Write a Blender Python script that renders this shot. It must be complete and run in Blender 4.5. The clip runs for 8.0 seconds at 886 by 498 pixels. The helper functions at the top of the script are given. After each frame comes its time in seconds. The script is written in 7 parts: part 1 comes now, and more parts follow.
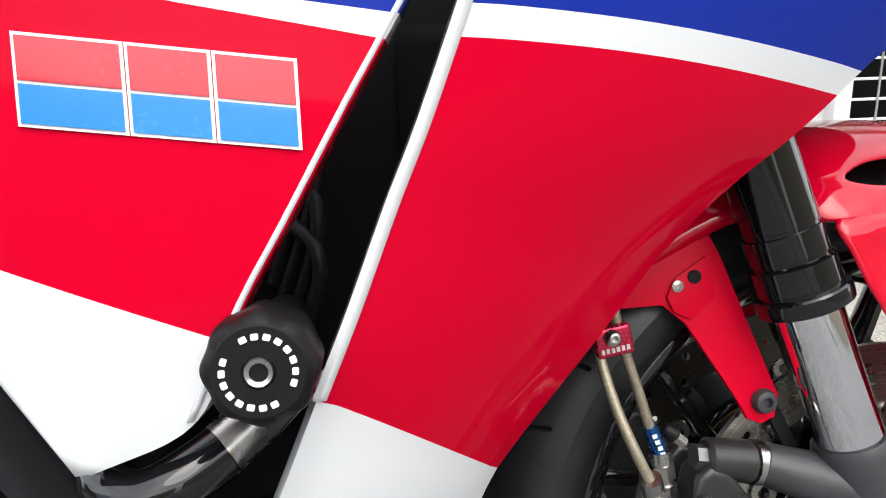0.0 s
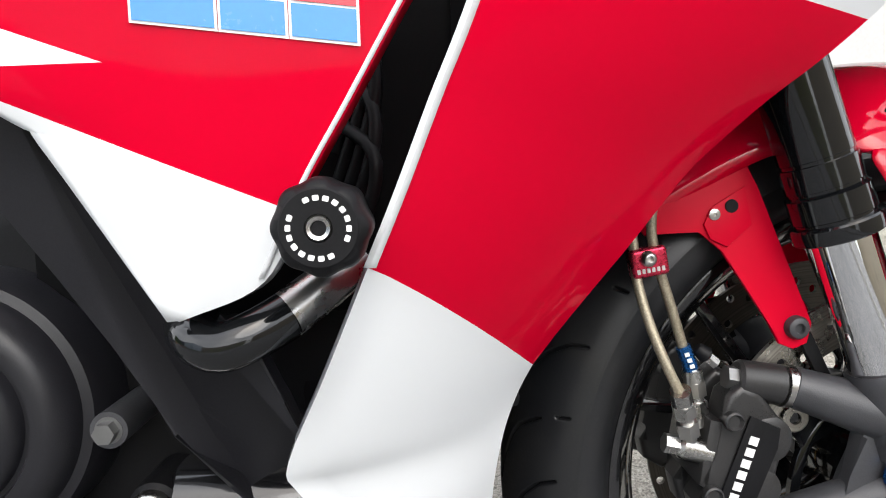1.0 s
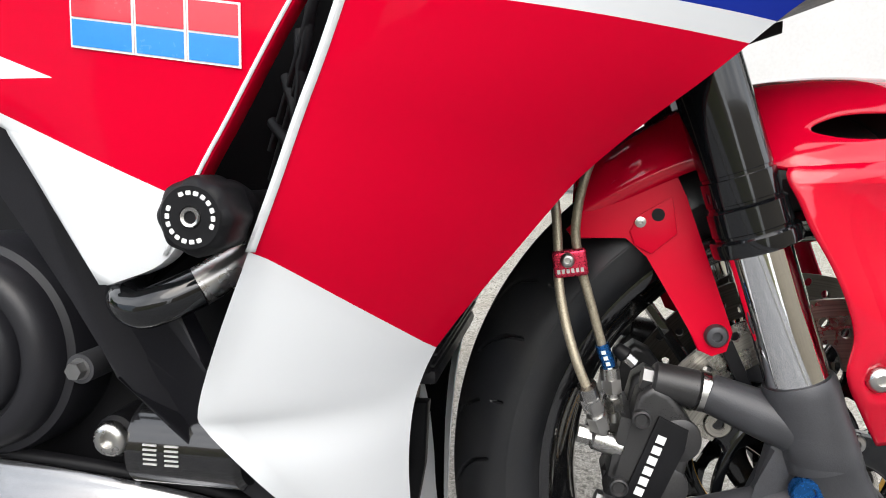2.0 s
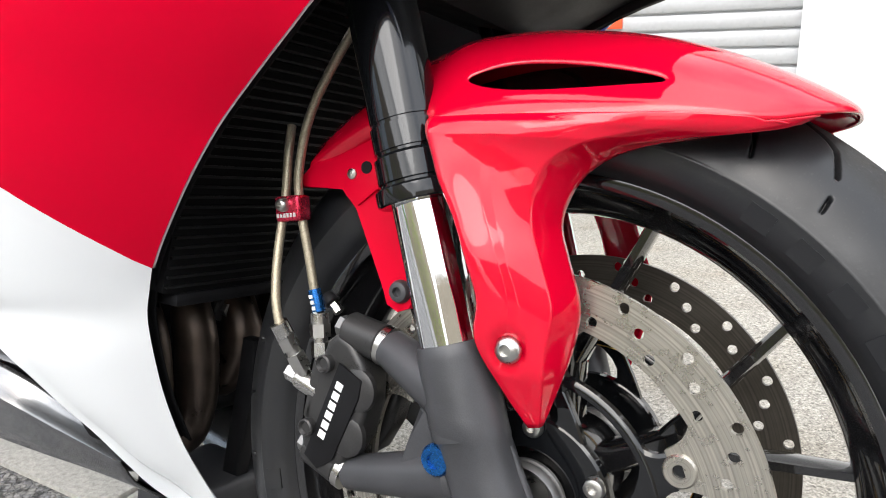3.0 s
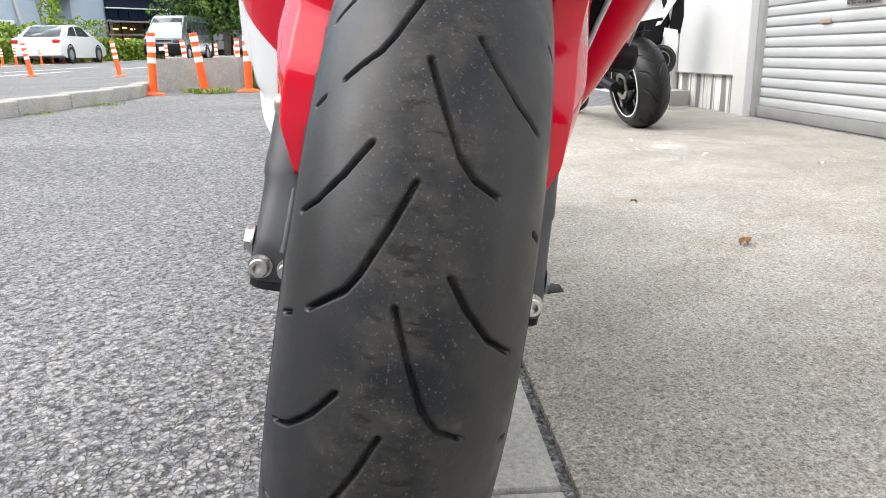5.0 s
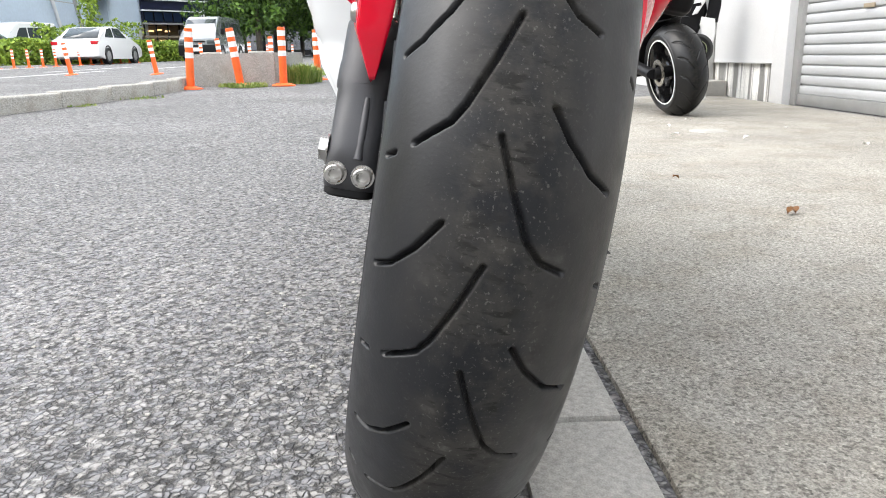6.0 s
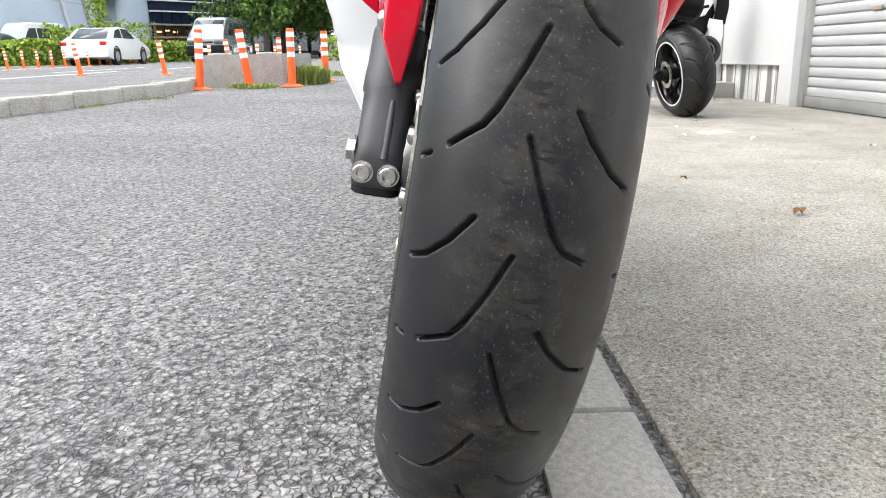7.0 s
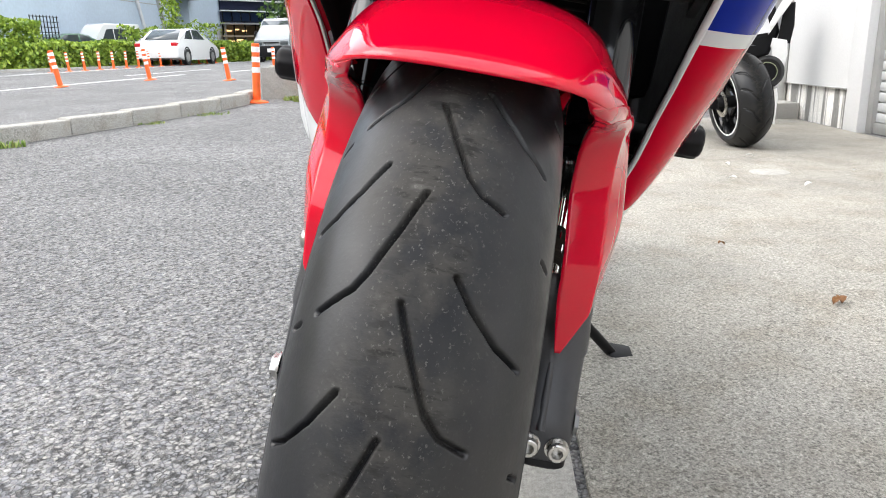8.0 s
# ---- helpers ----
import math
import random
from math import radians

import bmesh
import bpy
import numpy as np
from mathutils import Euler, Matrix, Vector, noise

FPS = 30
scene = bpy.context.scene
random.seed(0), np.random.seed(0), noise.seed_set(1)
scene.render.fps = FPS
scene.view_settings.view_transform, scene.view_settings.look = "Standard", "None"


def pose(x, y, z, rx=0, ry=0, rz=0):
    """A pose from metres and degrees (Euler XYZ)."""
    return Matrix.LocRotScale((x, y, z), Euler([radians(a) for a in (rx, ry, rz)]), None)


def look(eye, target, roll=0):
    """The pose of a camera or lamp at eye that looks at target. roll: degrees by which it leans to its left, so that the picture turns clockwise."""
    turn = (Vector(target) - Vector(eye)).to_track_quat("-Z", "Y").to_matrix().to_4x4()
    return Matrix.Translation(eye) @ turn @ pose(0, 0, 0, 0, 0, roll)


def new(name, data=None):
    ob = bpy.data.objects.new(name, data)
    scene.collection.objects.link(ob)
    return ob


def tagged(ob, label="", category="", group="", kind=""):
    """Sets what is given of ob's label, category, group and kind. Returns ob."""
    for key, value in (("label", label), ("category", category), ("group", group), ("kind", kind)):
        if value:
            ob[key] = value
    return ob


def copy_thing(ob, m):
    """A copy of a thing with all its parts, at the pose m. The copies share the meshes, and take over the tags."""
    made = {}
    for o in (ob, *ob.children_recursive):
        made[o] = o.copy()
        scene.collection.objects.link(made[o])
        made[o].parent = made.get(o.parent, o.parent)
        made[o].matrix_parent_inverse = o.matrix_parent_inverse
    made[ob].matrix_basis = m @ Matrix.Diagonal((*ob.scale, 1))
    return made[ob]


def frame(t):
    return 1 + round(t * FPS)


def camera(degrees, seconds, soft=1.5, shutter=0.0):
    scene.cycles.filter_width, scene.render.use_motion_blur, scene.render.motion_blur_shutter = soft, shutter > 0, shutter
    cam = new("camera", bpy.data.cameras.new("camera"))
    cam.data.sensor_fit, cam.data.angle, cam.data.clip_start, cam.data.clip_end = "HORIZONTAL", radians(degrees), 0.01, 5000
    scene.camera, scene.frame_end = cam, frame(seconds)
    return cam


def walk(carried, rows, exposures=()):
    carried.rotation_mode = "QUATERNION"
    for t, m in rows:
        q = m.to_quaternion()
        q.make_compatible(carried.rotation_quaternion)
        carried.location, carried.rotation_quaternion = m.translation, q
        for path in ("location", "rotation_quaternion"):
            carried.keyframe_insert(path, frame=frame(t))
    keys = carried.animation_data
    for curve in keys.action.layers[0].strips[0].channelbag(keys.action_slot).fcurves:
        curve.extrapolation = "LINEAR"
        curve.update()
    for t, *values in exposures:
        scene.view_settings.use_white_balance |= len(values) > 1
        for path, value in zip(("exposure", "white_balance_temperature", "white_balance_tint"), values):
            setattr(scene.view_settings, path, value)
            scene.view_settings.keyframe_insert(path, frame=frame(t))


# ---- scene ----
cam = camera(62.9, 8.0, 1.0)
PATH = [
    (0, (0.118, -0.041, 0.674), (-0.39, 1.824, 0.158), -1.5),
    (0.3, (0.133, -0.058, 0.663), (-0.447, 1.779, 0.126), -1.3),
    (0.5, (0.141, -0.069, 0.653), (-0.473, 1.758, 0.119), -1.5),
    (0.6, (0.144, -0.075, 0.65), (-0.487, 1.744, 0.107), -1.4),
    (0.8, (0.146, -0.084, 0.643), (-0.514, 1.724, 0.102), -1.4),
    (1, (0.146, -0.087, 0.64), (-0.543, 1.711, 0.1), -1.4),
    (1.2, (0.151, -0.087, 0.637), (-0.575, 1.698, 0.102), -1.3),
    (2.3, (0.384, -0.045, 0.662), (-0.77, 1.489, 0.1), -1.1),
    (2.5, (0.446, -0.011, 0.648), (-0.794, 1.461, 0.106), -1.0),
    (2.7, (0.512, 0.043, 0.633), (-0.811, 1.438, 0.083), -0.5),
    (3, (0.624, 0.18, 0.609), (-0.942, 1.307, 0.083), -1.4),
    (3.3, (0.722, 0.297, 0.605), (-1.037, 1.098, 0.092), -0.9),
    (3.5, (0.784, 0.38, 0.613), (-1.037, 1.006, 0.071), -1.6),
    (3.8, (0.87, 0.497, 0.612), (-1.031, 0.817, 0.079), -1.6),
    (4, (0.892, 0.585, 0.608), (-1.032, 0.687, 0.073), -2.1),
    (4.2, (0.889, 0.651, 0.605), (-1.036, 0.525, 0.077), -1.6),
    (4.5, (0.871, 0.726, 0.562), (-1.0, 0.254, 0.036), -1.2),
    (4.7, (0.853, 0.758, 0.524), (-0.984, 0.164, 0.0), -1.3),
    (5, (0.823, 0.78, 0.468), (-0.986, 0.106, -0.054), -1.1),
    (5.2, (0.805, 0.779, 0.436), (-0.989, 0.071, -0.094), -0.6),
    (6.3, (0.889, 0.752, 0.395), (-0.89, -0.004, -0.118), -1.5),
    (6.5, (0.897, 0.753, 0.397), (-0.88, -0.006, -0.117), -1.3),
    (7, (0.898, 0.756, 0.4), (-0.877, -0.007, -0.116), -1.4),
    (7.5, (0.872, 0.764, 0.443), (-0.9, -0.004, -0.076), -1.4),
    (7.7, (0.836, 0.779, 0.497), (-0.924, -0.009, -0.032), -1.0),
    (7.8, (0.816, 0.791, 0.526), (-0.934, -0.023, -0.003), -1.1),
    (8, (0.759, 0.817, 0.573), (-0.943, -0.095, 0.051), -1.4),
]
walk(cam, [(t, look(eye, target, roll)) for t, eye, target, roll in PATH],
     [(0.0, 0.4), (1.2, 0.4), (2.5, 0.45), (3.0, 0.65), (3.5, 0.9), (4.0, 0.8), (4.5, 0.62), (5.5, 0.7), (6.5, 0.72), (7.2, 0.72), (8.0, 0.65)])

# ---- world and light: bright overcast noon ----
world = bpy.data.worlds.new("overcast")
scene.world = world
world.use_nodes = True
_nt = world.node_tree
_bg = _nt.nodes["Background"]
_sky = _nt.nodes.new("ShaderNodeTexSky")
_sky.sky_type = "NISHITA"
_sky.sun_disc = False
_sky.sun_elevation = radians(58)
_sky.sun_rotation = radians(150)
_sky.dust_density = 6.0
_sky.air_density = 1.6
_sky.ozone_density = 0.6
_cl = _nt.nodes.new("ShaderNodeTexNoise")
_cl.inputs["Scale"].default_value = 2.6
_cl.inputs["Detail"].default_value = 7.0
_tc = _nt.nodes.new("ShaderNodeTexCoord")
_nt.links.new(_tc.outputs["Generated"], _cl.inputs["Vector"])
_rp = _nt.nodes.new("ShaderNodeValToRGB")
_rp.color_ramp.elements[0].position = 0.38
_rp.color_ramp.elements[1].position = 0.62
_rp.color_ramp.elements[0].color = (5.2, 5.5, 6.0, 1)
_rp.color_ramp.elements[1].color = (10.3, 10.4, 10.6, 1)
_nt.links.new(_cl.outputs["Fac"], _rp.inputs["Fac"])
_mx = _nt.nodes.new("ShaderNodeMix")
_mx.data_type = "RGBA"
_mx.inputs["Factor"].default_value = 0.8
_nt.links.new(_sky.outputs["Color"], _mx.inputs["A"])
_nt.links.new(_rp.outputs["Color"], _mx.inputs["B"])
_nt.links.new(_mx.outputs["Result"], _bg.inputs["Color"])
_bg.inputs["Strength"].default_value = 0.245
_sun = bpy.data.lights.new("sun", "SUN")
_sun.energy = 1.1
_sun.angle = radians(40)
_sun.color = (1.0, 0.985, 0.965)
sun = new("sun", _sun)
sun.matrix_world = look((6, -8.5, 11), (0, 0, 0))

# ---- helpers of this scene ----
GX, GY = 0.68, 0.73
E1 = Vector((-0.915, -0.404, 0.0))          # along the street, away
E2 = Vector((0.404, -0.915, 0.0))           # across, towards the road
STREET = math.atan2(E1.y, E1.x)


def gz(x, y):
    """Height of the ground: flat at the motorcycle, rising gently over the road."""
    d = -(x * GX + y * GY)
    bank = min(1.0, max(0.0, (d - 2.0) / 4.9)) * min(1.0, max(0.0, (0.404 * x - 0.915 * y + 0.4) / 0.8))
    return 0.0092 * max(0.0, d - 3.0) + 0.079 * bank


def st(a, b):
    p = E1 * a + E2 * b
    return p.x, p.y


def link_bm(name, bm, mat=None, smooth=True, angle=40):
    me = bpy.data.meshes.new(name)
    bmesh.ops.recalc_face_normals(bm, faces=bm.faces)
    bm.to_mesh(me)
    bm.free()
    if smooth:
        for p in me.polygons:
            p.use_smooth = True
        me.set_sharp_from_angle(angle=radians(angle))
    if mat:
        for m in (mat if isinstance(mat, (list, tuple)) else [mat]):
            me.materials.append(m)
    return me


def part(name, bm, mat, parent=None, label="", smooth=True, angle=40, m=None):
    """One mesh object, under a thing or a part."""
    me = link_bm(name, bm, mat, smooth, angle) if isinstance(bm, bmesh.types.BMesh) else bm
    ob = new(name, me)
    if parent is not None:
        ob.parent = parent
    if m is not None:
        ob.matrix_basis = m
    if label:
        tagged(ob, label)
    return ob


def thing(name, label, category, m=None, group="", kind=""):
    ob = new(name)
    ob.empty_display_size = 0.1
    if m is not None:
        ob.matrix_basis = m
    return tagged(ob, label, category, group, kind)


def box(bm, x0, x1, y0, y1, z0, z1, bevel=0.0, seg=2):
    g = bmesh.ops.create_cube(bm, size=1.0)["verts"]
    for v in g:
        v.co = Vector((x0 + (v.co.x + .5) * (x1 - x0), y0 + (v.co.y + .5) * (y1 - y0), z0 + (v.co.z + .5) * (z1 - z0)))
    if bevel:
        es = list({e for v in g for e in v.link_edges})
        bmesh.ops.bevel(bm, geom=es, offset=bevel, segments=seg, affect="EDGES", profile=0.6)
    return bm


def lathe(profile, seg=48, axis="Y", centre=(0, 0, 0), arc=360.0, start=0.0, closed=False):
    """Revolve (along, radius) pairs round an axis through centre."""
    bm = bmesh.new()
    full = arc >= 359.9
    n = seg if full else seg + 1
    rings = []
    for l, r in profile:
        ring = []
        for i in range(n):
            a = radians(start + arc * i / seg)
            c, s = math.cos(a) * r, math.sin(a) * r
            p = {"Y": (c, l, s), "X": (l, c, s), "Z": (c, s, l)}[axis]
            ring.append(bm.verts.new(Vector(p) + Vector(centre)))
        rings.append(ring)
    pairs = list(zip(rings, rings[1:])) + ([(rings[-1], rings[0])] if closed else [])
    for r0, r1 in pairs:
        for i in range(n if full else n - 1):
            j = (i + 1) % n
            bm.faces.new((r0[i], r0[j], r1[j], r1[i]))
    bmesh.ops.remove_doubles(bm, verts=bm.verts, dist=1e-5)
    return bm


def rod(p0, p1, r0, r1=None, seg=20, cap=True, bm=None, bevel=0.0):
    """A round bar between two points, tapering from r0 to r1."""
    r1 = r0 if r1 is None else r1
    p0, p1 = Vector(p0), Vector(p1)
    bm = bm or bmesh.new()
    q = (p1 - p0).to_track_quat("Z", "Y")
    L = (p1 - p0).length
    prof = [(0.0, r0), (L, r1)]
    if bevel:
        prof = [(0.0, r0 - bevel), (bevel, r0), (L - bevel, r1), (L, r1 - bevel)]
    rings = []
    for l, r in prof:
        rings.append([bm.verts.new(p0 + q @ Vector((r * math.cos(2 * math.pi * i / seg), r * math.sin(2 * math.pi * i / seg), l))) for i in range(seg)])
    for a, b in zip(rings, rings[1:]):
        for i in range(seg):
            j = (i + 1) % seg
            bm.faces.new((a[i], a[j], b[j], b[i]))
    if cap:
        bm.faces.new(rings[0][::-1])
        bm.faces.new(rings[-1])
    return bm


def smooth_line(pts, n):
    """A Catmull-Rom curve through pts, as n points."""
    P = [Vector(p) for p in pts]
    P = [P[0] * 2 - P[1]] + P + [P[-1] * 2 - P[-2]]
    out = []
    k = len(P) - 3
    for i in range(n):
        u = i / (n - 1) * k
        j = min(int(u), k - 1)
        t = u - j
        a, b, c, d = P[j:j + 4]
        out.append(0.5 * ((2 * b) + (c - a) * t + (2 * a - 5 * b + 4 * c - d) * t * t + (3 * b - a - 3 * c + d) * t ** 3))
    return out


def tube(pts, r, n=40, seg=14, bm=None, cap=True):
    """A round tube along a smooth line."""
    bm = bm or bmesh.new()
    line = smooth_line(pts, n)
    rr = r if callable(r) else (lambda u: r)
    rings, prev = [], None
    for i, p in enumerate(line):
        d = (line[min(i + 1, n - 1)] - line[max(i - 1, 0)]).normalized()
        if prev is None:
            x = d.orthogonal().normalized()
        else:
            x = (prev - d * prev.dot(d)).normalized()
        prev = x
        y = d.cross(x)
        R = rr(i / (n - 1))
        rings.append([bm.verts.new(p + (x * math.cos(2 * math.pi * k / seg) + y * math.sin(2 * math.pi * k / seg)) * R) for k in range(seg)])
    for a, b in zip(rings, rings[1:]):
        for k in range(seg):
            j = (k + 1) % seg
            bm.faces.new((a[k], a[j], b[j], b[k]))
    if cap:
        bm.faces.new(rings[0][::-1])
        bm.faces.new(rings[-1])
    return bm


def grid(rows, bm=None, closed=False):
    """A sheet from rows of points."""
    bm = bm or bmesh.new()
    V = [[bm.verts.new(p) for p in r] for r in rows]
    for a, b in zip(V, V[1:]):
        for i in range(len(a) - 1):
            bm.faces.new((a[i], a[i + 1], b[i + 1], b[i]))
        if closed:
            bm.faces.new((a[-1], a[0], b[0], b[-1]))
    return bm


def plate(poly, y0, y1, bevel=0.0, seg=2, bm=None, shear=None):
    """A flat plate: an outline in x and z, between y0 and y1. shear(x, z) shifts it sideways."""
    bm = bm or bmesh.new()
    sh = shear or (lambda x, z: 0.0)
    a = [bm.verts.new((x, y0 + sh(x, z), z)) for x, z in poly]
    b = [bm.verts.new((x, y1 + sh(x, z), z)) for x, z in poly]
    n = len(poly)
    fs = [bm.faces.new(a), bm.faces.new(b[::-1])]
    for i in range(n):
        j = (i + 1) % n
        fs.append(bm.faces.new((a[i], b[i], b[j], a[j])))
    if bevel:
        es = [e for f in fs[:2] for e in f.edges]
        bmesh.ops.bevel(bm, geom=es, offset=bevel, segments=seg, affect="EDGES", profile=0.6)
    return bm


def solid(ob, t, offset=-1.0):
    md = ob.modifiers.new("thickness", "SOLIDIFY")
    md.thickness, md.offset = t, offset
    return ob


def subdiv(ob, n=2):
    md = ob.modifiers.new("rounding", "SUBSURF")
    md.levels = md.render_levels = n
    return ob


def mirrored(bm):
    """The same mesh on the other side of the middle plane."""
    b = bm.copy()
    for v in b.verts:
        v.co.y = -v.co.y
    bmesh.ops.reverse_faces(b, faces=b.faces)
    return b


# ---- materials ----
def nodes_of(name):
    m = bpy.data.materials.new(name)
    m.use_nodes = True
    return m, m.node_tree, m.node_tree.nodes["Principled BSDF"]


def mat(name, col, rough=0.5, metal=0.0, var=0.15, scale=30.0, fine=400.0, bump=0.0, bscale=None, coat=0.0, rvar=0.1, spec=0.5, dist=0.002, stretch=None):
    """Surface with colour and gloss varied at two scales, and a fine relief."""
    m, nt, b = nodes_of(name)
    N, L = nt.nodes, nt.links
    tc = N.new("ShaderNodeTexCoord")
    src = tc.outputs["Object"]
    if stretch:
        mp = N.new("ShaderNodeMapping")
        mp.inputs["Scale"].default_value = stretch
        L.new(src, mp.inputs["Vector"])
        src = mp.outputs["Vector"]
    n1 = N.new("ShaderNodeTexNoise")
    n1.inputs["Scale"].default_value = scale
    n1.inputs["Detail"].default_value = 4
    n2 = N.new("ShaderNodeTexNoise")
    n2.inputs["Scale"].default_value = fine
    n2.inputs["Detail"].default_value = 3
    L.new(src, n1.inputs["Vector"])
    L.new(src, n2.inputs["Vector"])
    ad = N.new("ShaderNodeMath")
    ad.operation = "ADD"
    L.new(n1.outputs["Fac"], ad.inputs[0])
    L.new(n2.outputs["Fac"], ad.inputs[1])
    mr = N.new("ShaderNodeMapRange")
    mr.inputs["From Min"].default_value, mr.inputs["From Max"].default_value = 0.7, 1.3
    mr.inputs["To Min"].default_value, mr.inputs["To Max"].default_value = 1 - var, 1 + var
    L.new(ad.outputs[0], mr.inputs["Value"])
    vm = N.new("ShaderNodeVectorMath")
    vm.operation = "SCALE"
    vm.inputs[0].default_value = col
    L.new(mr.outputs[0], vm.inputs["Scale"])
    L.new(vm.outputs[0], b.inputs["Base Color"])
    rr = N.new("ShaderNodeMapRange")
    rr.inputs["From Min"].default_value, rr.inputs["From Max"].default_value = 0.7, 1.3
    rr.inputs["To Min"].default_value, rr.inputs["To Max"].default_value = max(0.02, rough - rvar), min(1.0, rough + rvar)
    L.new(ad.outputs[0], rr.inputs["Value"])
    L.new(rr.outputs[0], b.inputs["Roughness"])
    b.inputs["Metallic"].default_value = metal
    b.inputs["Coat Weight"].default_value = coat
    b.inputs["Coat Roughness"].default_value = 0.04
    b.inputs["Specular IOR Level"].default_value = spec
    if bump:
        nb = n2
        if bscale:
            nb = N.new("ShaderNodeTexNoise")
            nb.inputs["Scale"].default_value = bscale
            nb.inputs["Detail"].default_value = 4
            L.new(src, nb.inputs["Vector"])
        bp = N.new("ShaderNodeBump")
        bp.inputs["Strength"].default_value = bump
        bp.inputs["Distance"].default_value = dist
        L.new(nb.outputs["Fac"], bp.inputs["Height"])
        L.new(bp.outputs[0], b.inputs["Normal"])
    return m


def math_node(nt, op, a, b=None):
    n = nt.nodes.new("ShaderNodeMath")
    n.operation = op
    for i, v in enumerate((a, b)):
        if v is None:
            continue
        if isinstance(v, (int, float)):
            n.inputs[i].default_value = v
        else:
            nt.links.new(v, n.inputs[i])
    return n.outputs[0]


RED, WHITE, BLUE = (0.57, 0.0008, 0.021, 1), (0.70, 0.72, 0.735, 1), (0.012, 0.03, 0.30, 1)


def livery(name, kind):
    """Glossy racing paint: red with white and blue fields, edges given in the panel's own x and z."""
    m, nt, b = nodes_of(name)
    N, L = nt.nodes, nt.links
    tc = N.new("ShaderNodeTexCoord")
    sp = N.new("ShaderNodeSeparateXYZ")
    L.new(tc.outputs["Object"], sp.inputs[0])
    x, z = sp.outputs["X"], sp.outputs["Z"]
    M = lambda op, a, c=None: math_node(nt, op, a, c)

    def curve(x0, z0, k1, k2):
        d = M("SUBTRACT", x, x0)
        return M("ADD", M("ADD", M("MULTIPLY", d, k1), z0), M("MULTIPLY", M("MULTIPLY", d, d), k2))

    def mixc(fac, a, c):
        mx = N.new("ShaderNodeMix")
        mx.data_type = "RGBA"
        L.new(fac, mx.inputs["Factor"])
        for s, v in (("A", a), ("B", c)):
            if isinstance(v, tuple):
                mx.inputs[s].default_value = v
            else:
                L.new(v, mx.inputs[s])
        return mx.outputs["Result"]

    if kind == "side":
        low = M("LESS_THAN", z, curve(-0.298, 0.1305, -1.043, -2.65))
        up1 = M("GREATER_THAN", z, curve(-0.324, 0.3412, -0.035, -0.22))
        up2 = M("GREATER_THAN", z, curve(-0.319, 0.3535, -0.035, -0.20))
        nose = M("MULTIPLY", M("GREATER_THAN", z, curve(-0.05, 0.3800, -0.2, 0.0)), M("LESS_THAN", z, curve(-0.05, 0.3890, -0.2, 0.0)))
        c = mixc(low, RED, WHITE)
        c = mixc(up1, c, WHITE)
        c = mixc(up2, c, BLUE)
        c = mixc(nose, c, WHITE)
    elif kind == "mid":
        low = M("LESS_THAN", z, curve(-0.431, 0.2345, -0.41, 0.0))
        up1 = M("GREATER_THAN", z, curve(-0.371, 0.3462, -0.20, 0.0))
        up2 = M("GREATER_THAN", z, curve(-0.36, 0.3540, -0.15, 0.0))
        ar = M("MULTIPLY", M("LESS_THAN", z, curve(-0.5, 0.298, -0.365, 0.0)), M("GREATER_THAN", z, 0.298))
        ar = M("MULTIPLY", ar, M("LESS_THAN", x, -0.5))
        c = mixc(low, RED, WHITE)
        c = mixc(ar, c, WHITE)
        c = mixc(up1, c, WHITE)
        c = mixc(up2, c, BLUE)
    else:
        c = None
    nz = N.new("ShaderNodeTexNoise")
    nz.inputs["Scale"].default_value = 14
    nz.inputs["Detail"].default_value = 6
    L.new(tc.outputs["Object"], nz.inputs["Vector"])
    mr = N.new("ShaderNodeMapRange")
    mr.inputs["To Min"].default_value, mr.inputs["To Max"].default_value = (0.30, 0.42) if kind == "stay" else (0.03, 0.07)
    L.new(nz.outputs["Fac"], mr.inputs["Value"])
    L.new(mr.outputs[0], b.inputs["Roughness"])
    if c is None:
        b.inputs["Base Color"].default_value = RED
    else:
        L.new(c, b.inputs["Base Color"])
    b.inputs["Specular IOR Level"].default_value = {"plain": 0.45, "stay": 0.2}.get(kind, 0.16)
    bp = N.new("ShaderNodeBump")
    b.inputs["IOR"].default_value = 1.45 if kind == "plain" else 1.3
    if kind == "plain":
        b.inputs["Coat Weight"].default_value = 0.35
        b.inputs["Coat Roughness"].default_value = 0.02
    bp.inputs["Strength"].default_value = 0.03
    bp.inputs["Distance"].default_value = 0.001
    n2 = N.new("ShaderNodeTexNoise")
    n2.inputs["Scale"].default_value = 60
    L.new(tc.outputs["Object"], n2.inputs["Vector"])
    L.new(n2.outputs["Fac"], bp.inputs["Height"])
    L.new(bp.outputs[0], b.inputs["Normal"])
    return m


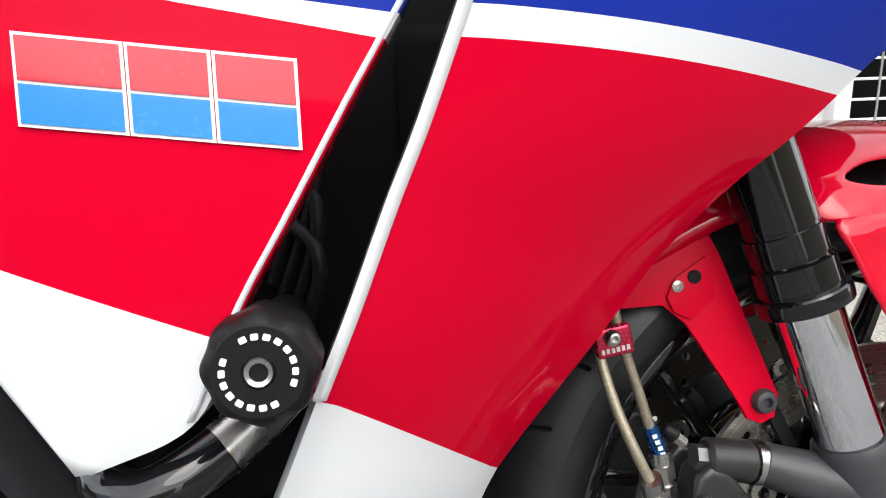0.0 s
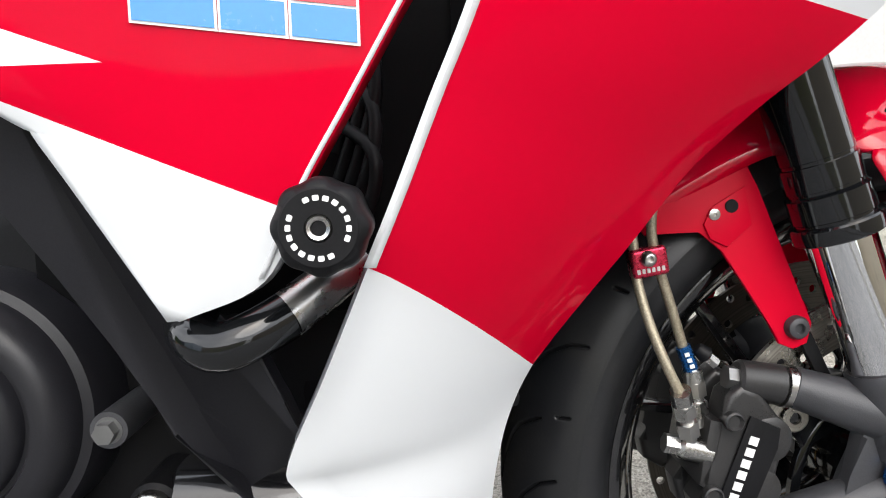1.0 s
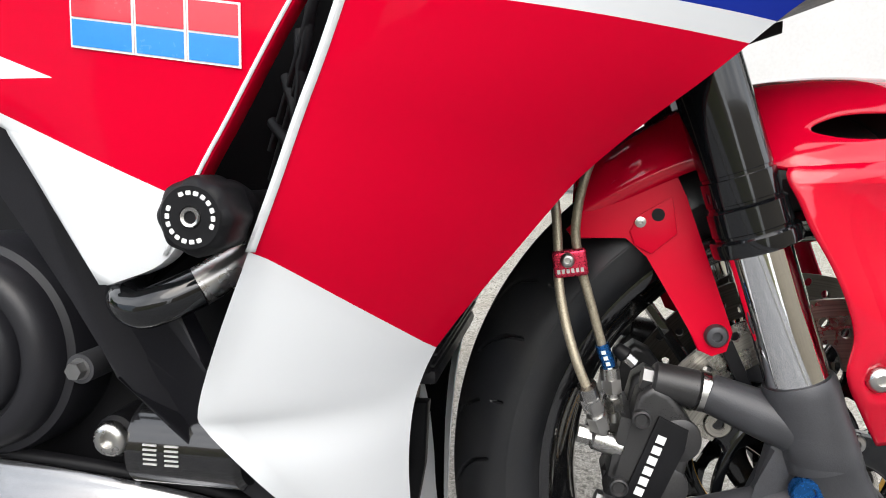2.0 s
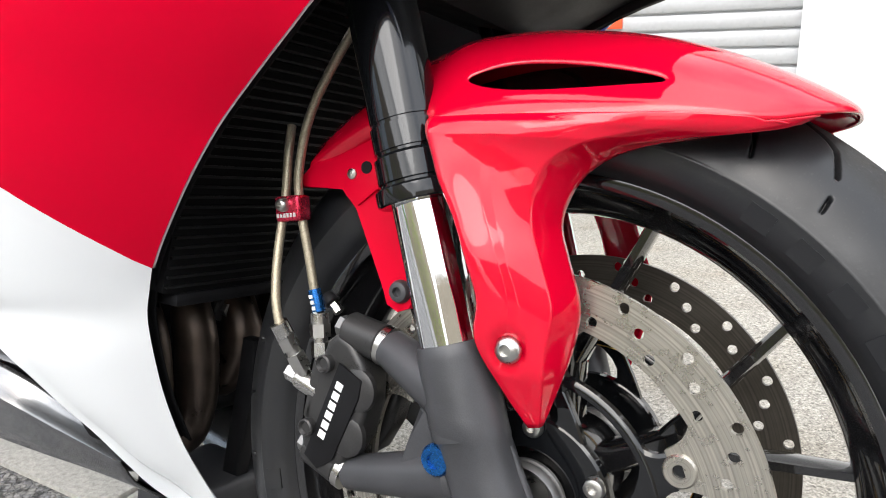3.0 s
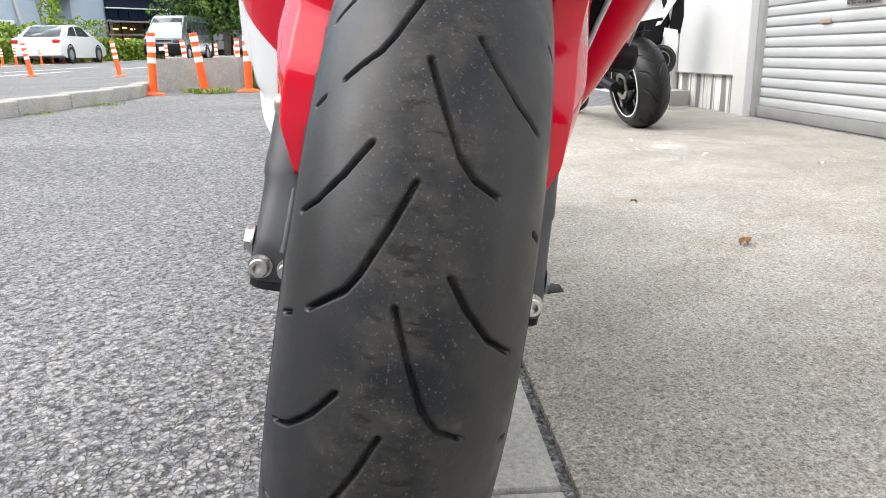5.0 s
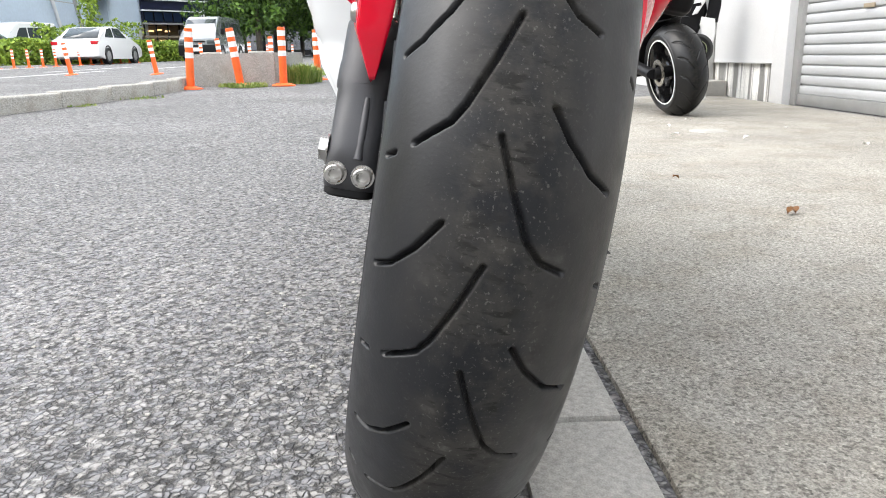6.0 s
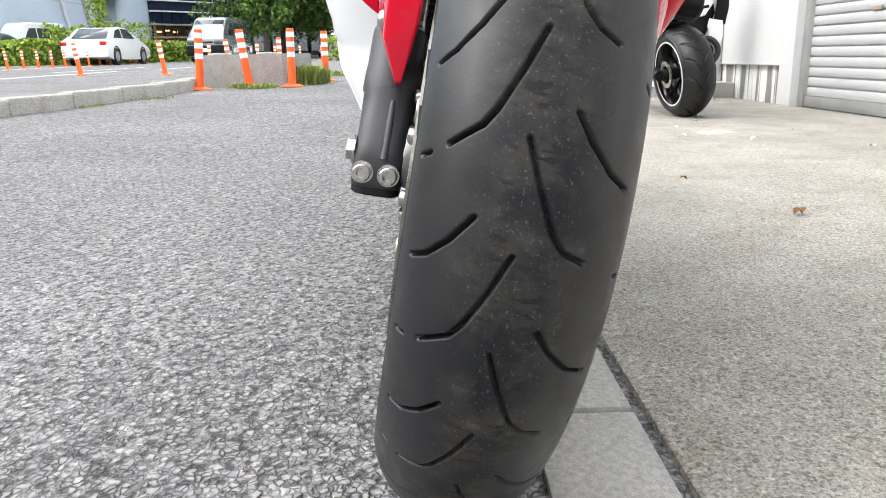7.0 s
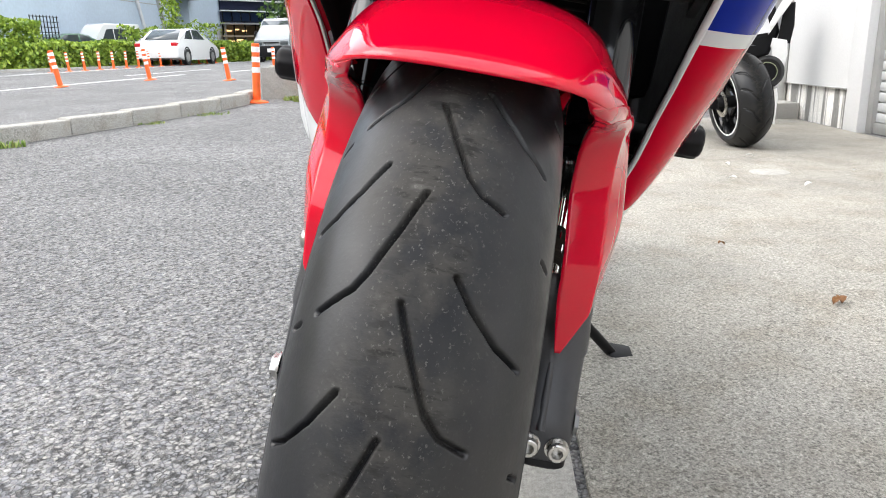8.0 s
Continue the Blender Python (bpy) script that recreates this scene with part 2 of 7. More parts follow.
def rubber(name, base=0.018):
    """Worn tyre rubber: dull black, scuffed brown-grey and mottled along the crown, fine sideways scratches, dust specks."""
    m, nt, b = nodes_of(name)
    N, L = nt.nodes, nt.links
    tc = N.new("ShaderNodeTexCoord")
    M = lambda op, a, c=None: math_node(nt, op, a, c)

    def noi(scale, detail, rough=0.5, stretch=None):
        n = N.new("ShaderNodeTexNoise")
        n.inputs["Scale"].default_value = scale
        n.inputs["Detail"].default_value = detail
        n.inputs["Roughness"].default_value = rough
        src = tc.outputs["Object"]
        if stretch:
            mp = N.new("ShaderNodeMapping")
            mp.inputs["Scale"].default_value = stretch
            L.new(src, mp.inputs["Vector"])
            src = mp.outputs["Vector"]
        L.new(src, n.inputs["Vector"])
        return n.outputs["Fac"]

    def span(sock, f0, f1, t0, t1):
        r = N.new("ShaderNodeMapRange")
        r.inputs["From Min"].default_value, r.inputs["From Max"].default_value = f0, f1
        r.inputs["To Min"].default_value, r.inputs["To Max"].default_value = t0, t1
        L.new(sock, r.inputs["Value"])
        return r.outputs[0]
    sp = N.new("ShaderNodeSeparateXYZ")
    L.new(tc.outputs["Object"], sp.inputs[0])
    cloud, mid, fine = noi(13, 6, 0.55), noi(42, 5, 0.6), noi(460, 4, 0.6)
    feather = noi(150, 4, 0.6, (1.0, 0.28, 1.0))
    ay = M("ABSOLUTE", M("ADD", sp.outputs["Y"], M("MULTIPLY", M("SUBTRACT", cloud, 0.5), 0.025)))
    crown = span(ay, 0.012, 0.042, 1.0, 0.0)
    tone = M("ADD", M("MULTIPLY", crown, span(mid, 0.40, 0.60, -0.05, 1.0)), span(cloud, 0.38, 0.62, -0.12, 0.26))
    rp = N.new("ShaderNodeValToRGB")
    rp.color_ramp.elements[0].color = (base * 1.12, base * 1.19, base * 1.38, 1)
    rp.color_ramp.elements[1].color = (base * 3.3, base * 3.12, base * 2.85, 1)
    L.new(tone, rp.inputs["Fac"])
    specks = M("MULTIPLY", span(fine, 0.60, 0.68, 0.0, 1.0), M("ADD", M("MULTIPLY", crown, 0.55), 0.08))
    rubbed = M("MULTIPLY", span(mid, 0.58, 0.70, 0.0, 0.5), M("MULTIPLY", crown, span(feather, 0.50, 0.62, 0.0, 1.0)))
    mx = N.new("ShaderNodeMix")
    mx.data_type = "RGBA"
    L.new(M("MINIMUM", M("ADD", specks, rubbed), 0.8), mx.inputs["Factor"])
    L.new(rp.outputs["Color"], mx.inputs["A"])
    mx.inputs["B"].default_value = (base * 10, base * 9.6, base * 9, 1)
    torn = M("MULTIPLY", span(feather, 0.38, 0.46, 0.6, 0.0), M("MULTIPLY", crown, span(mid, 0.42, 0.56, 0.0, 1.0)))
    vm = N.new("ShaderNodeVectorMath")
    vm.operation = "SCALE"
    L.new(mx.outputs["Result"], vm.inputs[0])
    L.new(M("SUBTRACT", 1.0, torn), vm.inputs["Scale"])
    L.new(vm.outputs[0], b.inputs["Base Color"])
    L.new(M("ADD", M("MULTIPLY", crown, 0.26), span(mid, 0.3, 0.7, 0.30, 0.48)), b.inputs["Roughness"])
    L.new(M("SUBTRACT", 0.46, M("MULTIPLY", crown, 0.26)), b.inputs["Specular IOR Level"])
    bp = N.new("ShaderNodeBump")
    bp.inputs["Strength"].default_value = 0.5
    bp.inputs["Distance"].default_value = 0.0006
    L.new(M("ADD", M("MULTIPLY", feather, M("MULTIPLY", crown, 1.3)), M("MULTIPLY", fine, 0.35)), bp.inputs["Height"])
    L.new(bp.outputs[0], b.inputs["Normal"])
    return m


def asphalt_mat():
    """Open-textured asphalt: grey chips a few millimetres wide bedded at uneven heights, tar and coloured-in crevice
    shade between, stains.
    """
    m, nt, b = nodes_of("asphalt")
    N, L = nt.nodes, nt.links
    tc = N.new("ShaderNodeTexCoord")
    warp = N.new("ShaderNodeTexNoise")
    warp.inputs["Scale"].default_value = 90
    L.new(tc.outputs["Object"], warp.inputs["Vector"])
    wv = N.new("ShaderNodeVectorMath")
    wv.operation = "SCALE"
    wv.inputs["Scale"].default_value = 0.011
    L.new(warp.outputs["Color"], wv.inputs[0])
    av = N.new("ShaderNodeVectorMath")
    L.new(tc.outputs["Object"], av.inputs[0])
    L.new(wv.outputs[0], av.inputs[1])

    def vor(scale, feature="F1"):
        v = N.new("ShaderNodeTexVoronoi")
        v.feature = feature
        v.inputs["Scale"].default_value = scale
        L.new(av.outputs[0], v.inputs["Vector"])
        return v

    def noi(scale, detail):
        n = N.new("ShaderNodeTexNoise")
        n.inputs["Scale"].default_value = scale
        n.inputs["Detail"].default_value = detail
        L.new(tc.outputs["Object"], n.inputs["Vector"])
        return n

    def span(sock, f0, f1, t0, t1):
        r = N.new("ShaderNodeMapRange")
        r.inputs["From Min"].default_value, r.inputs["From Max"].default_value = f0, f1
        r.inputs["To Min"].default_value, r.inputs["To Max"].default_value = t0, t1
        L.new(sock, r.inputs["Value"])
        return r.outputs[0]
    v, small, edge = vor(104), vor(260), vor(104, "DISTANCE_TO_EDGE")
    gap = noi(70, 5)
    big, mid = noi(1.1, 8), noi(24, 7)
    cs, cs2 = N.new("ShaderNodeSeparateColor"), N.new("ShaderNodeSeparateColor")
    L.new(v.outputs["Color"], cs.inputs[0])
    L.new(small.outputs["Color"], cs2.inputs[0])
    rp = N.new("ShaderNodeValToRGB")
    rp.color_ramp.elements[0].color = (0.128, 0.130, 0.138, 1)
    rp.color_ramp.elements[1].color = (0.45, 0.44, 0.425, 1)
    for at, col in ((0.35, (0.235, 0.237, 0.246, 1)), (0.65, (0.285, 0.279, 0.266, 1)), (0.9, (0.322, 0.318, 0.312, 1))):
        e = rp.color_ramp.elements.new(at)
        e.color = col
    L.new(math_node(nt, "ADD", math_node(nt, "MULTIPLY", cs.outputs[0], 0.75), math_node(nt, "MULTIPLY", cs2.outputs[0], 0.25)), rp.inputs["Fac"])
    # chip rims and crevices darkened in colour, as shade between the chips
    dome = span(v.outputs["Distance"], 0.2, 0.8, 1.0, 0.72)
    joint = span(noi(38, 3).outputs["Fac"], 0.42, 0.60, 0.35, 1.0)
    crack = math_node(nt, "SUBTRACT", 1.05, math_node(nt, "MULTIPLY", span(edge.outputs["Distance"], 0.02, 0.16, 0.62, 0.0), joint))
    pit = math_node(nt, "MULTIPLY", span(gap.outputs["Fac"], 0.38, 0.50, 0.34, 1.10), crack)
    k = math_node(nt, "MULTIPLY", math_node(nt, "MULTIPLY", dome, pit), math_node(nt, "MULTIPLY", span(big.outputs["Fac"], 0.3, 0.7, 0.84, 1.16), span(mid.outputs["Fac"], 0.35, 0.65, 0.80, 1.16)))
    vm = N.new("ShaderNodeVectorMath")
    vm.operation = "SCALE"
    L.new(rp.outputs["Color"], vm.inputs[0])
    L.new(k, vm.inputs["Scale"])
    L.new(vm.outputs[0], b.inputs["Base Color"])
    b.inputs["Roughness"].default_value = 0.8
    h = math_node(nt, "ADD", math_node(nt, "MULTIPLY", dome, math_node(nt, "ADD", cs.outputs[1], 0.5)), math_node(nt, "MULTIPLY", pit, 1.2))
    bp = N.new("ShaderNodeBump")
    bp.inputs["Strength"].default_value = 1.0
    bp.inputs["Distance"].default_value = 0.0035
    L.new(h, bp.inputs["Height"])
    L.new(bp.outputs[0], b.inputs["Normal"])
    return m


def concrete_mat(name, col, streak=False, grit=False):
    """Brushed concrete: cloudy stains, fine pores and grit."""
    m, nt, b = nodes_of(name)
    N, L = nt.nodes, nt.links
    tc = N.new("ShaderNodeTexCoord")
    n1 = N.new("ShaderNodeTexNoise")
    n1.inputs["Scale"].default_value = 2.2
    n1.inputs["Detail"].default_value = 10
    n1.inputs["Roughness"].default_value = 0.62
    n2 = N.new("ShaderNodeTexNoise")
    n2.inputs["Scale"].default_value = 120
    n2.inputs["Detail"].default_value = 5
    n3 = N.new("ShaderNodeTexNoise")
    n3.inputs["Scale"].default_value = 520
    src = tc.outputs["Object"]
    for n in (n1, n2, n3):
        L.new(src, n.inputs["Vector"])
    if streak:
        mp = N.new("ShaderNodeMapping")
        mp.inputs["Scale"].default_value = (5.5, 5.5, 0.25)
        L.new(src, mp.inputs["Vector"])
        L.new(mp.outputs["Vector"], n1.inputs["Vector"])
        n1.inputs["Scale"].default_value = 2.6 if streak is True else 3.0
    a = N.new("ShaderNodeMapRange")
    a.inputs["From Min"].default_value, a.inputs["From Max"].default_value = (0.43, 0.53) if streak is True else (0.3, 0.7)
    a.inputs["To Min"].default_value, a.inputs["To Max"].default_value = (0.30, 1.02) if streak is True else (0.6, 1.15) if streak else (0.84, 1.12)
    L.new(n1.outputs["Fac"], a.inputs["Value"])
    c = N.new("ShaderNodeMapRange")
    c.inputs["From Min"].default_value, c.inputs["From Max"].default_value = 0.3, 0.7
    c.inputs["To Min"].default_value, c.inputs["To Max"].default_value = 0.8, 1.18
    L.new(n2.outputs["Fac"], c.inputs["Value"])
    d = N.new("ShaderNodeMapRange")
    d.inputs["From Min"].default_value, d.inputs["From Max"].default_value = 0.3, 0.7
    d.inputs["To Min"].default_value, d.inputs["To Max"].default_value = 0.85, 1.15
    L.new(n3.outputs["Fac"], d.inputs["Value"])
    k = math_node(nt, "MULTIPLY", math_node(nt, "MULTIPLY", a.outputs[0], c.outputs[0]), d.outputs[0])
    n4 = N.new("ShaderNodeTexNoise")
    n4.inputs["Scale"].default_value = 330
    n4.inputs["Detail"].default_value = 4
    n4.inputs["Roughness"].default_value = 0.7
    L.new(src, n4.inputs["Vector"])
    e = N.new("ShaderNodeMapRange")
    e.inputs["From Min"].default_value, e.inputs["From Max"].default_value = 0.40, 0.54
    e.inputs["To Min"].default_value, e.inputs["To Max"].default_value = 0.58, 1.03
    L.new(n4.outputs["Fac"], e.inputs["Value"])
    vm = N.new("ShaderNodeVectorMath")
    vm.operation = "SCALE"
    vm.inputs[0].default_value = col
    if grit:
        # exposed sand grains of several tints, dark pits between, and brownish soaking
        k = math_node(nt, "MULTIPLY", k, e.outputs[0])
        vo = N.new("ShaderNodeTexVoronoi")
        vo.inputs["Scale"].default_value = 320
        L.new(src, vo.inputs["Vector"])
        gc = N.new("ShaderNodeSeparateColor")
        L.new(vo.outputs["Color"], gc.inputs[0])
        gr = N.new("ShaderNodeMapRange")
        gr.inputs["To Min"].default_value, gr.inputs["To Max"].default_value = 0.82, 1.16
        L.new(gc.outputs[0], gr.inputs["Value"])
        k = math_node(nt, "MULTIPLY", k, gr.outputs[0])
        big = N.new("ShaderNodeTexVoronoi")
        big.inputs["Scale"].default_value = 230
        L.new(src, big.inputs["Vector"])
        bc = N.new("ShaderNodeSeparateColor")
        L.new(big.outputs["Color"], bc.inputs[0])
        pick = N.new("ShaderNodeValToRGB")
        pick.color_ramp.interpolation = "CONSTANT"
        pick.color_ramp.elements[0].color = (0.66, 0.65, 0.64, 1)
        pick.color_ramp.elements[1].position = 0.14
        pick.color_ramp.elements[1].color = (1, 1, 1, 1)
        top = pick.color_ramp.elements.new(0.88)
        top.color = (1.22, 1.22, 1.22, 1)
        L.new(bc.outputs[1], pick.inputs["Fac"])
        k = math_node(nt, "MULTIPLY", k, pick.outputs["Color"])
        n5 = N.new("ShaderNodeTexNoise")
        n5.inputs["Scale"].default_value = 5.5
        n5.inputs["Detail"].default_value = 8
        n5.inputs["Roughness"].default_value = 0.65
        L.new(src, n5.inputs["Vector"])
        soak = N.new("ShaderNodeMapRange")
        soak.inputs["From Min"].default_value, soak.inputs["From Max"].default_value = 0.46, 0.68
        soak.inputs["To Min"].default_value, soak.inputs["To Max"].default_value = 0.0, 0.45
        L.new(n5.outputs["Fac"], soak.inputs["Value"])
        tint = N.new("ShaderNodeMix")
        tint.data_type = "RGBA"
        tint.inputs["A"].default_value = (*col, 1)
        tint.inputs["B"].default_value = (col[0] * 0.66, col[1] * 0.60, col[2] * 0.50, 1)
        L.new(soak.outputs[0], tint.inputs["Factor"])
        L.new(tint.outputs["Result"], vm.inputs[0])
    L.new(k, vm.inputs["Scale"])
    L.new(vm.outputs[0], b.inputs["Base Color"])
    b.inputs["Roughness"].default_value = 0.9
    b.inputs["Specular IOR Level"].default_value = 0.2
    bp = N.new("ShaderNodeBump")
    bp.inputs["Strength"].default_value = 0.7
    bp.inputs["Distance"].default_value = 0.002
    L.new(math_node(nt, "ADD", n2.outputs["Fac"], n4.outputs["Fac"]), bp.inputs["Height"])
    L.new(bp.outputs[0], b.inputs["Normal"])
    return m


def glass_mat(name, col=(0.02, 0.025, 0.03), rough=0.04):
    m, nt, b = nodes_of(name)
    b.inputs["Base Color"].default_value = (*col, 1)
    b.inputs["Roughness"].default_value = rough
    b.inputs["Specular IOR Level"].default_value = 0.8
    return m


def glow_mat(name, col, k):
    m, nt, b = nodes_of(name)
    b.inputs["Base Color"].default_value = (*col, 1)
    b.inputs["Emission Color"].default_value = (*col, 1)
    b.inputs["Emission Strength"].default_value = k
    return m


def leaf_mat(name, c0, c1):
    m, nt, b = nodes_of(name)
    N, L = nt.nodes, nt.links
    g = N.new("ShaderNodeNewGeometry")
    rp = N.new("ShaderNodeValToRGB")
    rp.color_ramp.elements[0].color = (*c0, 1)
    rp.color_ramp.elements[1].color = (*c1, 1)
    L.new(g.outputs["Random Per Island"], rp.inputs["Fac"])
    L.new(rp.outputs["Color"], b.inputs["Base Color"])
    b.inputs["Roughness"].default_value = 0.55
    return m


P_SIDE, P_MID, P_RED = livery("livery_side_panel", "side"), livery("livery_middle_panel", "mid"), livery("red_paint", "plain")
P_STAY = livery("red_stay_paint", "stay")
WHITE_PAINT = mat("white_paint", WHITE[:3], 0.18, coat=0.8, var=0.04, rvar=0.05)
DECAL_BLUE = mat("decal_blue", (0.02, 0.24, 0.72), 0.2, coat=0.8, var=0.05)
DECAL_RED = mat("decal_red", (0.57, 0.001, 0.021), 0.2, coat=0.8, var=0.05)
BLACK_PLASTIC = mat("black_plastic", (0.0072, 0.0072, 0.0082), 0.48, spec=0.18, var=0.3, bump=0.12, fine=900, dist=0.0004)
BLACK_GLOSS = mat("black_gloss_enamel", (0.008, 0.008, 0.009), 0.13, coat=0.8, var=0.4, scale=18, rvar=0.06)
BLACK_ANOD = mat("black_anodised", (0.005, 0.0055, 0.0065), 0.09, var=0.05, scale=8, fine=40, rvar=0.01, coat=0.35, spec=0.45)
# near-black for matt black parts and for the shade inside openings
DARK = mat("black_and_recess_shade", (0.003, 0.003, 0.0035), 0.85, spec=0.15, var=0.3)
FIN = mat("radiator_fin", (0.007, 0.007, 0.0075), 0.5, spec=0.25, var=0.3)
CAST_GREY = mat("cast_grey_paint", (0.050, 0.051, 0.056), 0.42, metal=0.2, var=0.2, bump=0.25, fine=1200, dist=0.0004)
CALIPER = mat("caliper_grey_paint", (0.034, 0.0335, 0.034), 0.36, metal=0.3, var=0.25, bump=0.25, fine=1100, dist=0.0004)
CHROME = mat("chrome", (0.82, 0.83, 0.84), 0.05, metal=1.0, var=0.05, rvar=0.03)
STEEL = mat("bright_steel", (0.50, 0.49, 0.47), 0.28, metal=1.0, var=0.05, scale=40, fine=90, rvar=0.05)
ROTOR = mat("ground_rotor_steel", (0.45, 0.425, 0.375), 0.30, metal=0.85, var=0.05, scale=30, fine=160, bump=0.0)
def turned(m):
    """Fine turning rings round the disc's own axle."""
    nt = m.node_tree
    b = next(n for n in nt.nodes if n.type == "BSDF_PRINCIPLED")
    old = b.inputs["Base Color"].links[0].from_socket
    tc = nt.nodes.new("ShaderNodeTexCoord")
    mp = nt.nodes.new("ShaderNodeVectorMath")
    mp.operation = "MULTIPLY"
    mp.inputs[1].default_value = (1, 0, 1)
    nt.links.new(tc.outputs["Object"], mp.inputs[0])
    ln = nt.nodes.new("ShaderNodeVectorMath")
    ln.operation = "LENGTH"
    nt.links.new(mp.outputs[0], ln.inputs[0])
    nz = nt.nodes.new("ShaderNodeTexNoise")
    nz.noise_dimensions = "1D"
    nz.inputs["Scale"].default_value = 520
    nz.inputs["Detail"].default_value = 4
    nt.links.new(ln.outputs["Value"], nz.inputs["W"])
    mr = nt.nodes.new("ShaderNodeMapRange")
    mr.inputs["From Min"].default_value, mr.inputs["From Max"].default_value = 0.3, 0.7
    mr.inputs["To Min"].default_value, mr.inputs["To Max"].default_value = 0.72, 1.18
    nt.links.new(nz.outputs["Fac"], mr.inputs["Value"])
    vm = nt.nodes.new("ShaderNodeVectorMath")
    vm.operation = "SCALE"
    nt.links.new(old, vm.inputs[0])
    nt.links.new(mr.outputs[0], vm.inputs["Scale"])
    nt.links.new(vm.outputs[0], b.inputs["Base Color"])


turned(ROTOR)
# darker copy of the rotor steel, the far disc's shade is in its colour
ROTOR_SHADED = mat("shaded_rotor_steel", (0.085, 0.075, 0.062), 0.42, metal=0.7, var=0.12, scale=30, fine=160)
turned(ROTOR_SHADED)
GOLD = mat("gold_anodised", (0.75, 0.42, 0.06), 0.35, metal=0.8, var=0.15)
RED_ANOD = mat("red_anodised", (0.55, 0.03, 0.07), 0.25, metal=0.75, var=0.1)
BLUE_ANOD = mat("blue_anodised", (0.015, 0.11, 0.34), 0.25, metal=0.8, var=0.15)
BRAID = mat("braided_hose", (0.34, 0.30, 0.22), 0.38, metal=0.6, var=0.35, scale=700, fine=1500, bump=0.5, dist=0.0005)
TITAN = mat("heat_stained_steel", (0.085, 0.066, 0.055), 0.34, metal=0.8, var=0.4, scale=14, fine=45)
SATIN = mat("satin_black_cover", (0.013, 0.013, 0.016), 0.40, spec=0.38, var=0.2, scale=12, bump=0.15, fine=900, dist=0.0004)
SILVER = mat("gunmetal_paint", (0.23, 0.234, 0.243), 0.2, metal=0.85, coat=0.5, var=0.03, rvar=0.03)
GUNMETAL = mat("dull_zinc_plate", (0.20, 0.20, 0.20), 0.4, metal=0.8, var=0.08, fine=90)
LABEL_W = mat("white_print", (0.75, 0.75, 0.74), 0.5, var=0.05)
GREY_PRINT = mat("grey_print", (0.5, 0.5, 0.48), 0.5, var=0.05)
RUBBER = rubber("tyre_rubber", 0.0105)
RUBBER_REAR = rubber("rear_tyre_rubber", 0.0065)
ASPHALT = asphalt_mat()
CONCRETE = concrete_mat("apron_concrete", (0.402, 0.383, 0.341), grit=True)
SLAB = concrete_mat("slab_concrete", (0.42, 0.41, 0.38))
KERB = concrete_mat("kerb_concrete", (0.49, 0.478, 0.44), grit=True)
BARRIER = concrete_mat("weathered_concrete", (0.40, 0.392, 0.372), grit=True)
STAINED = concrete_mat("streaked_plinth", (0.84, 0.83, 0.80), True)
WALL = mat("white_wall_paint", (0.68, 0.685, 0.69), 0.6, var=0.05, scale=3, fine=80)
SHUTTER = mat("shutter_enamel", (0.46, 0.47, 0.48), 0.35, var=0.06, scale=4, fine=60)
ALU = mat("dull_aluminium", (0.45, 0.45, 0.44), 0.4, metal=0.6, var=0.15, scale=8)
MOSS = mat("gutter_grit", (0.030, 0.027, 0.019), 0.9, var=0.5, scale=60, fine=300, bump=0.6, dist=0.003)
ORANGE = mat("orange_plastic", (0.85, 0.13, 0.02), 0.45, var=0.15, scale=9, fine=60)
BAND = mat("white_reflective_band", (0.82, 0.82, 0.8), 0.4, var=0.08, scale=20)
ROAD_PAINT = mat("road_paint", (0.72, 0.72, 0.70), 0.7, var=0.15, scale=6, fine=90)
LEAF = leaf_mat("tree_leaves", (0.018, 0.055, 0.010), (0.16, 0.29, 0.04))
HEDGE = leaf_mat("hedge_leaves", (0.08, 0.16, 0.012), (0.38, 0.50, 0.06))
WEED = leaf_mat("weeds", (0.10, 0.20, 0.02), (0.33, 0.36, 0.10))
BARK = mat("bark", (0.09, 0.075, 0.06), 0.9, var=0.4, scale=8, bump=0.5, dist=0.02)
BLUEGREY = mat("blue_grey_cladding", (0.54, 0.63, 0.73), 0.5, var=0.08, scale=0.4, fine=6)
NAVY = mat("navy_fascia", (0.014, 0.018, 0.045), 0.4, var=0.2, scale=2)
TAN = mat("tan_panel", (0.30, 0.25, 0.18), 0.6, var=0.2, scale=1.5)
GLASS = glass_mat("dark_glazing")
GLASS_BLUE = glass_mat("blue_dark_glazing", (0.012, 0.02, 0.045), 0.08)
CAR_GLASS = glass_mat("car_glass", (0.05, 0.06, 0.065))
SHOP = glow_mat("lit_shop_interior", (1.0, 0.62, 0.28), 1.2)
CAR_WHITE = mat("white_car_paint", (0.78, 0.78, 0.77), 0.2, coat=0.8, var=0.03)
CAR_GREY = mat("silver_car_paint", (0.24, 0.26, 0.27), 0.25, metal=0.5, coat=0.8, var=0.05)
CAR_GREEN = mat("green_car_paint", (0.05, 0.13, 0.07), 0.25, coat=0.8, var=0.05)
RING_TAPE = mat("yellow_green_tape", (0.26, 0.29, 0.18), 0.4, var=0.1)
AMBER = mat("amber_lens", (0.75, 0.28, 0.02), 0.15, coat=0.5, var=0.1)
TAIL_RED = mat("tail_lamp_red", (0.5, 0.01, 0.02), 0.2, coat=0.5, var=0.1)
ORANGE_RED = mat("red_orange_sticker", (0.85, 0.10, 0.03), 0.5, var=0.1)
LEAF_DRY = mat("dry_leaf", (0.20, 0.09, 0.03), 0.8, var=0.4, scale=60)

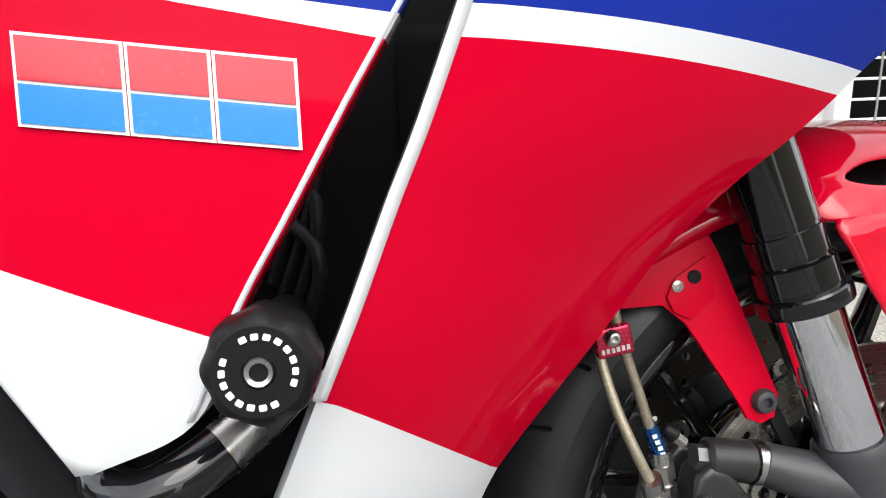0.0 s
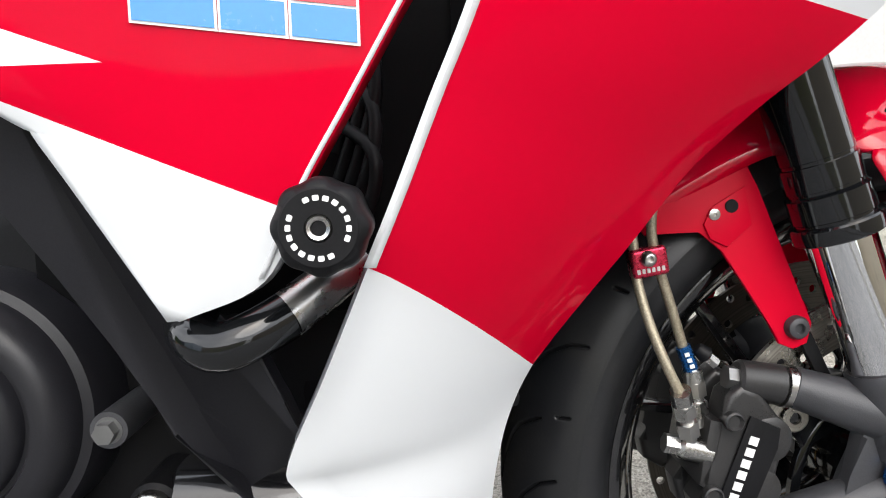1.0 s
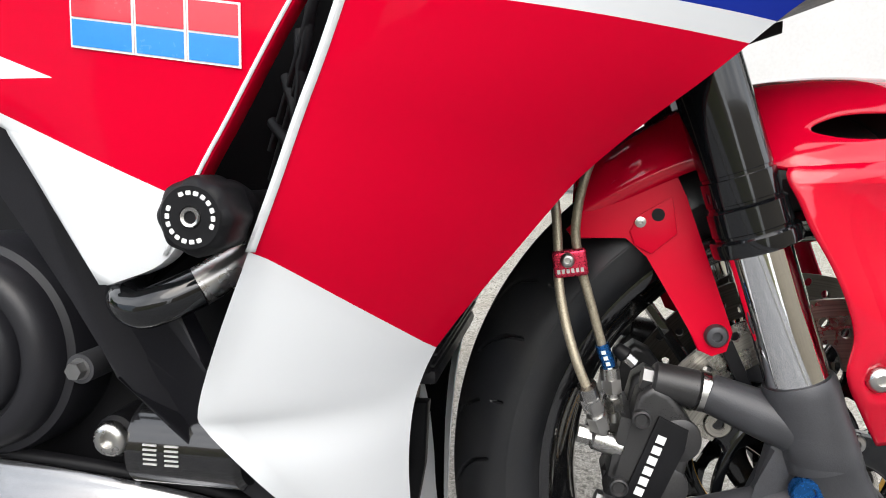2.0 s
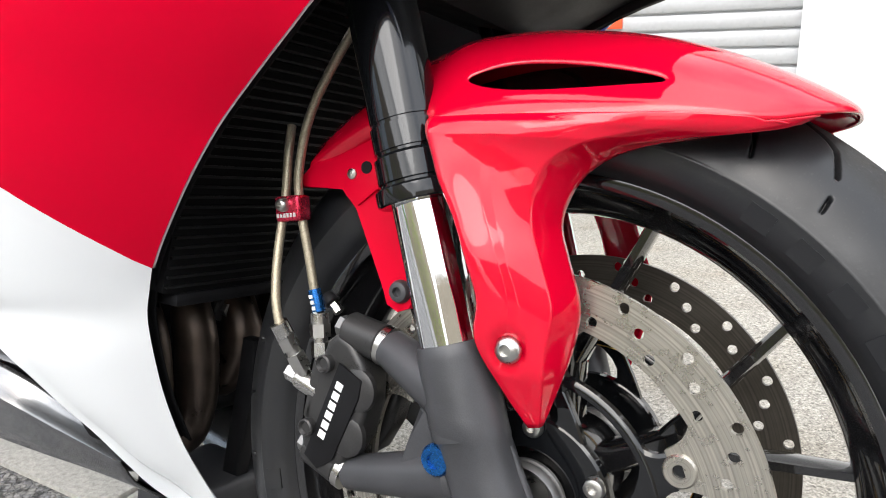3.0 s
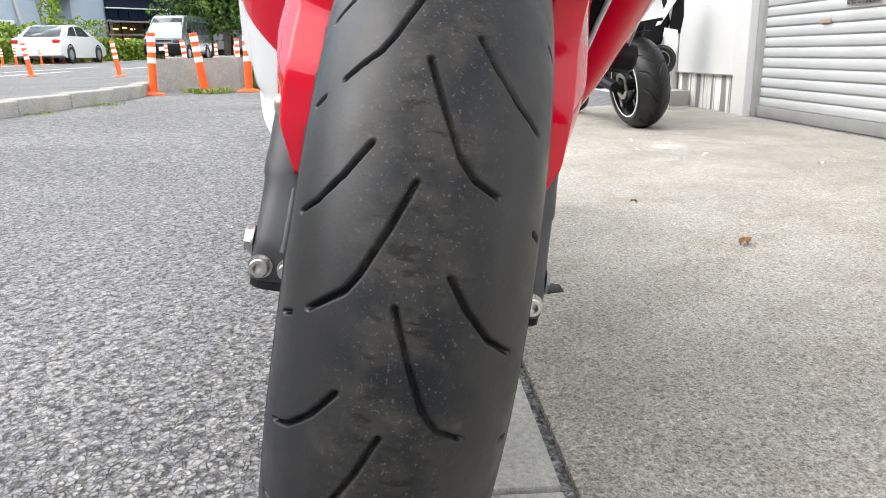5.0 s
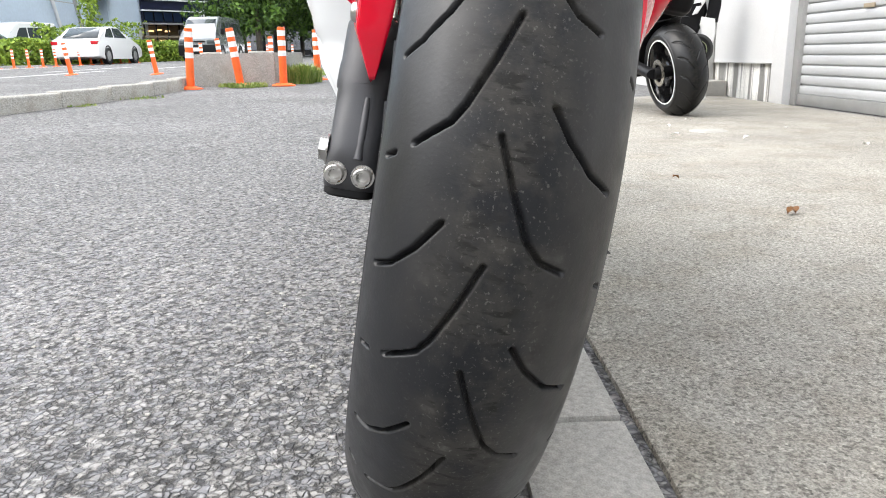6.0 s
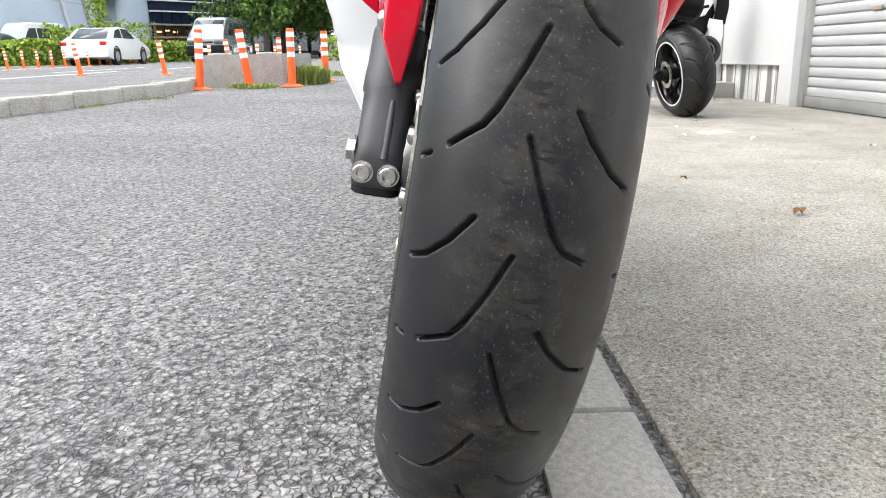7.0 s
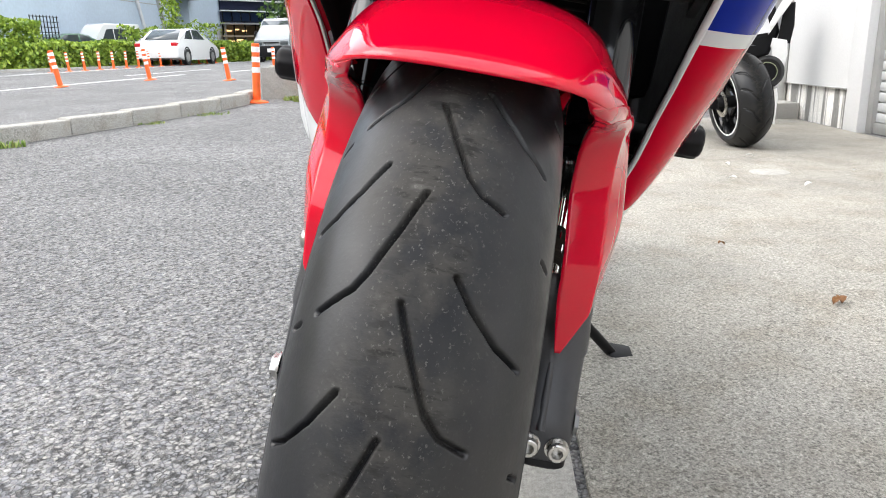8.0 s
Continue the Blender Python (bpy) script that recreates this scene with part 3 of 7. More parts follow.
# ---- the ground and the building ----
def ground_sheet():
    xs = [-900, -400, -200, -120, -80, -60, -45, -35, -28, -22, -17, -13, -10, -8, -7, -6, -5.5, -5, -4.5, -4, -3.5, -3, -2.5, -2, -1.5, -1, -0.5, 0, 0.5, 1, 1.5, 2, 4, 8, 20, 60, 200, 900]
    rows = [[(x, y, gz(x, y) if max(abs(x), abs(y)) < 130 else gz(max(-110, min(110, x)), max(-110, min(110, y)))) for x in xs] for y in xs]
    return grid(rows)


ground = part("ground", ground_sheet(), ASPHALT)
tagged(ground, "coarse worn grey asphalt with pale stone chips", "asphalt", kind="structure")


def oriented(a, b, z=0.0, turn=0.0):
    """A pose at street place (a, b), x along the street."""
    x, y = st(a, b)
    return Matrix.Translation((x, y, z)) @ Matrix.Rotation(STREET + turn, 4, "Z")


def slab_sheet(a0, a1, b0, b1, z0, z1, bevel=0.004):
    return box(bmesh.new(), a0, a1, b0, b1, z0, z1, bevel)


STREET_M = oriented(0, 0)
apron = part("apron", slab_sheet(-7, 5.4, -2.80, -0.562, -0.12, 0.008, 0.005), CONCRETE, m=STREET_M)
tagged(apron, "pale brown-grey concrete forecourt with faint stains", "forecourt", kind="structure")


def gutter_bed():
    """Uneven packed grit between the forecourt and the edging, ragged at both sides."""
    rows = []
    for i in range(900):
        a = -1.6 + 3.4 * i / 899
        w = 0.004 * noise.noise(Vector((a * 31, 0, 0))) + 0.003 * noise.noise(Vector((a * 110, 5, 0)))
        rows.append([Vector((a, -0.5655 + 0.0175 * k / 6 + (w if k == 1 else 0.0), -0.007 + (0.004 if k in (0, 6) else 0.003) * noise.noise(Vector((a * 60, k * 1.7, 2))))) for k in range(7)])
    return grid(rows)


gutter = part("gutter_joint", gutter_bed(), MOSS, m=STREET_M)
tagged(gutter, "dark gritty gap beside the forecourt slab", "joint", kind="structure")
kerb_strip = thing("kerb_strip", "row of flush pale concrete edging slabs", "edging", STREET_M, kind="structure")
_me = link_bm("edging_slab", box(bmesh.new(), -0.2945, 0.2945, -0.0595, 0.0595, -0.1, 0.009, 0.004), SLAB)
for i in range(26):
    part("slab", _me, None, kerb_strip, m=Matrix.Translation((-0.684 + 0.6 * (i - 9), -0.4875, 0.0)))
_j = slab_sheet(-7, 9, -0.5475, -0.424, -0.1, -0.003, 0.0005)
part("bedding", _j, MOSS, kerb_strip, "dark grit in the joints")
drain = part("drain_lid", lathe([(0.0, 0.0), (0.0, 0.09), (0.004, 0.086), (0.005, 0.0)], 28, "Z"), SLAB, m=Matrix.Translation((-2.87, 0.59, 0.007)))
tagged(drain, "small round pale lid set in the forecourt", "lid")


def shutter(name, a0, a1, height, label, lock_a):
    """A closed roller shutter: rolled slats with grooves, bottom rail and a lock."""
    t = thing(name, label, "shutter", STREET_M @ Matrix.Translation((0, -0.045, 0)), "shutters", "structure")
    pitch = 0.0655
    rows = [[(a0, d - 2.86, z), (a1, d - 2.86, z)] for d, z in [(-0.003, 0.0), (0.008, 0.002), (0.011, 0.006), (0.012, 0.030), (0.011, 0.052), (0.008, 0.0565), (-0.003, 0.0585), (-0.003, 0.0655)]]
    me = link_bm("slat", grid(rows), SHUTTER, angle=50)
    n = int((height - 0.08) / pitch)
    for i in range(n):
        part("slat", me, None, t, m=Matrix.Translation((0, 0, 0.075 + i * pitch)))
    b = box(bmesh.new(), a0, a1, -2.87, -2.835, 0.004, 0.075, 0.004)
    part("bottom_rail", b, ALU, t, "dull aluminium bottom rail")
    b = box(bmesh.new(), lock_a - 0.14, lock_a + 0.14, -2.846, -2.832, 0.685, 0.725, 0.004)
    part("lock_plate", b, STEEL, t, "small steel lock plate")
    b = lathe([(0.0, 0.0), (0.0, 0.024), (0.012, 0.022), (0.012, 0.0)], 20, "Y", (lock_a - 0.2, -2.846, 0.71))
    part("lock_knob", b, BLACK_PLASTIC, t, "round dark lock knob")
    b = box(bmesh.new(), lock_a - 0.30, lock_a - 0.235, -2.846, -2.838, 0.68, 0.74, 0.001)
    part("sticker", b, ORANGE_RED, t, "red-orange square sticker")
    for s in (-0.36, 0.34):
        b = box(bmesh.new(), lock_a + s - 0.05, lock_a + s + 0.05, -2.85, -2.836, 0.595, 0.62, 0.004)
        part("pull_tab", b, TAN, t, "small beige pull tab")
    return t


shutter("shutter_1", -0.40, 1.64, 2.7, "closed white ribbed steel roller shutter", 0.55)
shutter("shutter_2", 1.72, 3.90, 2.7, "closed white ribbed steel roller shutter beside a steel post", 2.85)


def wall_piece(name, a0, a1, b0, b1, z0, z1, m, label, bev=0.004, cat="wall"):
    o = part(name, slab_sheet(a0, a1, b0, b1, z0, z1, bev), m, m=STREET_M)
    return tagged(o, label, cat, kind="structure")


wall_piece("wall_north", -2.24, -0.40, -3.2, -2.84, -0.05, 3.6, WALL, "plain white painted wall beside the shutter")
wall_piece("wall_back", -9.0, 9.0, -3.9, -3.22, -0.05, 3.6, WALL, "white building wall behind the openings")
wall_piece("lintel", -0.40, 3.97, -3.2, -2.82, 2.7, 3.6, WALL, "white lintel over the shutters")
wall_piece("post", 1.64, 1.72, -3.0, -2.85, 0.0, 2.7, ALU, "grey steel guide post between shutters", 0.006, "post")
wall_piece("column", 3.97, 4.17, -3.2, -2.81, -0.05, 3.6, WALL, "white square column at the shutter's end", 0.01)
wall_piece("guide_rail", 3.90, 3.968, -2.98, -2.865, 0.0, 2.7, ALU, "grey metal guide rail of the shutter", 0.004, "rail")
wall_piece("wall_west", 4.17, 5.24, -3.2, -2.815, 0.277, 3.6, WALL, "white wall with faint drip marks")
wall_piece("plinth", 4.17, 5.30, -3.2, -2.835, -0.05, 0.272, STAINED, "concrete plinth with dark vertical water streaks", 0.004, "plinth")
wall_piece("trim", 4.17, 5.30, -2.835, -2.80, 0.272, 0.279, ALU, "thin grey drip trim above the plinth", 0.001, "trim")
wall_piece("step", 4.96, 5.36, -2.83, -2.62, -0.02, 0.13, SLAB, "low pale concrete step", 0.012, "step")
# solid sheet, the doorway's inner shade is its colour
wall_piece("doorway", 5.24, 6.1, -3.21, -3.12, 0.0, 3.6, DARK, "near-black sheet for the shaded doorway past the wall", 0.002, "doorway")
wall_piece("far_wall", 6.1, 9.0, -3.2, -2.7, -0.05, 3.6, WALL, "white wall further down the street")
pipe = part("downpipe", rod((5.275, -2.80, 0.0), (5.275, -2.80, 3.0), 0.034, seg=18), ALU, m=STREET_M)
tagged(pipe, "grey metal downpipe on the white wall", "pipe", kind="structure")
# louvred window near the bend of the wall
louvre = thing("louvred_window", "black opening with white horizontal bars", "window", STREET_M, kind="structure")
part("window_frame", slab_sheet(-2.32, -2.24, -2.92, -2.78, 0.0, 2.2, 0.004), WALL, louvre)
# solid sheet coloured as the unlit room behind the bars
part("recess", slab_sheet(-5.0, -2.32, -3.21, -3.05, 0.0, 2.2, 0.002), DARK, louvre, "near-black sheet for the shaded interior behind the bars")
_me = link_bm("bar", box(bmesh.new(), -5.0, -2.32, -2.845, -2.83, -0.006, 0.006, 0.003), WALL)
for i in range(24):
    part("bar", _me, None, louvre, m=Matrix.Translation((0, 0, 0.09 + 0.088 * i)))
for i in range(5):
    part("stay", rod((-2.48 - 0.55 * i, -2.825, 0.0), (-2.48 - 0.55 * i, -2.825, 2.2), 0.005, seg=8), ALU, louvre)
wall_piece("wall_south", -9.0, -5.0, -3.2, -2.84, -0.05, 3.6, WALL, "plain white painted wall")
wall_piece("roof_edge", -9.0, 9.0, -3.9, -2.7, 3.6, 3.75, WALL, "white eaves edge of the low building", 0.01, "eaves")

# ---- the motorcycle: x forward, y to its left, z up, origin at the front axle ----
BX, BY, BZ = Vector((0.92331, 0.38405, 0.0)), Vector((-0.37761, 0.90782, -0.18240)), Vector((-0.07005, 0.16842, 0.98322))
BIKE = Matrix.Translation((0.27689, 0.53693, 0.29827)) @ Matrix((BX, BY, BZ)).transposed().to_4x4()
bike = thing("motorcycle", "red, white and blue fully faired sport motorcycle on its side stand", "motorcycle", BIKE)

# front wheel
TR, TC = 0.302, 0.0655


def tread_depth():
    """Grooves as polylines of (degrees, millimetres sideways); sixteen equal repeats."""
    return [
        [(0.0, -5.7), (-4.2, -14.5), (-8.5, -25.0), (-10.1, -30.5), (-12.4, -46.0)],
        [(3.2, -28.0), (0.2, -38.7), (-2.2, -49.5), (-3.2, -57.0)],
        [(11.6, -7.0), (7.0, 2.5), (2.6, 13.2), (1.0, 21.0), (0.1, 33.0)],
        [(14.8, 16.0), (12.2, 25.6), (9.6, 38.8), (8.2, 51.0)],
        [(9.0, -55.0), (8.6, -59.0)],
        [(-2.0, 56.0), (-2.4, 59.5)],
    ]


def tyre_mesh(radius, crown, half, sidewall, grooves, pitch, n_along, n_across, depth=0.006, width=0.0011):
    """A tyre whose tread is cut by grooves; the sidewalls run down to the bead."""
    th = np.linspace(0, 2 * np.pi, n_along, endpoint=False)
    ph = np.linspace(-1, 1, n_across)
    lim = np.arcsin(half / crown)
    ang = ph * lim
    A, P = np.meshgrid(th, ang, indexing="ij")
    deg = np.degrees(A)
    cut = np.zeros_like(A)
    arc = radius * np.pi / 180 * 1000
    side_len = crown * P * 1000
    for g in grooves:
        for k, ((d0, l0), (d1, l1)) in enumerate(zip(g, g[1:])):
            mid = (d0 + d1) / 2
            dd = (deg - mid + pitch / 2) % pitch - pitch / 2 + mid
            f = lambda l: crown * np.arcsin(np.clip(l / 1000 / crown, -1, 1)) * 1000
            x0, y0, x1, y1 = d0 * arc, f(l0), d1 * arc, f(l1)
            px, py = dd * arc, side_len
            vx, vy = x1 - x0, y1 - y0
            t = np.clip(((px - x0) * vx + (py - y0) * vy) / (vx * vx + vy * vy), 0, 1)
            dist = np.hypot(px - x0 - t * vx, py - y0 - t * vy) / 1000
            cut = np.maximum(cut, np.clip((width + 0.0007 - dist) / 0.0014, 0, 1))
    R = radius - crown + (crown - depth * cut) * np.cos(P)
    Y = (crown - depth * cut) * np.sin(P)
    co = np.stack([R * np.cos(A), Y, R * np.sin(A)], -1)
    # sidewall rings
    left, right = [], []
    for l, r in sidewall:
        left.append(np.stack([r * np.cos(th), np.full_like(th, -l), r * np.sin(th)], -1))
        right.append(np.stack([r * np.cos(th), np.full_like(th, l), r * np.sin(th)], -1))
    co = np.concatenate([np.stack(left[::-1], 1), co, np.stack(right, 1)], 1)
    nu, nv = co.shape[:2]
    idx = np.arange(nu * nv).reshape(nu, nv)
    a, b = idx, np.roll(idx, -1, axis=0)
    quads = np.stack([a[:, :-1], a[:, 1:], b[:, 1:], b[:, :-1]], -1).reshape(-1, 4)
    me = bpy.data.meshes.new("tyre")
    me.from_pydata(co.reshape(-1, 3).tolist(), [], quads.tolist())
    for p in me.polygons:
        p.use_smooth = True
    me.update()
    return me


wheel = part("front_wheel", lathe([(-0.052, 0.018), (-0.052, 0.030), (-0.040, 0.034), (-0.030, 0.040), (0.030, 0.040), (0.040, 0.034), (0.052, 0.030), (0.052, 0.018)], 40), BLACK_GLOSS, bike, "gloss black cast wheel with worn grooved tyre")
tyre = part("tyre", tyre_mesh(TR, TC, 0.0635, [(0.0640, 0.2520), (0.0636, 0.2508), (0.0636, 0.2470), (0.0625, 0.2400), (0.0590, 0.2330), (0.0550, 0.2290), (0.0510, 0.2260), (0.0470, 0.2210)], tread_depth(), 22.5, 2400, 170), None, wheel, "worn dull black tyre with slanted grooves")
tyre.data.materials.append(RUBBER)
# raised plain bars on the sidewalls
for k in range(14):
    a = radians(13.0 + 7.6 * (k % 7) + 180 * (k // 7))
    rr, tt = Vector((math.cos(a), 0, math.sin(a))), Vector((-math.sin(a), 0, math.cos(a)))
    b = bmesh.new()
    v = [b.verts.new(rr * r + tt * q + Vector((0, -y, 0))) for r, y, dy in ((0.2350, 0.0600, 0), (0.2475, 0.0636, 0)) for q in (-0.0085, 0.0085) for y in (y - 0.002, y + 0.0009)]
    for f in ((1, 3, 7, 5), (0, 1, 5, 4), (2, 6, 7, 3), (4, 5, 7, 6), (0, 2, 3, 1)):
        b.faces.new([v[i] for i in f])
    part("sidewall_bar", b, RUBBER, tyre, smooth=False)
rim_prof = [(-0.049, 0.2265), (-0.0515, 0.2255), (-0.0520, 0.222), (-0.050, 0.2175), (-0.046, 0.2165), (-0.036, 0.2140), (-0.026, 0.204), (-0.018, 0.1985), (-0.006, 0.196),
            (0.006, 0.196), (0.018, 0.1985), (0.026, 0.204), (0.036, 0.2140), (0.046, 0.2165), (0.050, 0.2175), (0.0520, 0.222), (0.0515, 0.2255), (0.049, 0.2265)]
part("rim", lathe(rim_prof, 120), BLACK_GLOSS, wheel)


def spoke(base_deg):
    """One forked spoke: a short stem that parts into two arms."""
    bm = bmesh.new()

    def arm(p0, p1, w0, w1, d0, d1):
        p0, p1 = Vector(p0), Vector(p1)
        d = (p1 - p0).normalized()
        s = Vector((-d.z, 0, d.x))
        ring = []
        for p, w, dp in ((p0, w0, d0), ((p0 + p1) / 2, (w0 + w1) / 2 * 0.92, (d0 + d1) / 2), (p1, w1, d1)):
            ring.append([bm.verts.new(p + s * a * w + Vector((0, b * dp, 0))) for a, b in ((-1, -0.5), (-0.55, -1), (0.55, -1), (1, -0.5), (1, 0.5), (0.55, 1), (-0.55, 1), (-1, 0.5))])
        for a, b in zip(ring, ring[1:]):
            for i in range(8):
                j = (i + 1) % 8
                bm.faces.new((a[i], a[j], b[j], b[i]))
        bm.faces.new(ring[0][::-1])
        bm.faces.new(ring[-1])
    P = lambda deg, r: (r * math.cos(radians(deg)), 0, r * math.sin(radians(deg)))
    arm(P(base_deg, 0.036), P(base_deg, 0.100), 0.0115, 0.0090, 0.024, 0.016)
    for s in (-1, 1):
        arm(P(base_deg + s * 2.5, 0.090), P(base_deg + s * 14.4, 0.199), 0.0066, 0.0046, 0.014, 0.011)
    return bm


for k in range(6):
    part("spoke", spoke(29.5 + 60 * k), BLACK_GLOSS, wheel)


def rotor_mesh():
    """A ring drilled with sixty real holes that step through three radii."""
    bm = bmesh.new()
    T, Q = 0.0024, 6

    def cell(a0, a1, r0, r1, rh, hr):
        ac = (a0 + a1) / 2
        P = lambda a, r, y: bm.verts.new((r * math.cos(a), y, r * math.sin(a)))
        edge = [(a0 + (a1 - a0) * q / Q, r0) for q in range(Q)] + [(a1, r0 + (r1 - r0) * q / Q) for q in range(Q)]
        edge += [(a1 - (a1 - a0) * q / Q, r1) for q in range(Q)] + [(a0, r1 - (r1 - r0) * q / Q) for q in range(Q)]
        n = 4 * Q
        rings = []
        for y in (-T, T):
            o = [P(a, r, y) for a, r in edge]
            i = []
            for a, r in edge:
                dx, dy = (a - ac) * rh, r - rh
                d = math.hypot(dx, dy)
                i.append(P(ac + dx / d * hr / rh, rh + dy / d * hr, y))
            for k in range(n):
                j = (k + 1) % n
                bm.faces.new((o[k], o[j], i[j], i[k]) if y > 0 else (o[k], i[k], i[j], o[j]))
            rings.append((o, i))
        (o0, i0), (o1, i1) = rings
        for k in range(n):
            j = (k + 1) % n
            bm.faces.new((i0[k], i0[j], i1[j], i1[k]))
        for k in (*range(Q), *range(2 * Q, 3 * Q)):
            bm.faces.new((o0[k], o1[k], o1[(k + 1) % n], o0[(k + 1) % n]))
    for k in range(60):
        w = 2 * math.pi / 60
        cell(w * k, w * (k + 1), 0.1275, 0.1605, (0.1350, 0.1440, 0.1530)[k % 3], 0.0038)
    bmesh.ops.remove_doubles(bm, verts=bm.verts, dist=2e-5)
    return bm


def carrier_arm():
    """One swept arm of the rotor's carrier, from the hub ring out to the ear under a bobbin."""
    bm = bmesh.new()
    rows = []
    for deg, r, w, y in ((-24, 0.058, 0.0150, 0.0040), (-21, 0.064, 0.0105, 0.0040), (-16, 0.071, 0.0078, 0.0040), (-10, 0.078, 0.0074, 0.0040), (-5, 0.0835, 0.0092, 0.0040), (-1.5, 0.0885, 0.0150, 0.0040),
                         (0, 0.0930, 0.0170, 0.0038), (0, 0.0965, 0.0140, 0.0036), (0, 0.101, 0.0122, 0.0036), (0, 0.108, 0.0118, 0.0036), (0, 0.113, 0.0110, 0.0036)):
        u = Vector((math.cos(radians(deg)), 0, math.sin(radians(deg))))
        t = Vector((-u.z, 0, u.x))
        rows.append([bm.verts.new(u * r + t * q * w + Vector((0, p * y, 0))) for q, p in ((-1, -0.6), (-0.8, -1), (0.8, -1), (1, -0.6), (1, 0.6), (0.8, 1), (-0.8, 1), (-1, 0.6))])
    for a, b in zip(rows, rows[1:]):
        for i in range(8):
            j = (i + 1) % 8
            bm.faces.new((a[i], a[j], b[j], b[i]))
    bm.faces.new(rows[0][::-1])
    bm.faces.new(rows[-1])
    return bm


def cap_bolt(r, h, hexr=None):
    """A button-head bolt with a hexagon socket, head towards -y."""
    bm = lathe([(0.0, 0.0), (0.0, r), (-h * 0.45, r), (-h * 0.85, r * 0.84), (-h, r * 0.55), (-h, r * 0.42), (-h * 0.45, r * 0.40), (-h * 0.45, 0.0)], 24)
    return bm


def hex_head(r, h):
    bm = bmesh.new()
    for y0, y1, rr, n in ((0.0, -h * 0.25, r * 1.25, 24), (-h * 0.25, -h, r, 6)):
        a = [bm.verts.new((rr * math.cos(2 * math.pi * i / n), y0, rr * math.sin(2 * math.pi * i / n))) for i in range(n)]
        b = [bm.verts.new((rr * math.cos(2 * math.pi * i / n), y1, rr * math.sin(2 * math.pi * i / n))) for i in range(n)]
        for i in range(n):
            j = (i + 1) % n
            bm.faces.new((a[i], a[j], b[j], b[i]))
        bm.faces.new(a[::-1])
        bm.faces.new(b)
    return bm


BOLT_ME = link_bm("bolt", cap_bolt(0.0075, 0.006), STEEL)
BOLT_BIG = link_bm("bolt", lathe([(0.0, 0.0), (0.0, 0.0100), (-0.0015, 0.0100), (-0.0015, 0.0082), (-0.0085, 0.0080), (-0.0095, 0.0070), (-0.0095, 0.0046), (-0.002, 0.0044), (-0.002, 0.0)], 24), STEEL)
BOLT_DARK = link_bm("bolt", cap_bolt(0.0085, 0.007), CAST_GREY)
BOLT_SMALL = link_bm("bolt", cap_bolt(0.0055, 0.007), STEEL)
ROTOR_ME = link_bm("brake_disc", rotor_mesh(), ROTOR, smooth=False)
ROTOR_FAR = link_bm("brake_disc", rotor_mesh(), ROTOR_SHADED, smooth=False)
CARRIER_ME = link_bm("carrier", lathe([(-0.0040, 0.038), (-0.0048, 0.040), (-0.0048, 0.060), (-0.0036, 0.062), (0.0036, 0.062), (0.0048, 0.060), (0.0048, 0.040), (0.0040, 0.038)], 96, closed=True), BLACK_ANOD, angle=30)
RING_ME = link_bm("carrier_ring", lathe([(-0.0030, 0.0872), (-0.0042, 0.0880), (-0.0048, 0.0905), (-0.0042, 0.0930), (-0.0030, 0.0945), (0.0030, 0.0945), (0.0042, 0.0930), (0.0048, 0.0905), (0.0042, 0.0880), (0.0030, 0.0872)], 120, closed=True), BLACK_ANOD, angle=30)
ARM_ME = link_bm("carrier_arm", carrier_arm(), BLACK_ANOD, angle=30)
BOBBIN_ME = link_bm("bobbin", lathe([(-0.005, 0.0045), (-0.005, 0.0095), (-0.0035, 0.0108), (0.0035, 0.0108), (0.005, 0.0095), (0.005, 0.0045)], 28, closed=True), ROTOR)
GOLD_ME = link_bm("gold_edge", lathe([(-0.0030, 0.0868), (-0.0030, 0.0873), (0.0030, 0.0873), (0.0030, 0.0868)], 72, closed=True), GOLD)
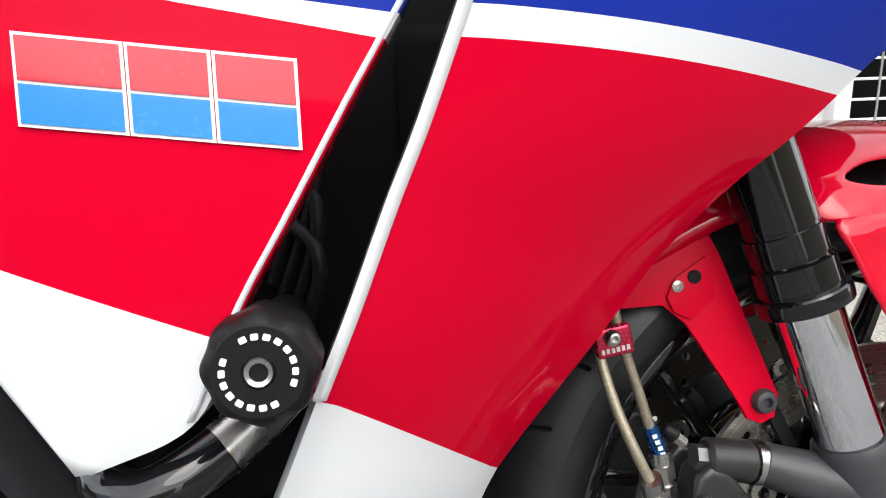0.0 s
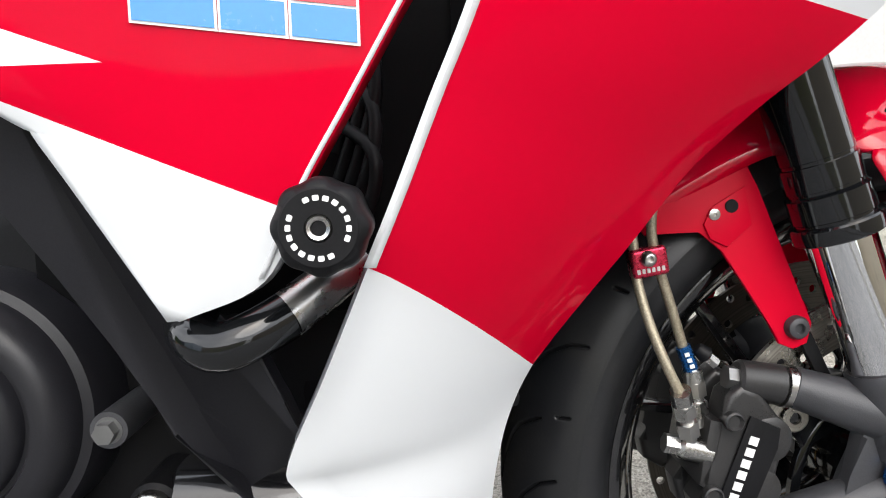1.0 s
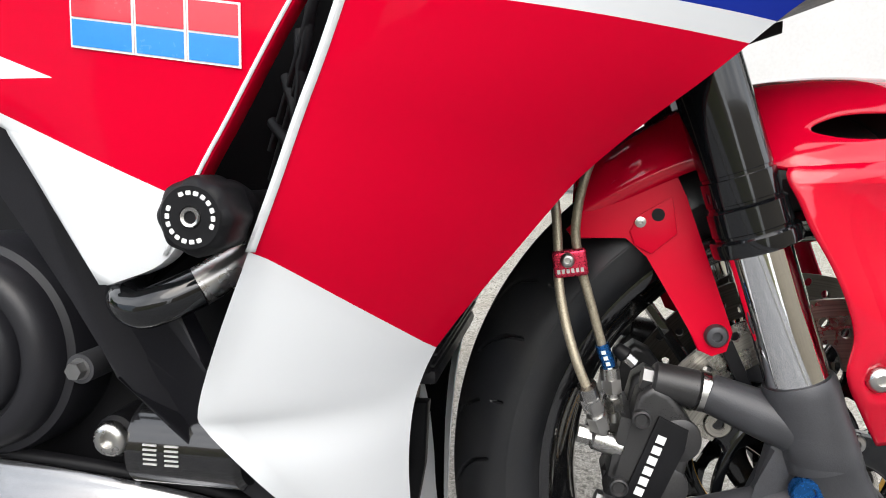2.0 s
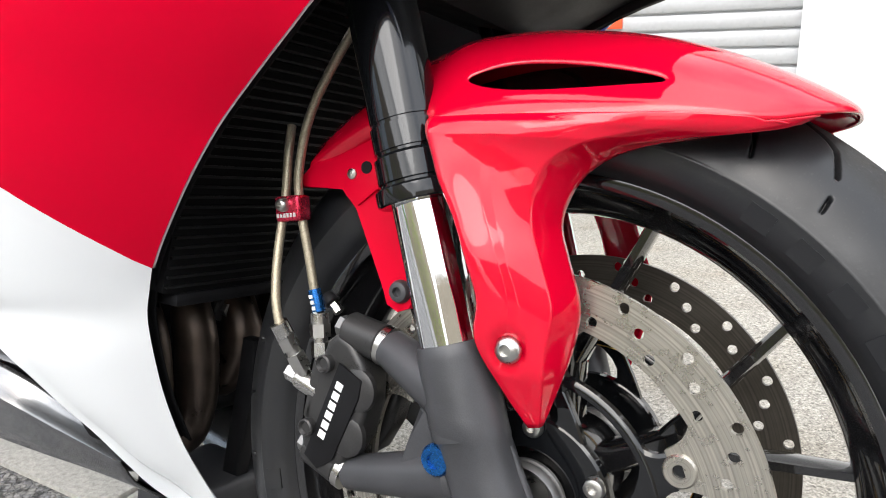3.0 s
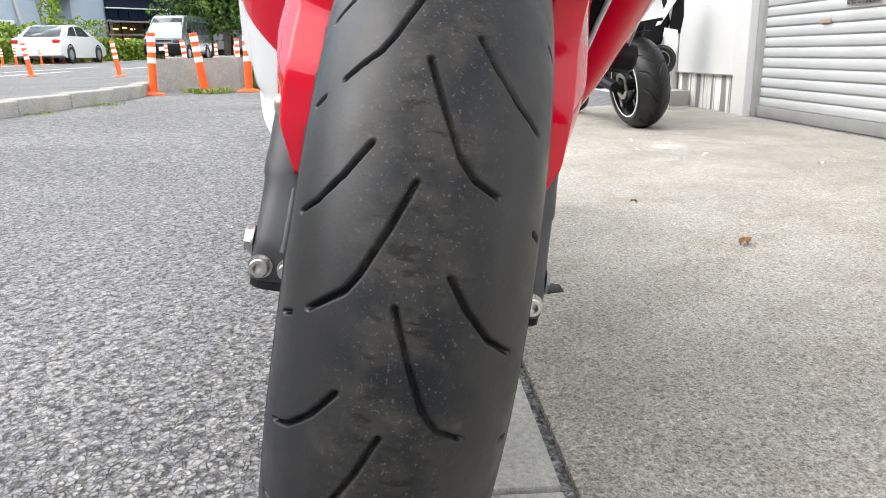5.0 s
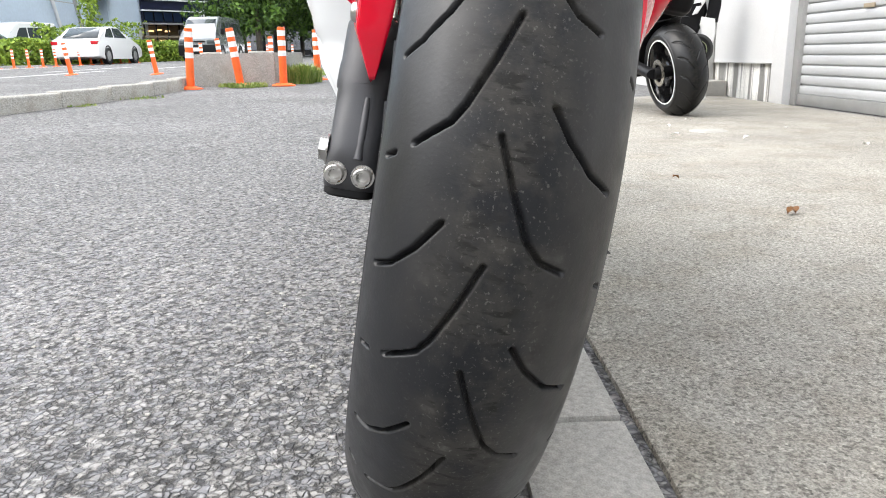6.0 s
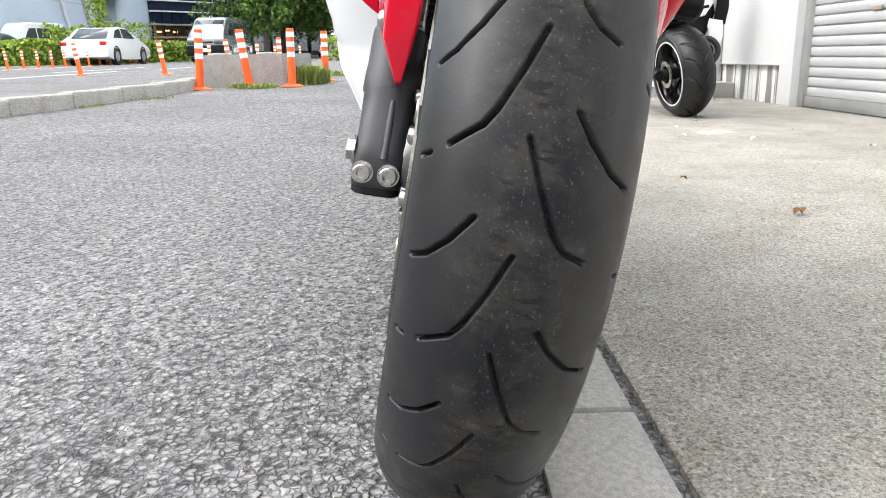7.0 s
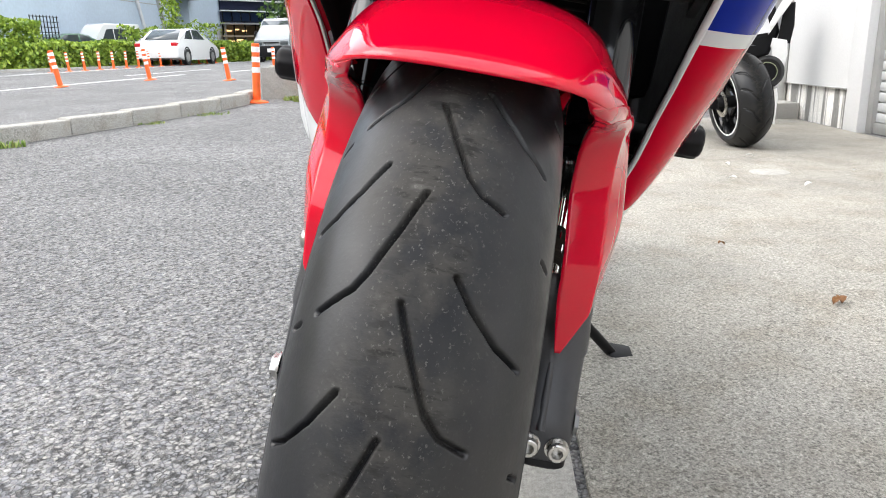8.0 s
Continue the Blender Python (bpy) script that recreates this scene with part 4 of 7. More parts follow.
for s in (-1, 1):
    Y = s * 0.066
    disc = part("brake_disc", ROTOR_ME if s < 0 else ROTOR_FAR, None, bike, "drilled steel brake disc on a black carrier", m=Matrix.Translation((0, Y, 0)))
    part("carrier", CARRIER_ME, None, disc, "black carrier", m=Matrix.Translation((0, -s * 0.001, 0)))
    part("carrier_ring", RING_ME, None, disc, "thin black outer ring of the carrier", m=Matrix.Translation((0, -s * 0.001, 0)))
    for k in range(6):
        part("carrier_arm", ARM_ME, None, disc, m=Matrix.Translation((0, -s * 0.001, 0)) @ Matrix.Rotation(-radians(26.5 + 60 * k), 4, "Y"))
    part("gold_edge", GOLD_ME, None, disc, "gold anodised inner edge", m=Matrix.Translation((0, -s * 0.003, 0)))
    for k in range(6):
        a = radians(26.5 + 60 * k)
        part("bobbin", BOBBIN_ME, None, disc, m=Matrix.Translation((0.1110 * math.cos(a), 0, 0.1110 * math.sin(a))))
        a = radians(27 + 60 * k)
        part("bolt", BOLT_ME, None, disc, m=Matrix.Translation((0.0545 * math.cos(a), s * 0.0045, 0.0545 * math.sin(a))) @ Matrix.Rotation(0 if s < 0 else math.pi, 4, "Z"))
        lug = bmesh.new()
        u = Vector((math.cos(a), 0, math.sin(a)))
        w = Vector((-u.z, 0, u.x))
        half = ((0.106, 0.0128), (0.111, 0.0140), (0.115, 0.0152), (0.119, 0.0172), (0.123, 0.0206), (0.127, 0.0262), (0.1295, 0.0310))
        out = [(r, q) for r, q in half] + [(r, -q) for r, q in half[::-1]]
        lo = [lug.verts.new(u * r + w * q + Vector((0, -0.00245, 0))) for r, q in out]
        hi = [lug.verts.new(u * r + w * q + Vector((0, 0.00245, 0))) for r, q in out]
        lug.faces.new(lo)
        lug.faces.new(hi[::-1])
        for i in range(len(out)):
            j = (i + 1) % len(out)
            lug.faces.new((lo[i], hi[i], hi[j], lo[j]))
        part("lug", lug, ROTOR if s < 0 else ROTOR_SHADED, disc)

# fork legs
FD = Vector((-0.1235 + 0.048, 0.0, 0.329 - 0.105)).normalized()      # up along the leg
F0 = Vector((-0.0475, 0.0, 0.105))                                  # top of the casting


def leg_point(d, y):
    p = F0 + FD * d
    return Vector((p.x, y, p.z))


def leg_lathe(prof, y, seg=36):
    """Revolve (distance up the leg, radius) pairs round the leg's line."""
    q = FD.to_track_quat("Z", "Y")
    bm = bmesh.new()
    rings = []
    for d, r in prof:
        p = leg_point(d, y)
        rings.append([bm.verts.new(p + q @ Vector((r * math.cos(2 * math.pi * i / seg), r * math.sin(2 * math.pi * i / seg), 0))) for i in range(seg)])
    for a, b in zip(rings, rings[1:]):
        for i in range(seg):
            j = (i + 1) % seg
            bm.faces.new((a[i], a[j], b[j], b[i]))
    return bm


def leg_x(z):
    """Where the leg's line stands at a height."""
    return F0.x + (F0.z - z) * -FD.x / FD.z


def loft(levels, Y, seg=40):
    """A closed casting round the leg's line from (height, shift forwards, half depth, half width, squareness) levels."""
    bm = bmesh.new()
    rings = []
    for z, dx, hx, hy, n in levels:
        ring = []
        for i in range(seg):
            c, q = math.cos(2 * math.pi * i / seg), math.sin(2 * math.pi * i / seg)
            ring.append(bm.verts.new((leg_x(z) + dx + math.copysign(abs(c) ** (2 / n), c) * hx, Y + math.copysign(abs(q) ** (2 / n), q) * hy, z)))
        rings.append(ring)
    for a, b in zip(rings, rings[1:]):
        for i in range(seg):
            j = (i + 1) % seg
            bm.faces.new((a[i], a[j], b[j], b[i]))
    bm.faces.new(rings[0][::-1])
    bm.faces.new(rings[-1])
    return bm


for s in (-1, 1):
    Y = s * 0.102 + 0.002
    leg = part("fork_leg", leg_lathe([(0.099, 0.0200), (0.0985, 0.0285), (0.0995, 0.0302), (0.1035, 0.0306), (0.1090, 0.0304), (0.1104, 0.0294), (0.1108, 0.0264), (0.1128, 0.0264), (0.1135, 0.0274), (0.130, 0.0272), (0.1305, 0.0264), (0.1322, 0.0248), (0.1340, 0.0248), (0.1345, 0.0258), (0.1512, 0.0256), (0.1517, 0.0240), (0.1540, 0.0240), (0.1545, 0.0247), (0.42, 0.0243), (0.42, 0.0)], Y),
               BLACK_ANOD, bike, "inverted fork leg with chrome tube and dark casting", angle=22)
    part("stanchion", leg_lathe([(-0.02, 0.0215), (0.11, 0.0215)], Y), CHROME, leg, "polished chrome fork tube")
    prof = [(0.002, 0.0216), (0.003, 0.0235), (0.0, 0.0248), (-0.006, 0.0252), (-0.034, 0.0254), (-0.040, 0.0262), (-0.058, 0.0262), (-0.058, 0.0)]
    part("casting", leg_lathe(prof, Y), CAST_GREY, leg, "dark grey cast fork bottom")
    # axle clamp flowing out of the leg, its foot and the pinch bolts
    part("axle_clamp", loft([(0.078, 0.0, 0.0250, 0.0248, 2.0), (0.066, 0.0, 0.0268, 0.0262, 2.1), (0.053, 0.0, 0.0272, 0.0264, 2.2), (0.050, 0.0005, 0.0262, 0.0246, 2.3), (0.030, 0.003, 0.0262, 0.0236, 2.6), (0.008, 0.0075, 0.0262, 0.0232, 2.8), (-0.004, 0.007, 0.0258, 0.0236, 3.2), (-0.0145, 0.0045, 0.0240, 0.0238, 3.6), (-0.024, 0.003, 0.0235, 0.0238, 3.6), (-0.0290, 0.002, 0.0225, 0.0232, 3.6), (-0.0305, 0.002, 0.0205, 0.0215, 3.6)], Y), CAST_GREY, leg, angle=50)
    part("clamp_foot", loft([(-0.028, 0.002, 0.0215, 0.0222, 3.8), (-0.0350, 0.002, 0.0210, 0.0222, 3.8), (-0.0368, 0.002, 0.0190, 0.0200, 3.8)], Y), BLACK_PLASTIC, leg, angle=50)
    part("rib", tube([(leg_x(0.046) + 0.0245, Y - s * 0.0045, 0.046), (leg_x(0.02) + 0.0292, Y - s * 0.0050, 0.020), (leg_x(-0.004) + 0.0312, Y - s * 0.0050, -0.004)], lambda u: 0.0030 + 0.0012 * u, 16, 10), CAST_GREY, leg)
    for o in (-0.0117, 0.0117):
        part("bolt", BOLT_BIG, None, leg, "bright socket bolt", m=Matrix.Translation((0.0222, Y - 0.0008 + o, -0.0165)) @ Matrix.Rotation(math.pi / 2, 4, "Z"))

    part("axle_end", link_bm("axle_end", hex_head(0.0105, 0.008) if s < 0 else mirrored(hex_head(0.0095, 0.004)), STEEL if s < 0 else GUNMETAL, angle=20), None, leg, "dull hexagonal axle end", m=Matrix.Translation((0.0, Y + s * 0.0225, -0.001)))
    b = lathe([(0.0, 0.027), (0.003, 0.029), (0.007, 0.029), (0.008, 0.026), (0.010, 0.026), (0.011, 0.029), (0.014, 0.029), (0.016, 0.025), (0.024, 0.023), (0.024, 0.0)], 40)
    for v in b.verts:
        v.co.y = Y - s * 0.022 - s * v.co.y
    part("seal_collar", b, GUNMETAL, leg, "ringed steel wheel spacer")
    # caliper lugs reaching back from the casting
    for (x0, z0), (x1, z1), r in (((-0.045, 0.072), (-0.107, 0.0915), 0.0145), ((-0.032, 0.020), (-0.136, -0.0115), 0.013)):
        part("caliper_mount", rod((x0, Y + s * 0.002, z0), (x1, Y - s * 0.012, z1), 0.019, r, 20, bevel=0.003), CAST_GREY, leg)
    b = plate([(-0.040, 0.085), (-0.030, 0.010), (-0.060, -0.012), (-0.085, 0.005), (-0.070, 0.030), (-0.066, 0.060)], Y - 0.008, Y + 0.008, 0.004)
    part("web", b, CAST_GREY, leg)
    b = lathe([(0.006, 0.011), (-0.001, 0.011), (-0.003, 0.0095), (-0.003, 0.0055), (-0.001, 0.005), (-0.001, 0.0)], 32)
    b = b if s < 0 else mirrored(b)
    cap = part("adjuster", b, BLUE_ANOD, leg, "blue anodised damping adjuster", m=Matrix.Translation((-0.043, Y + s * 0.0190, 0.0335)))
    part("bracket", plate([(-0.098, 0.126), (-0.088, 0.128), (-0.070, 0.090), (-0.078, 0.086)], Y + s * -0.024, Y + s * -0.018, 0.001), BLACK_PLASTIC, leg)

part("axle", rod((0.0, -0.118, 0.0), (0.0, 0.120, 0.0), 0.0115, seg=24), STEEL, bike, "steel front axle")

# calipers
TX, TZ = Vector((-0.145, 0, 0.023)), Vector((-0.128, 0, 0.072))
for s in (-1, 1):
    outline = [(-0.125, 0.100), (-0.110, 0.080), (-0.109, 0.055), (-0.116, 0.028), (-0.130, 0.002), (-0.150, -0.006), (-0.166, 0.004), (-0.170, 0.022), (-0.160, 0.036), (-0.156, 0.056), (-0.152, 0.078), (-0.148, 0.098), (-0.138, 0.106)]
    yo, yi = s * 0.100, s * 0.071
    cal = part("brake_caliper", plate(outline, min(yo, yi), max(yo, yi), 0.006, 3), CALIPER, bike, "grey radial brake caliper with black face", m=Matrix.Translation((-0.007, 0, -0.009)))
    part("inner_half", plate(outline, s * 0.030 if s > 0 else -0.056, 0.056 if s > 0 else s * 0.030, 0.006, 3), CALIPER, cal)
    part("bridge", plate([(-0.160, 0.030), (-0.168, 0.036), (-0.160, 0.082), (-0.150, 0.080)], min(s * 0.030, yo), max(s * 0.030, yo), 0.003), CALIPER, cal)
    d = (TZ - TX).normalized()
    w = Vector((d.z, 0, -d.x))
    face = [TX - d * 0.020 - w * 0.011, TX - d * 0.024 + w * 0.004, TX - d * 0.010 + w * 0.014, TZ - d * 0.006 + w * 0.017, TZ + d * 0.008 + w * 0.014, TZ + d * 0.010 - w * 0.009]
    part("black_face", plate([(p.x, p.z) for p in face], min(yo, yo + s * 0.003), max(yo, yo + s * 0.003), 0.0015), BLACK_PLASTIC, cal, "matt black face with white lettering bars")
    for i in range(6):
        p = TX + d * (0.0010 + 0.0084 * i) - w * 0.0015
        ww, hh = 0.0032, 0.0030
        q = [p - w * ww, p + w * ww, p + w * ww + d * 2 * hh, p - w * ww + d * 2 * hh]
        part("lettering_bar", plate([(v.x, v.z) for v in q], min(yo + s * 0.0028, yo + s * 0.0036), max(yo + s * 0.0028, yo + s * 0.0036), 0.0), LABEL_W, cal, "plain white bar")
    for (x, z), yy in (((-0.1455, 0.0815), 0.0), ((-0.1595, 0.0295), 0.0)):
        b = lathe([(0.0, 0.0), (0.0, 0.0068), (-0.006, 0.0068), (-0.007, 0.0056), (-0.0045, 0.0040), (-0.0045, 0.0)], 22)
        b = b if s < 0 else mirrored(b)
        part("screw", b, CALIPER, cal, m=Matrix.Translation((x, yo, z)))
    for zc, xc in ((0.066, -0.1190), (0.030, -0.1265)):
        b = lathe([(0.0, 0.017), (0.004, 0.0165), (0.006, 0.013), (0.006, 0.0)], 30)
        for v in b.verts:
            v.co.y = s * v.co.y
        part("piston_boss", b, CALIPER, cal, m=Matrix.Translation((xc, yo - s * 0.0045, zc)))
    # mounting bolts along the leg's line, and the bright spacers
    for (x, z), (dx, dz) in (((-0.145, 0.1085), (0.035, -0.0067)), ((-0.176, 0.011), (0.035, -0.0104))):
        part("mounting_bolt", rod((x, s * 0.087, z), (x + dx * 0.25, s * 0.087, z + dz * 0.25), 0.0085, seg=6), GUNMETAL, cal)
        part("mounting_ear", rod((x + dx * 0.2, s * 0.087, z + dz * 0.2), (x + dx * 1.15, s * 0.087, z + dz * 1.15), 0.0135, 0.0145, 20, bevel=0.002), CALIPER, cal)
        part("spacer", rod((x + dx * 1.15, s * 0.087, z + dz * 1.15), (x + dx * 1.32, s * 0.087, z + dz * 1.32), 0.0152, seg=24), STEEL, cal, "bright ring")
    part("bleed_nipple", rod((-0.150, s * 0.084, 0.117), (-0.157, s * 0.084, 0.123), 0.0042, seg=6), STEEL, cal)
    part("nipple_cap", rod((-0.156, s * 0.084, 0.1225), (-0.164, s * 0.084, 0.129), 0.0062, 0.0048, 14, bevel=0.0015), BLACK_PLASTIC, cal, "black rubber cap")

# braided hoses, right side
HY = -0.086
hose_a = part("brake_hose", tube([(-0.224, -0.074, 0.247), (-0.2185, -0.082, 0.224), (-0.2155, HY, 0.192), (-0.2145, -0.090, 0.170), (-0.209, -0.099, 0.142), (-0.200, -0.108, 0.114), (-0.1900, -0.1115, 0.091)], 0.0036, 50), BRAID, bike, "steel-braided brake hose")
hose_b = part("brake_hose", tube([(-0.140, -0.080, 0.350), (-0.178, -0.084, 0.290), (-0.196, HY, 0.251), (-0.203, HY, 0.213), (-0.2005, HY, 0.187), (-0.189, HY, 0.148), (-0.1805, HY, 0.119), (-0.1755, HY, 0.106)], 0.0036, 60), BRAID, bike, "steel-braided brake hose with blue sleeve")
part("sleeve", tube([(-0.1815, HY, 0.122), (-0.178, HY, 0.113), (-0.1755, HY, 0.1055)], 0.0052, 10), BLUE_ANOD, hose_b, "blue printed sleeve")
for i in range(4):
    part("print_bar", plate([(-0.1822 + 0.0018 * i, 0.1180 - 0.0042 * i), (-0.1790 + 0.0018 * i, 0.1187 - 0.0042 * i), (-0.1782 + 0.0018 * i, 0.1160 - 0.0042 * i), (-0.1814 + 0.0018 * i, 0.1153 - 0.0042 * i)], HY - 0.0056, HY - 0.0050), LABEL_W, hose_b)


def hose_end(p0, p1, hose):
    p0, p1 = Vector(p0), Vector(p1)
    for u0, u1, r, seg in ((0.0, 0.24, 0.0072, 20), (0.22, 0.48, 0.0082, 6), (0.47, 0.60, 0.0058, 18), (0.58, 0.86, 0.0080, 6), (0.84, 1.05, 0.0050, 16)):
        part("fitting", rod(p0.lerp(p1, u0), p0.lerp(p1, u1), r, seg=seg), STEEL, hose, "bright hexagonal hose fitting", angle=25)


hose_end((-0.1925, -0.1120, 0.098), (-0.1790, -0.0940, 0.057), hose_a)
hose_end((-0.1752, HY, 0.105), (-0.1700, HY, 0.066), hose_b)
part("banjo", rod((-0.188, -0.092, 0.0535), (-0.162, -0.092, 0.046), 0.0088, seg=20, bevel=0.003), STEEL, hose_a, "bright banjo union")
part("banjo_bolt", rod((-0.197, -0.092, 0.0555), (-0.187, -0.092, 0.0533), 0.0070, seg=6), STEEL, hose_a)
clampm = part("hose_clamp", box(bmesh.new(), -0.0125, 0.0125, -0.0075, 0.0075, -0.0100, 0.0100, 0.003, 3), RED_ANOD, bike, "small red anodised hose clamp", m=Matrix.Translation((-0.2065, HY - 0.001, 0.1825)) @ Matrix.Rotation(radians(-9), 4, "Y"))
part("bolt", BOLT_SMALL, None, clampm, m=Matrix.Translation((-0.0015, -0.0070, 0.003)))
for i in range(6):
    part("lettering_bar", box(bmesh.new(), -0.0100 + 0.0034 * i, -0.0078 + 0.0034 * i, -0.0080, -0.0072, -0.0068, -0.0036), GREY_PRINT, clampm, "plain engraved bar")

# front mudguard
#            x     crest  ridge_y ridge_z slot
FENDER = [(-0.205, 0.246, 0.074, 0.216, 0), (-0.165, 0.277, 0.078, 0.240, 0), (-0.120, 0.302, 0.080, 0.262, 0), (-0.092, 0.313, 0.092, 0.262, 0), (-0.070, 0.3185, 0.115, 0.2525, 0),
     (-0.050, 0.3205, 0.1140, 0.2535, 0), (-0.040, 0.3215, 0.113, 0.2545, 1), (-0.026, 0.3225, 0.1110, 0.2555, 1), (0.0, 0.3225, 0.1070, 0.257, 1), (0.030, 0.3205, 0.1025, 0.2590, 1), (0.056, 0.3165, 0.0990, 0.2605, 1),
     (0.074, 0.3125, 0.0965, 0.2615, 0), (0.095, 0.3070, 0.0935, 0.2620, 0), (0.118, 0.2995, 0.0900, 0.2622, 0), (0.140, 0.2910, 0.0860, 0.2622, 0), (0.156, 0.2835, 0.0830, 0.2620, 0), (0.168, 0.2775, 0.080, 0.2617, 0), (0.174, 0.2735, 0.0785, 0.2612, 0), (0.1745, 0.2700, 0.078, 0.2600, 0)]


def fender_top():
    """Half sections from crest to skirt at stations along x, both sides, with a slot left open."""
    bm = bmesh.new()
    rows = []
    for x, zc, yr, zr, sl in FENDER:
        x = x if x < 0.06 else 0.06 + (x - 0.06) * 0.95
        h = zc - zr
        half = [(0.0, 0.0), (0.25, 0.014), (0.48, 0.075), (0.66, 0.20), (0.78, 0.38)]
        op = {-0.040: 0.055, -0.026: 0.105, 0.0: 0.115, 0.030: 0.085, 0.056: 0.035}.get(x, 0.0)
        half += [(0.868 - op * 0.5, 0.595 - op), (0.878 + op * 0.4, 0.635 + op), (0.945, 0.82), (0.978, 0.92), (1.0, 1.0)]
        pts = [(yr * a, zc - h * b) for a, b in half]
        k = 1.0 if x < -0.10 else 0.12
        pts += [(yr - 0.0015, zr - 0.0045 * k), (yr - 0.006, zr - 0.010 * k)]
        row = [Vector((x - 0.40 * max(0, x - 0.06) * (y / yr) ** 4, -y, z)) for y, z in pts[::-1]] + [Vector((x - 0.40 * max(0, x - 0.06) * (y / yr) ** 4, y * 1.05, z)) for y, z in pts[1:-2] + [(yr - 0.004, zr - 0.0025 * k), (yr - 0.011, zr - 0.002 * k)]]
        rows.append([bm.verts.new(p) for p in row])
    n = len(rows[0])
    for i, (a, b) in enumerate(zip(rows, rows[1:])):
        for k in range(n - 1):
            if 5 <= i <= 10 and k in (5, n - 2 - 5):
                continue
            bm.faces.new((a[k], a[k + 1], b[k + 1], b[k]))
    return bm


fender = part("front_mudguard", fender_top(), P_RED, bike, "glossy red front mudguard with dark air slots", angle=70)
solid(fender, 0.003, 0.0)
subdiv(fender, 2)


def ridge_point(x, s):
    """A point on the mudguard's side ridge, taken inside its skin; s is -1 on the right side."""
    pts = []
    for q, zc, yr, zr, sl in FENDER:
        q = q if q < 0.06 else 0.06 + (q - 0.06) * 0.95
        pts.append((q - 0.40 * max(0, q - 0.06), yr * (1.0 if s < 0 else 1.05), zr))
    # round the front corner and along the front rim
    wide = 1.0 if s < 0 else 1.05
    pts += [(0.1290, 0.0763 * wide, 0.2608), (0.1340, 0.0737 * wide, 0.2618), (0.1440, 0.0677 * wide, 0.2640), (0.1527, 0.0608 * wide, 0.2662)]
    for (x0, y0, z0), (x1, y1, z1) in zip(pts, pts[1:]):
        if x0 <= x <= x1:
            t = (x - x0) / (x1 - x0)
            return Vector((x, -(y0 + (y1 - y0) * t) - 0.0002, z0 + (z1 - z0) * t + 0.0004))
    return Vector(pts[-1][:1] + (-pts[-1][1], pts[-1][2]))


def fender_arm(s):
    """The lip and the side arm in one sheet: the lip hangs from the ridge, widens into the arm and ends in a point below a dished bolt seat."""
    front = [(0.150, -0.0630, 0.2640), (0.139, -0.0655, 0.2580), (0.123, -0.0690, 0.2545), (0.104, -0.0715, 0.2520), (0.083, -0.0730, 0.2485), (0.060, -0.0735, 0.2440), (0.039, -0.0735, 0.2360), (0.024, -0.0735, 0.2240), (0.015, -0.074, 0.208), (0.012, -0.0745, 0.190), (0.019, -0.076, 0.170), (0.030, -0.078, 0.141), (0.028, -0.080, 0.112), (0.022, -0.084, 0.086), (0.016, -0.088, 0.064)]
    rear = [(-0.068, -0.1135, 0.2525), (-0.0685, -0.1140, 0.2512), (-0.069, -0.1145, 0.2497), (-0.069, -0.1150, 0.2480), (-0.0685, -0.1158, 0.2455), (-0.067, -0.1165, 0.242), (-0.064, -0.1175, 0.237), (-0.060, -0.1185, 0.229), (-0.053, -0.120, 0.214), (-0.040, -0.121, 0.192), (-0.029, -0.122, 0.168), (-0.021, -0.118, 0.143), (-0.022, -0.1135, 0.116), (-0.006, -0.102, 0.086), (0.009, -0.091, 0.062)]
    n, m = 84, 44
    across = sorted({k / m for k in range(m + 1)} | {0.715, 0.73, 0.745})
    fl, rl = smooth_line([Vector(p) for p in front], n), smooth_line([Vector(p) for p in rear], n)
    rows = []
    for i, (f, r) in enumerate(zip(fl, rl)):
        low = i / (n - 1)
        row = []
        for u in across:
            p = r.lerp(f, u)
            # the outer face stays wide, then turns in sharply towards the front edge
            w = 0.0175 * (u / 0.73) ** 0.62 if u < 0.73 else 0.0175 * ((1 - u) / 0.27) ** 0.85
            w *= min(1.0, (r - f).length / 0.05) * min(1.0, low / 0.34)
            g = min(1.0, max(0.0, (0.055 - p.x) / 0.07))
            h = min(1.0, low / 0.5)
            w *= g * g * (3 - 2 * g) * (1 - h) + h
            out = 0.0090 * min(1.0, low / 0.4) if s > 0 else 0.002 * min(1.0, low / 0.4)
            # the first rows keep the ridge's own sweep
            k = max(0.0, 1.0 - low / 0.45)
            q = p + (ridge_point(-0.068 + 0.218 * u, s) - rl[0].lerp(fl[0], u)) * (k * k * (3 - 2 * k))
            q += Vector((0.3 * w * (u > 0.4), -w - out, 0))
            # round seat pressed in about the bolt
            d = math.hypot(q.x + 0.001, q.z - 0.114)
            q.y += 0.0042 * (1 - min(1.0, max(0.0, (d - 0.0098) / 0.0032)))
            row.append(Vector((q.x, q.y * -s, q.z)))
        rows.append(row)
    return grid(rows)


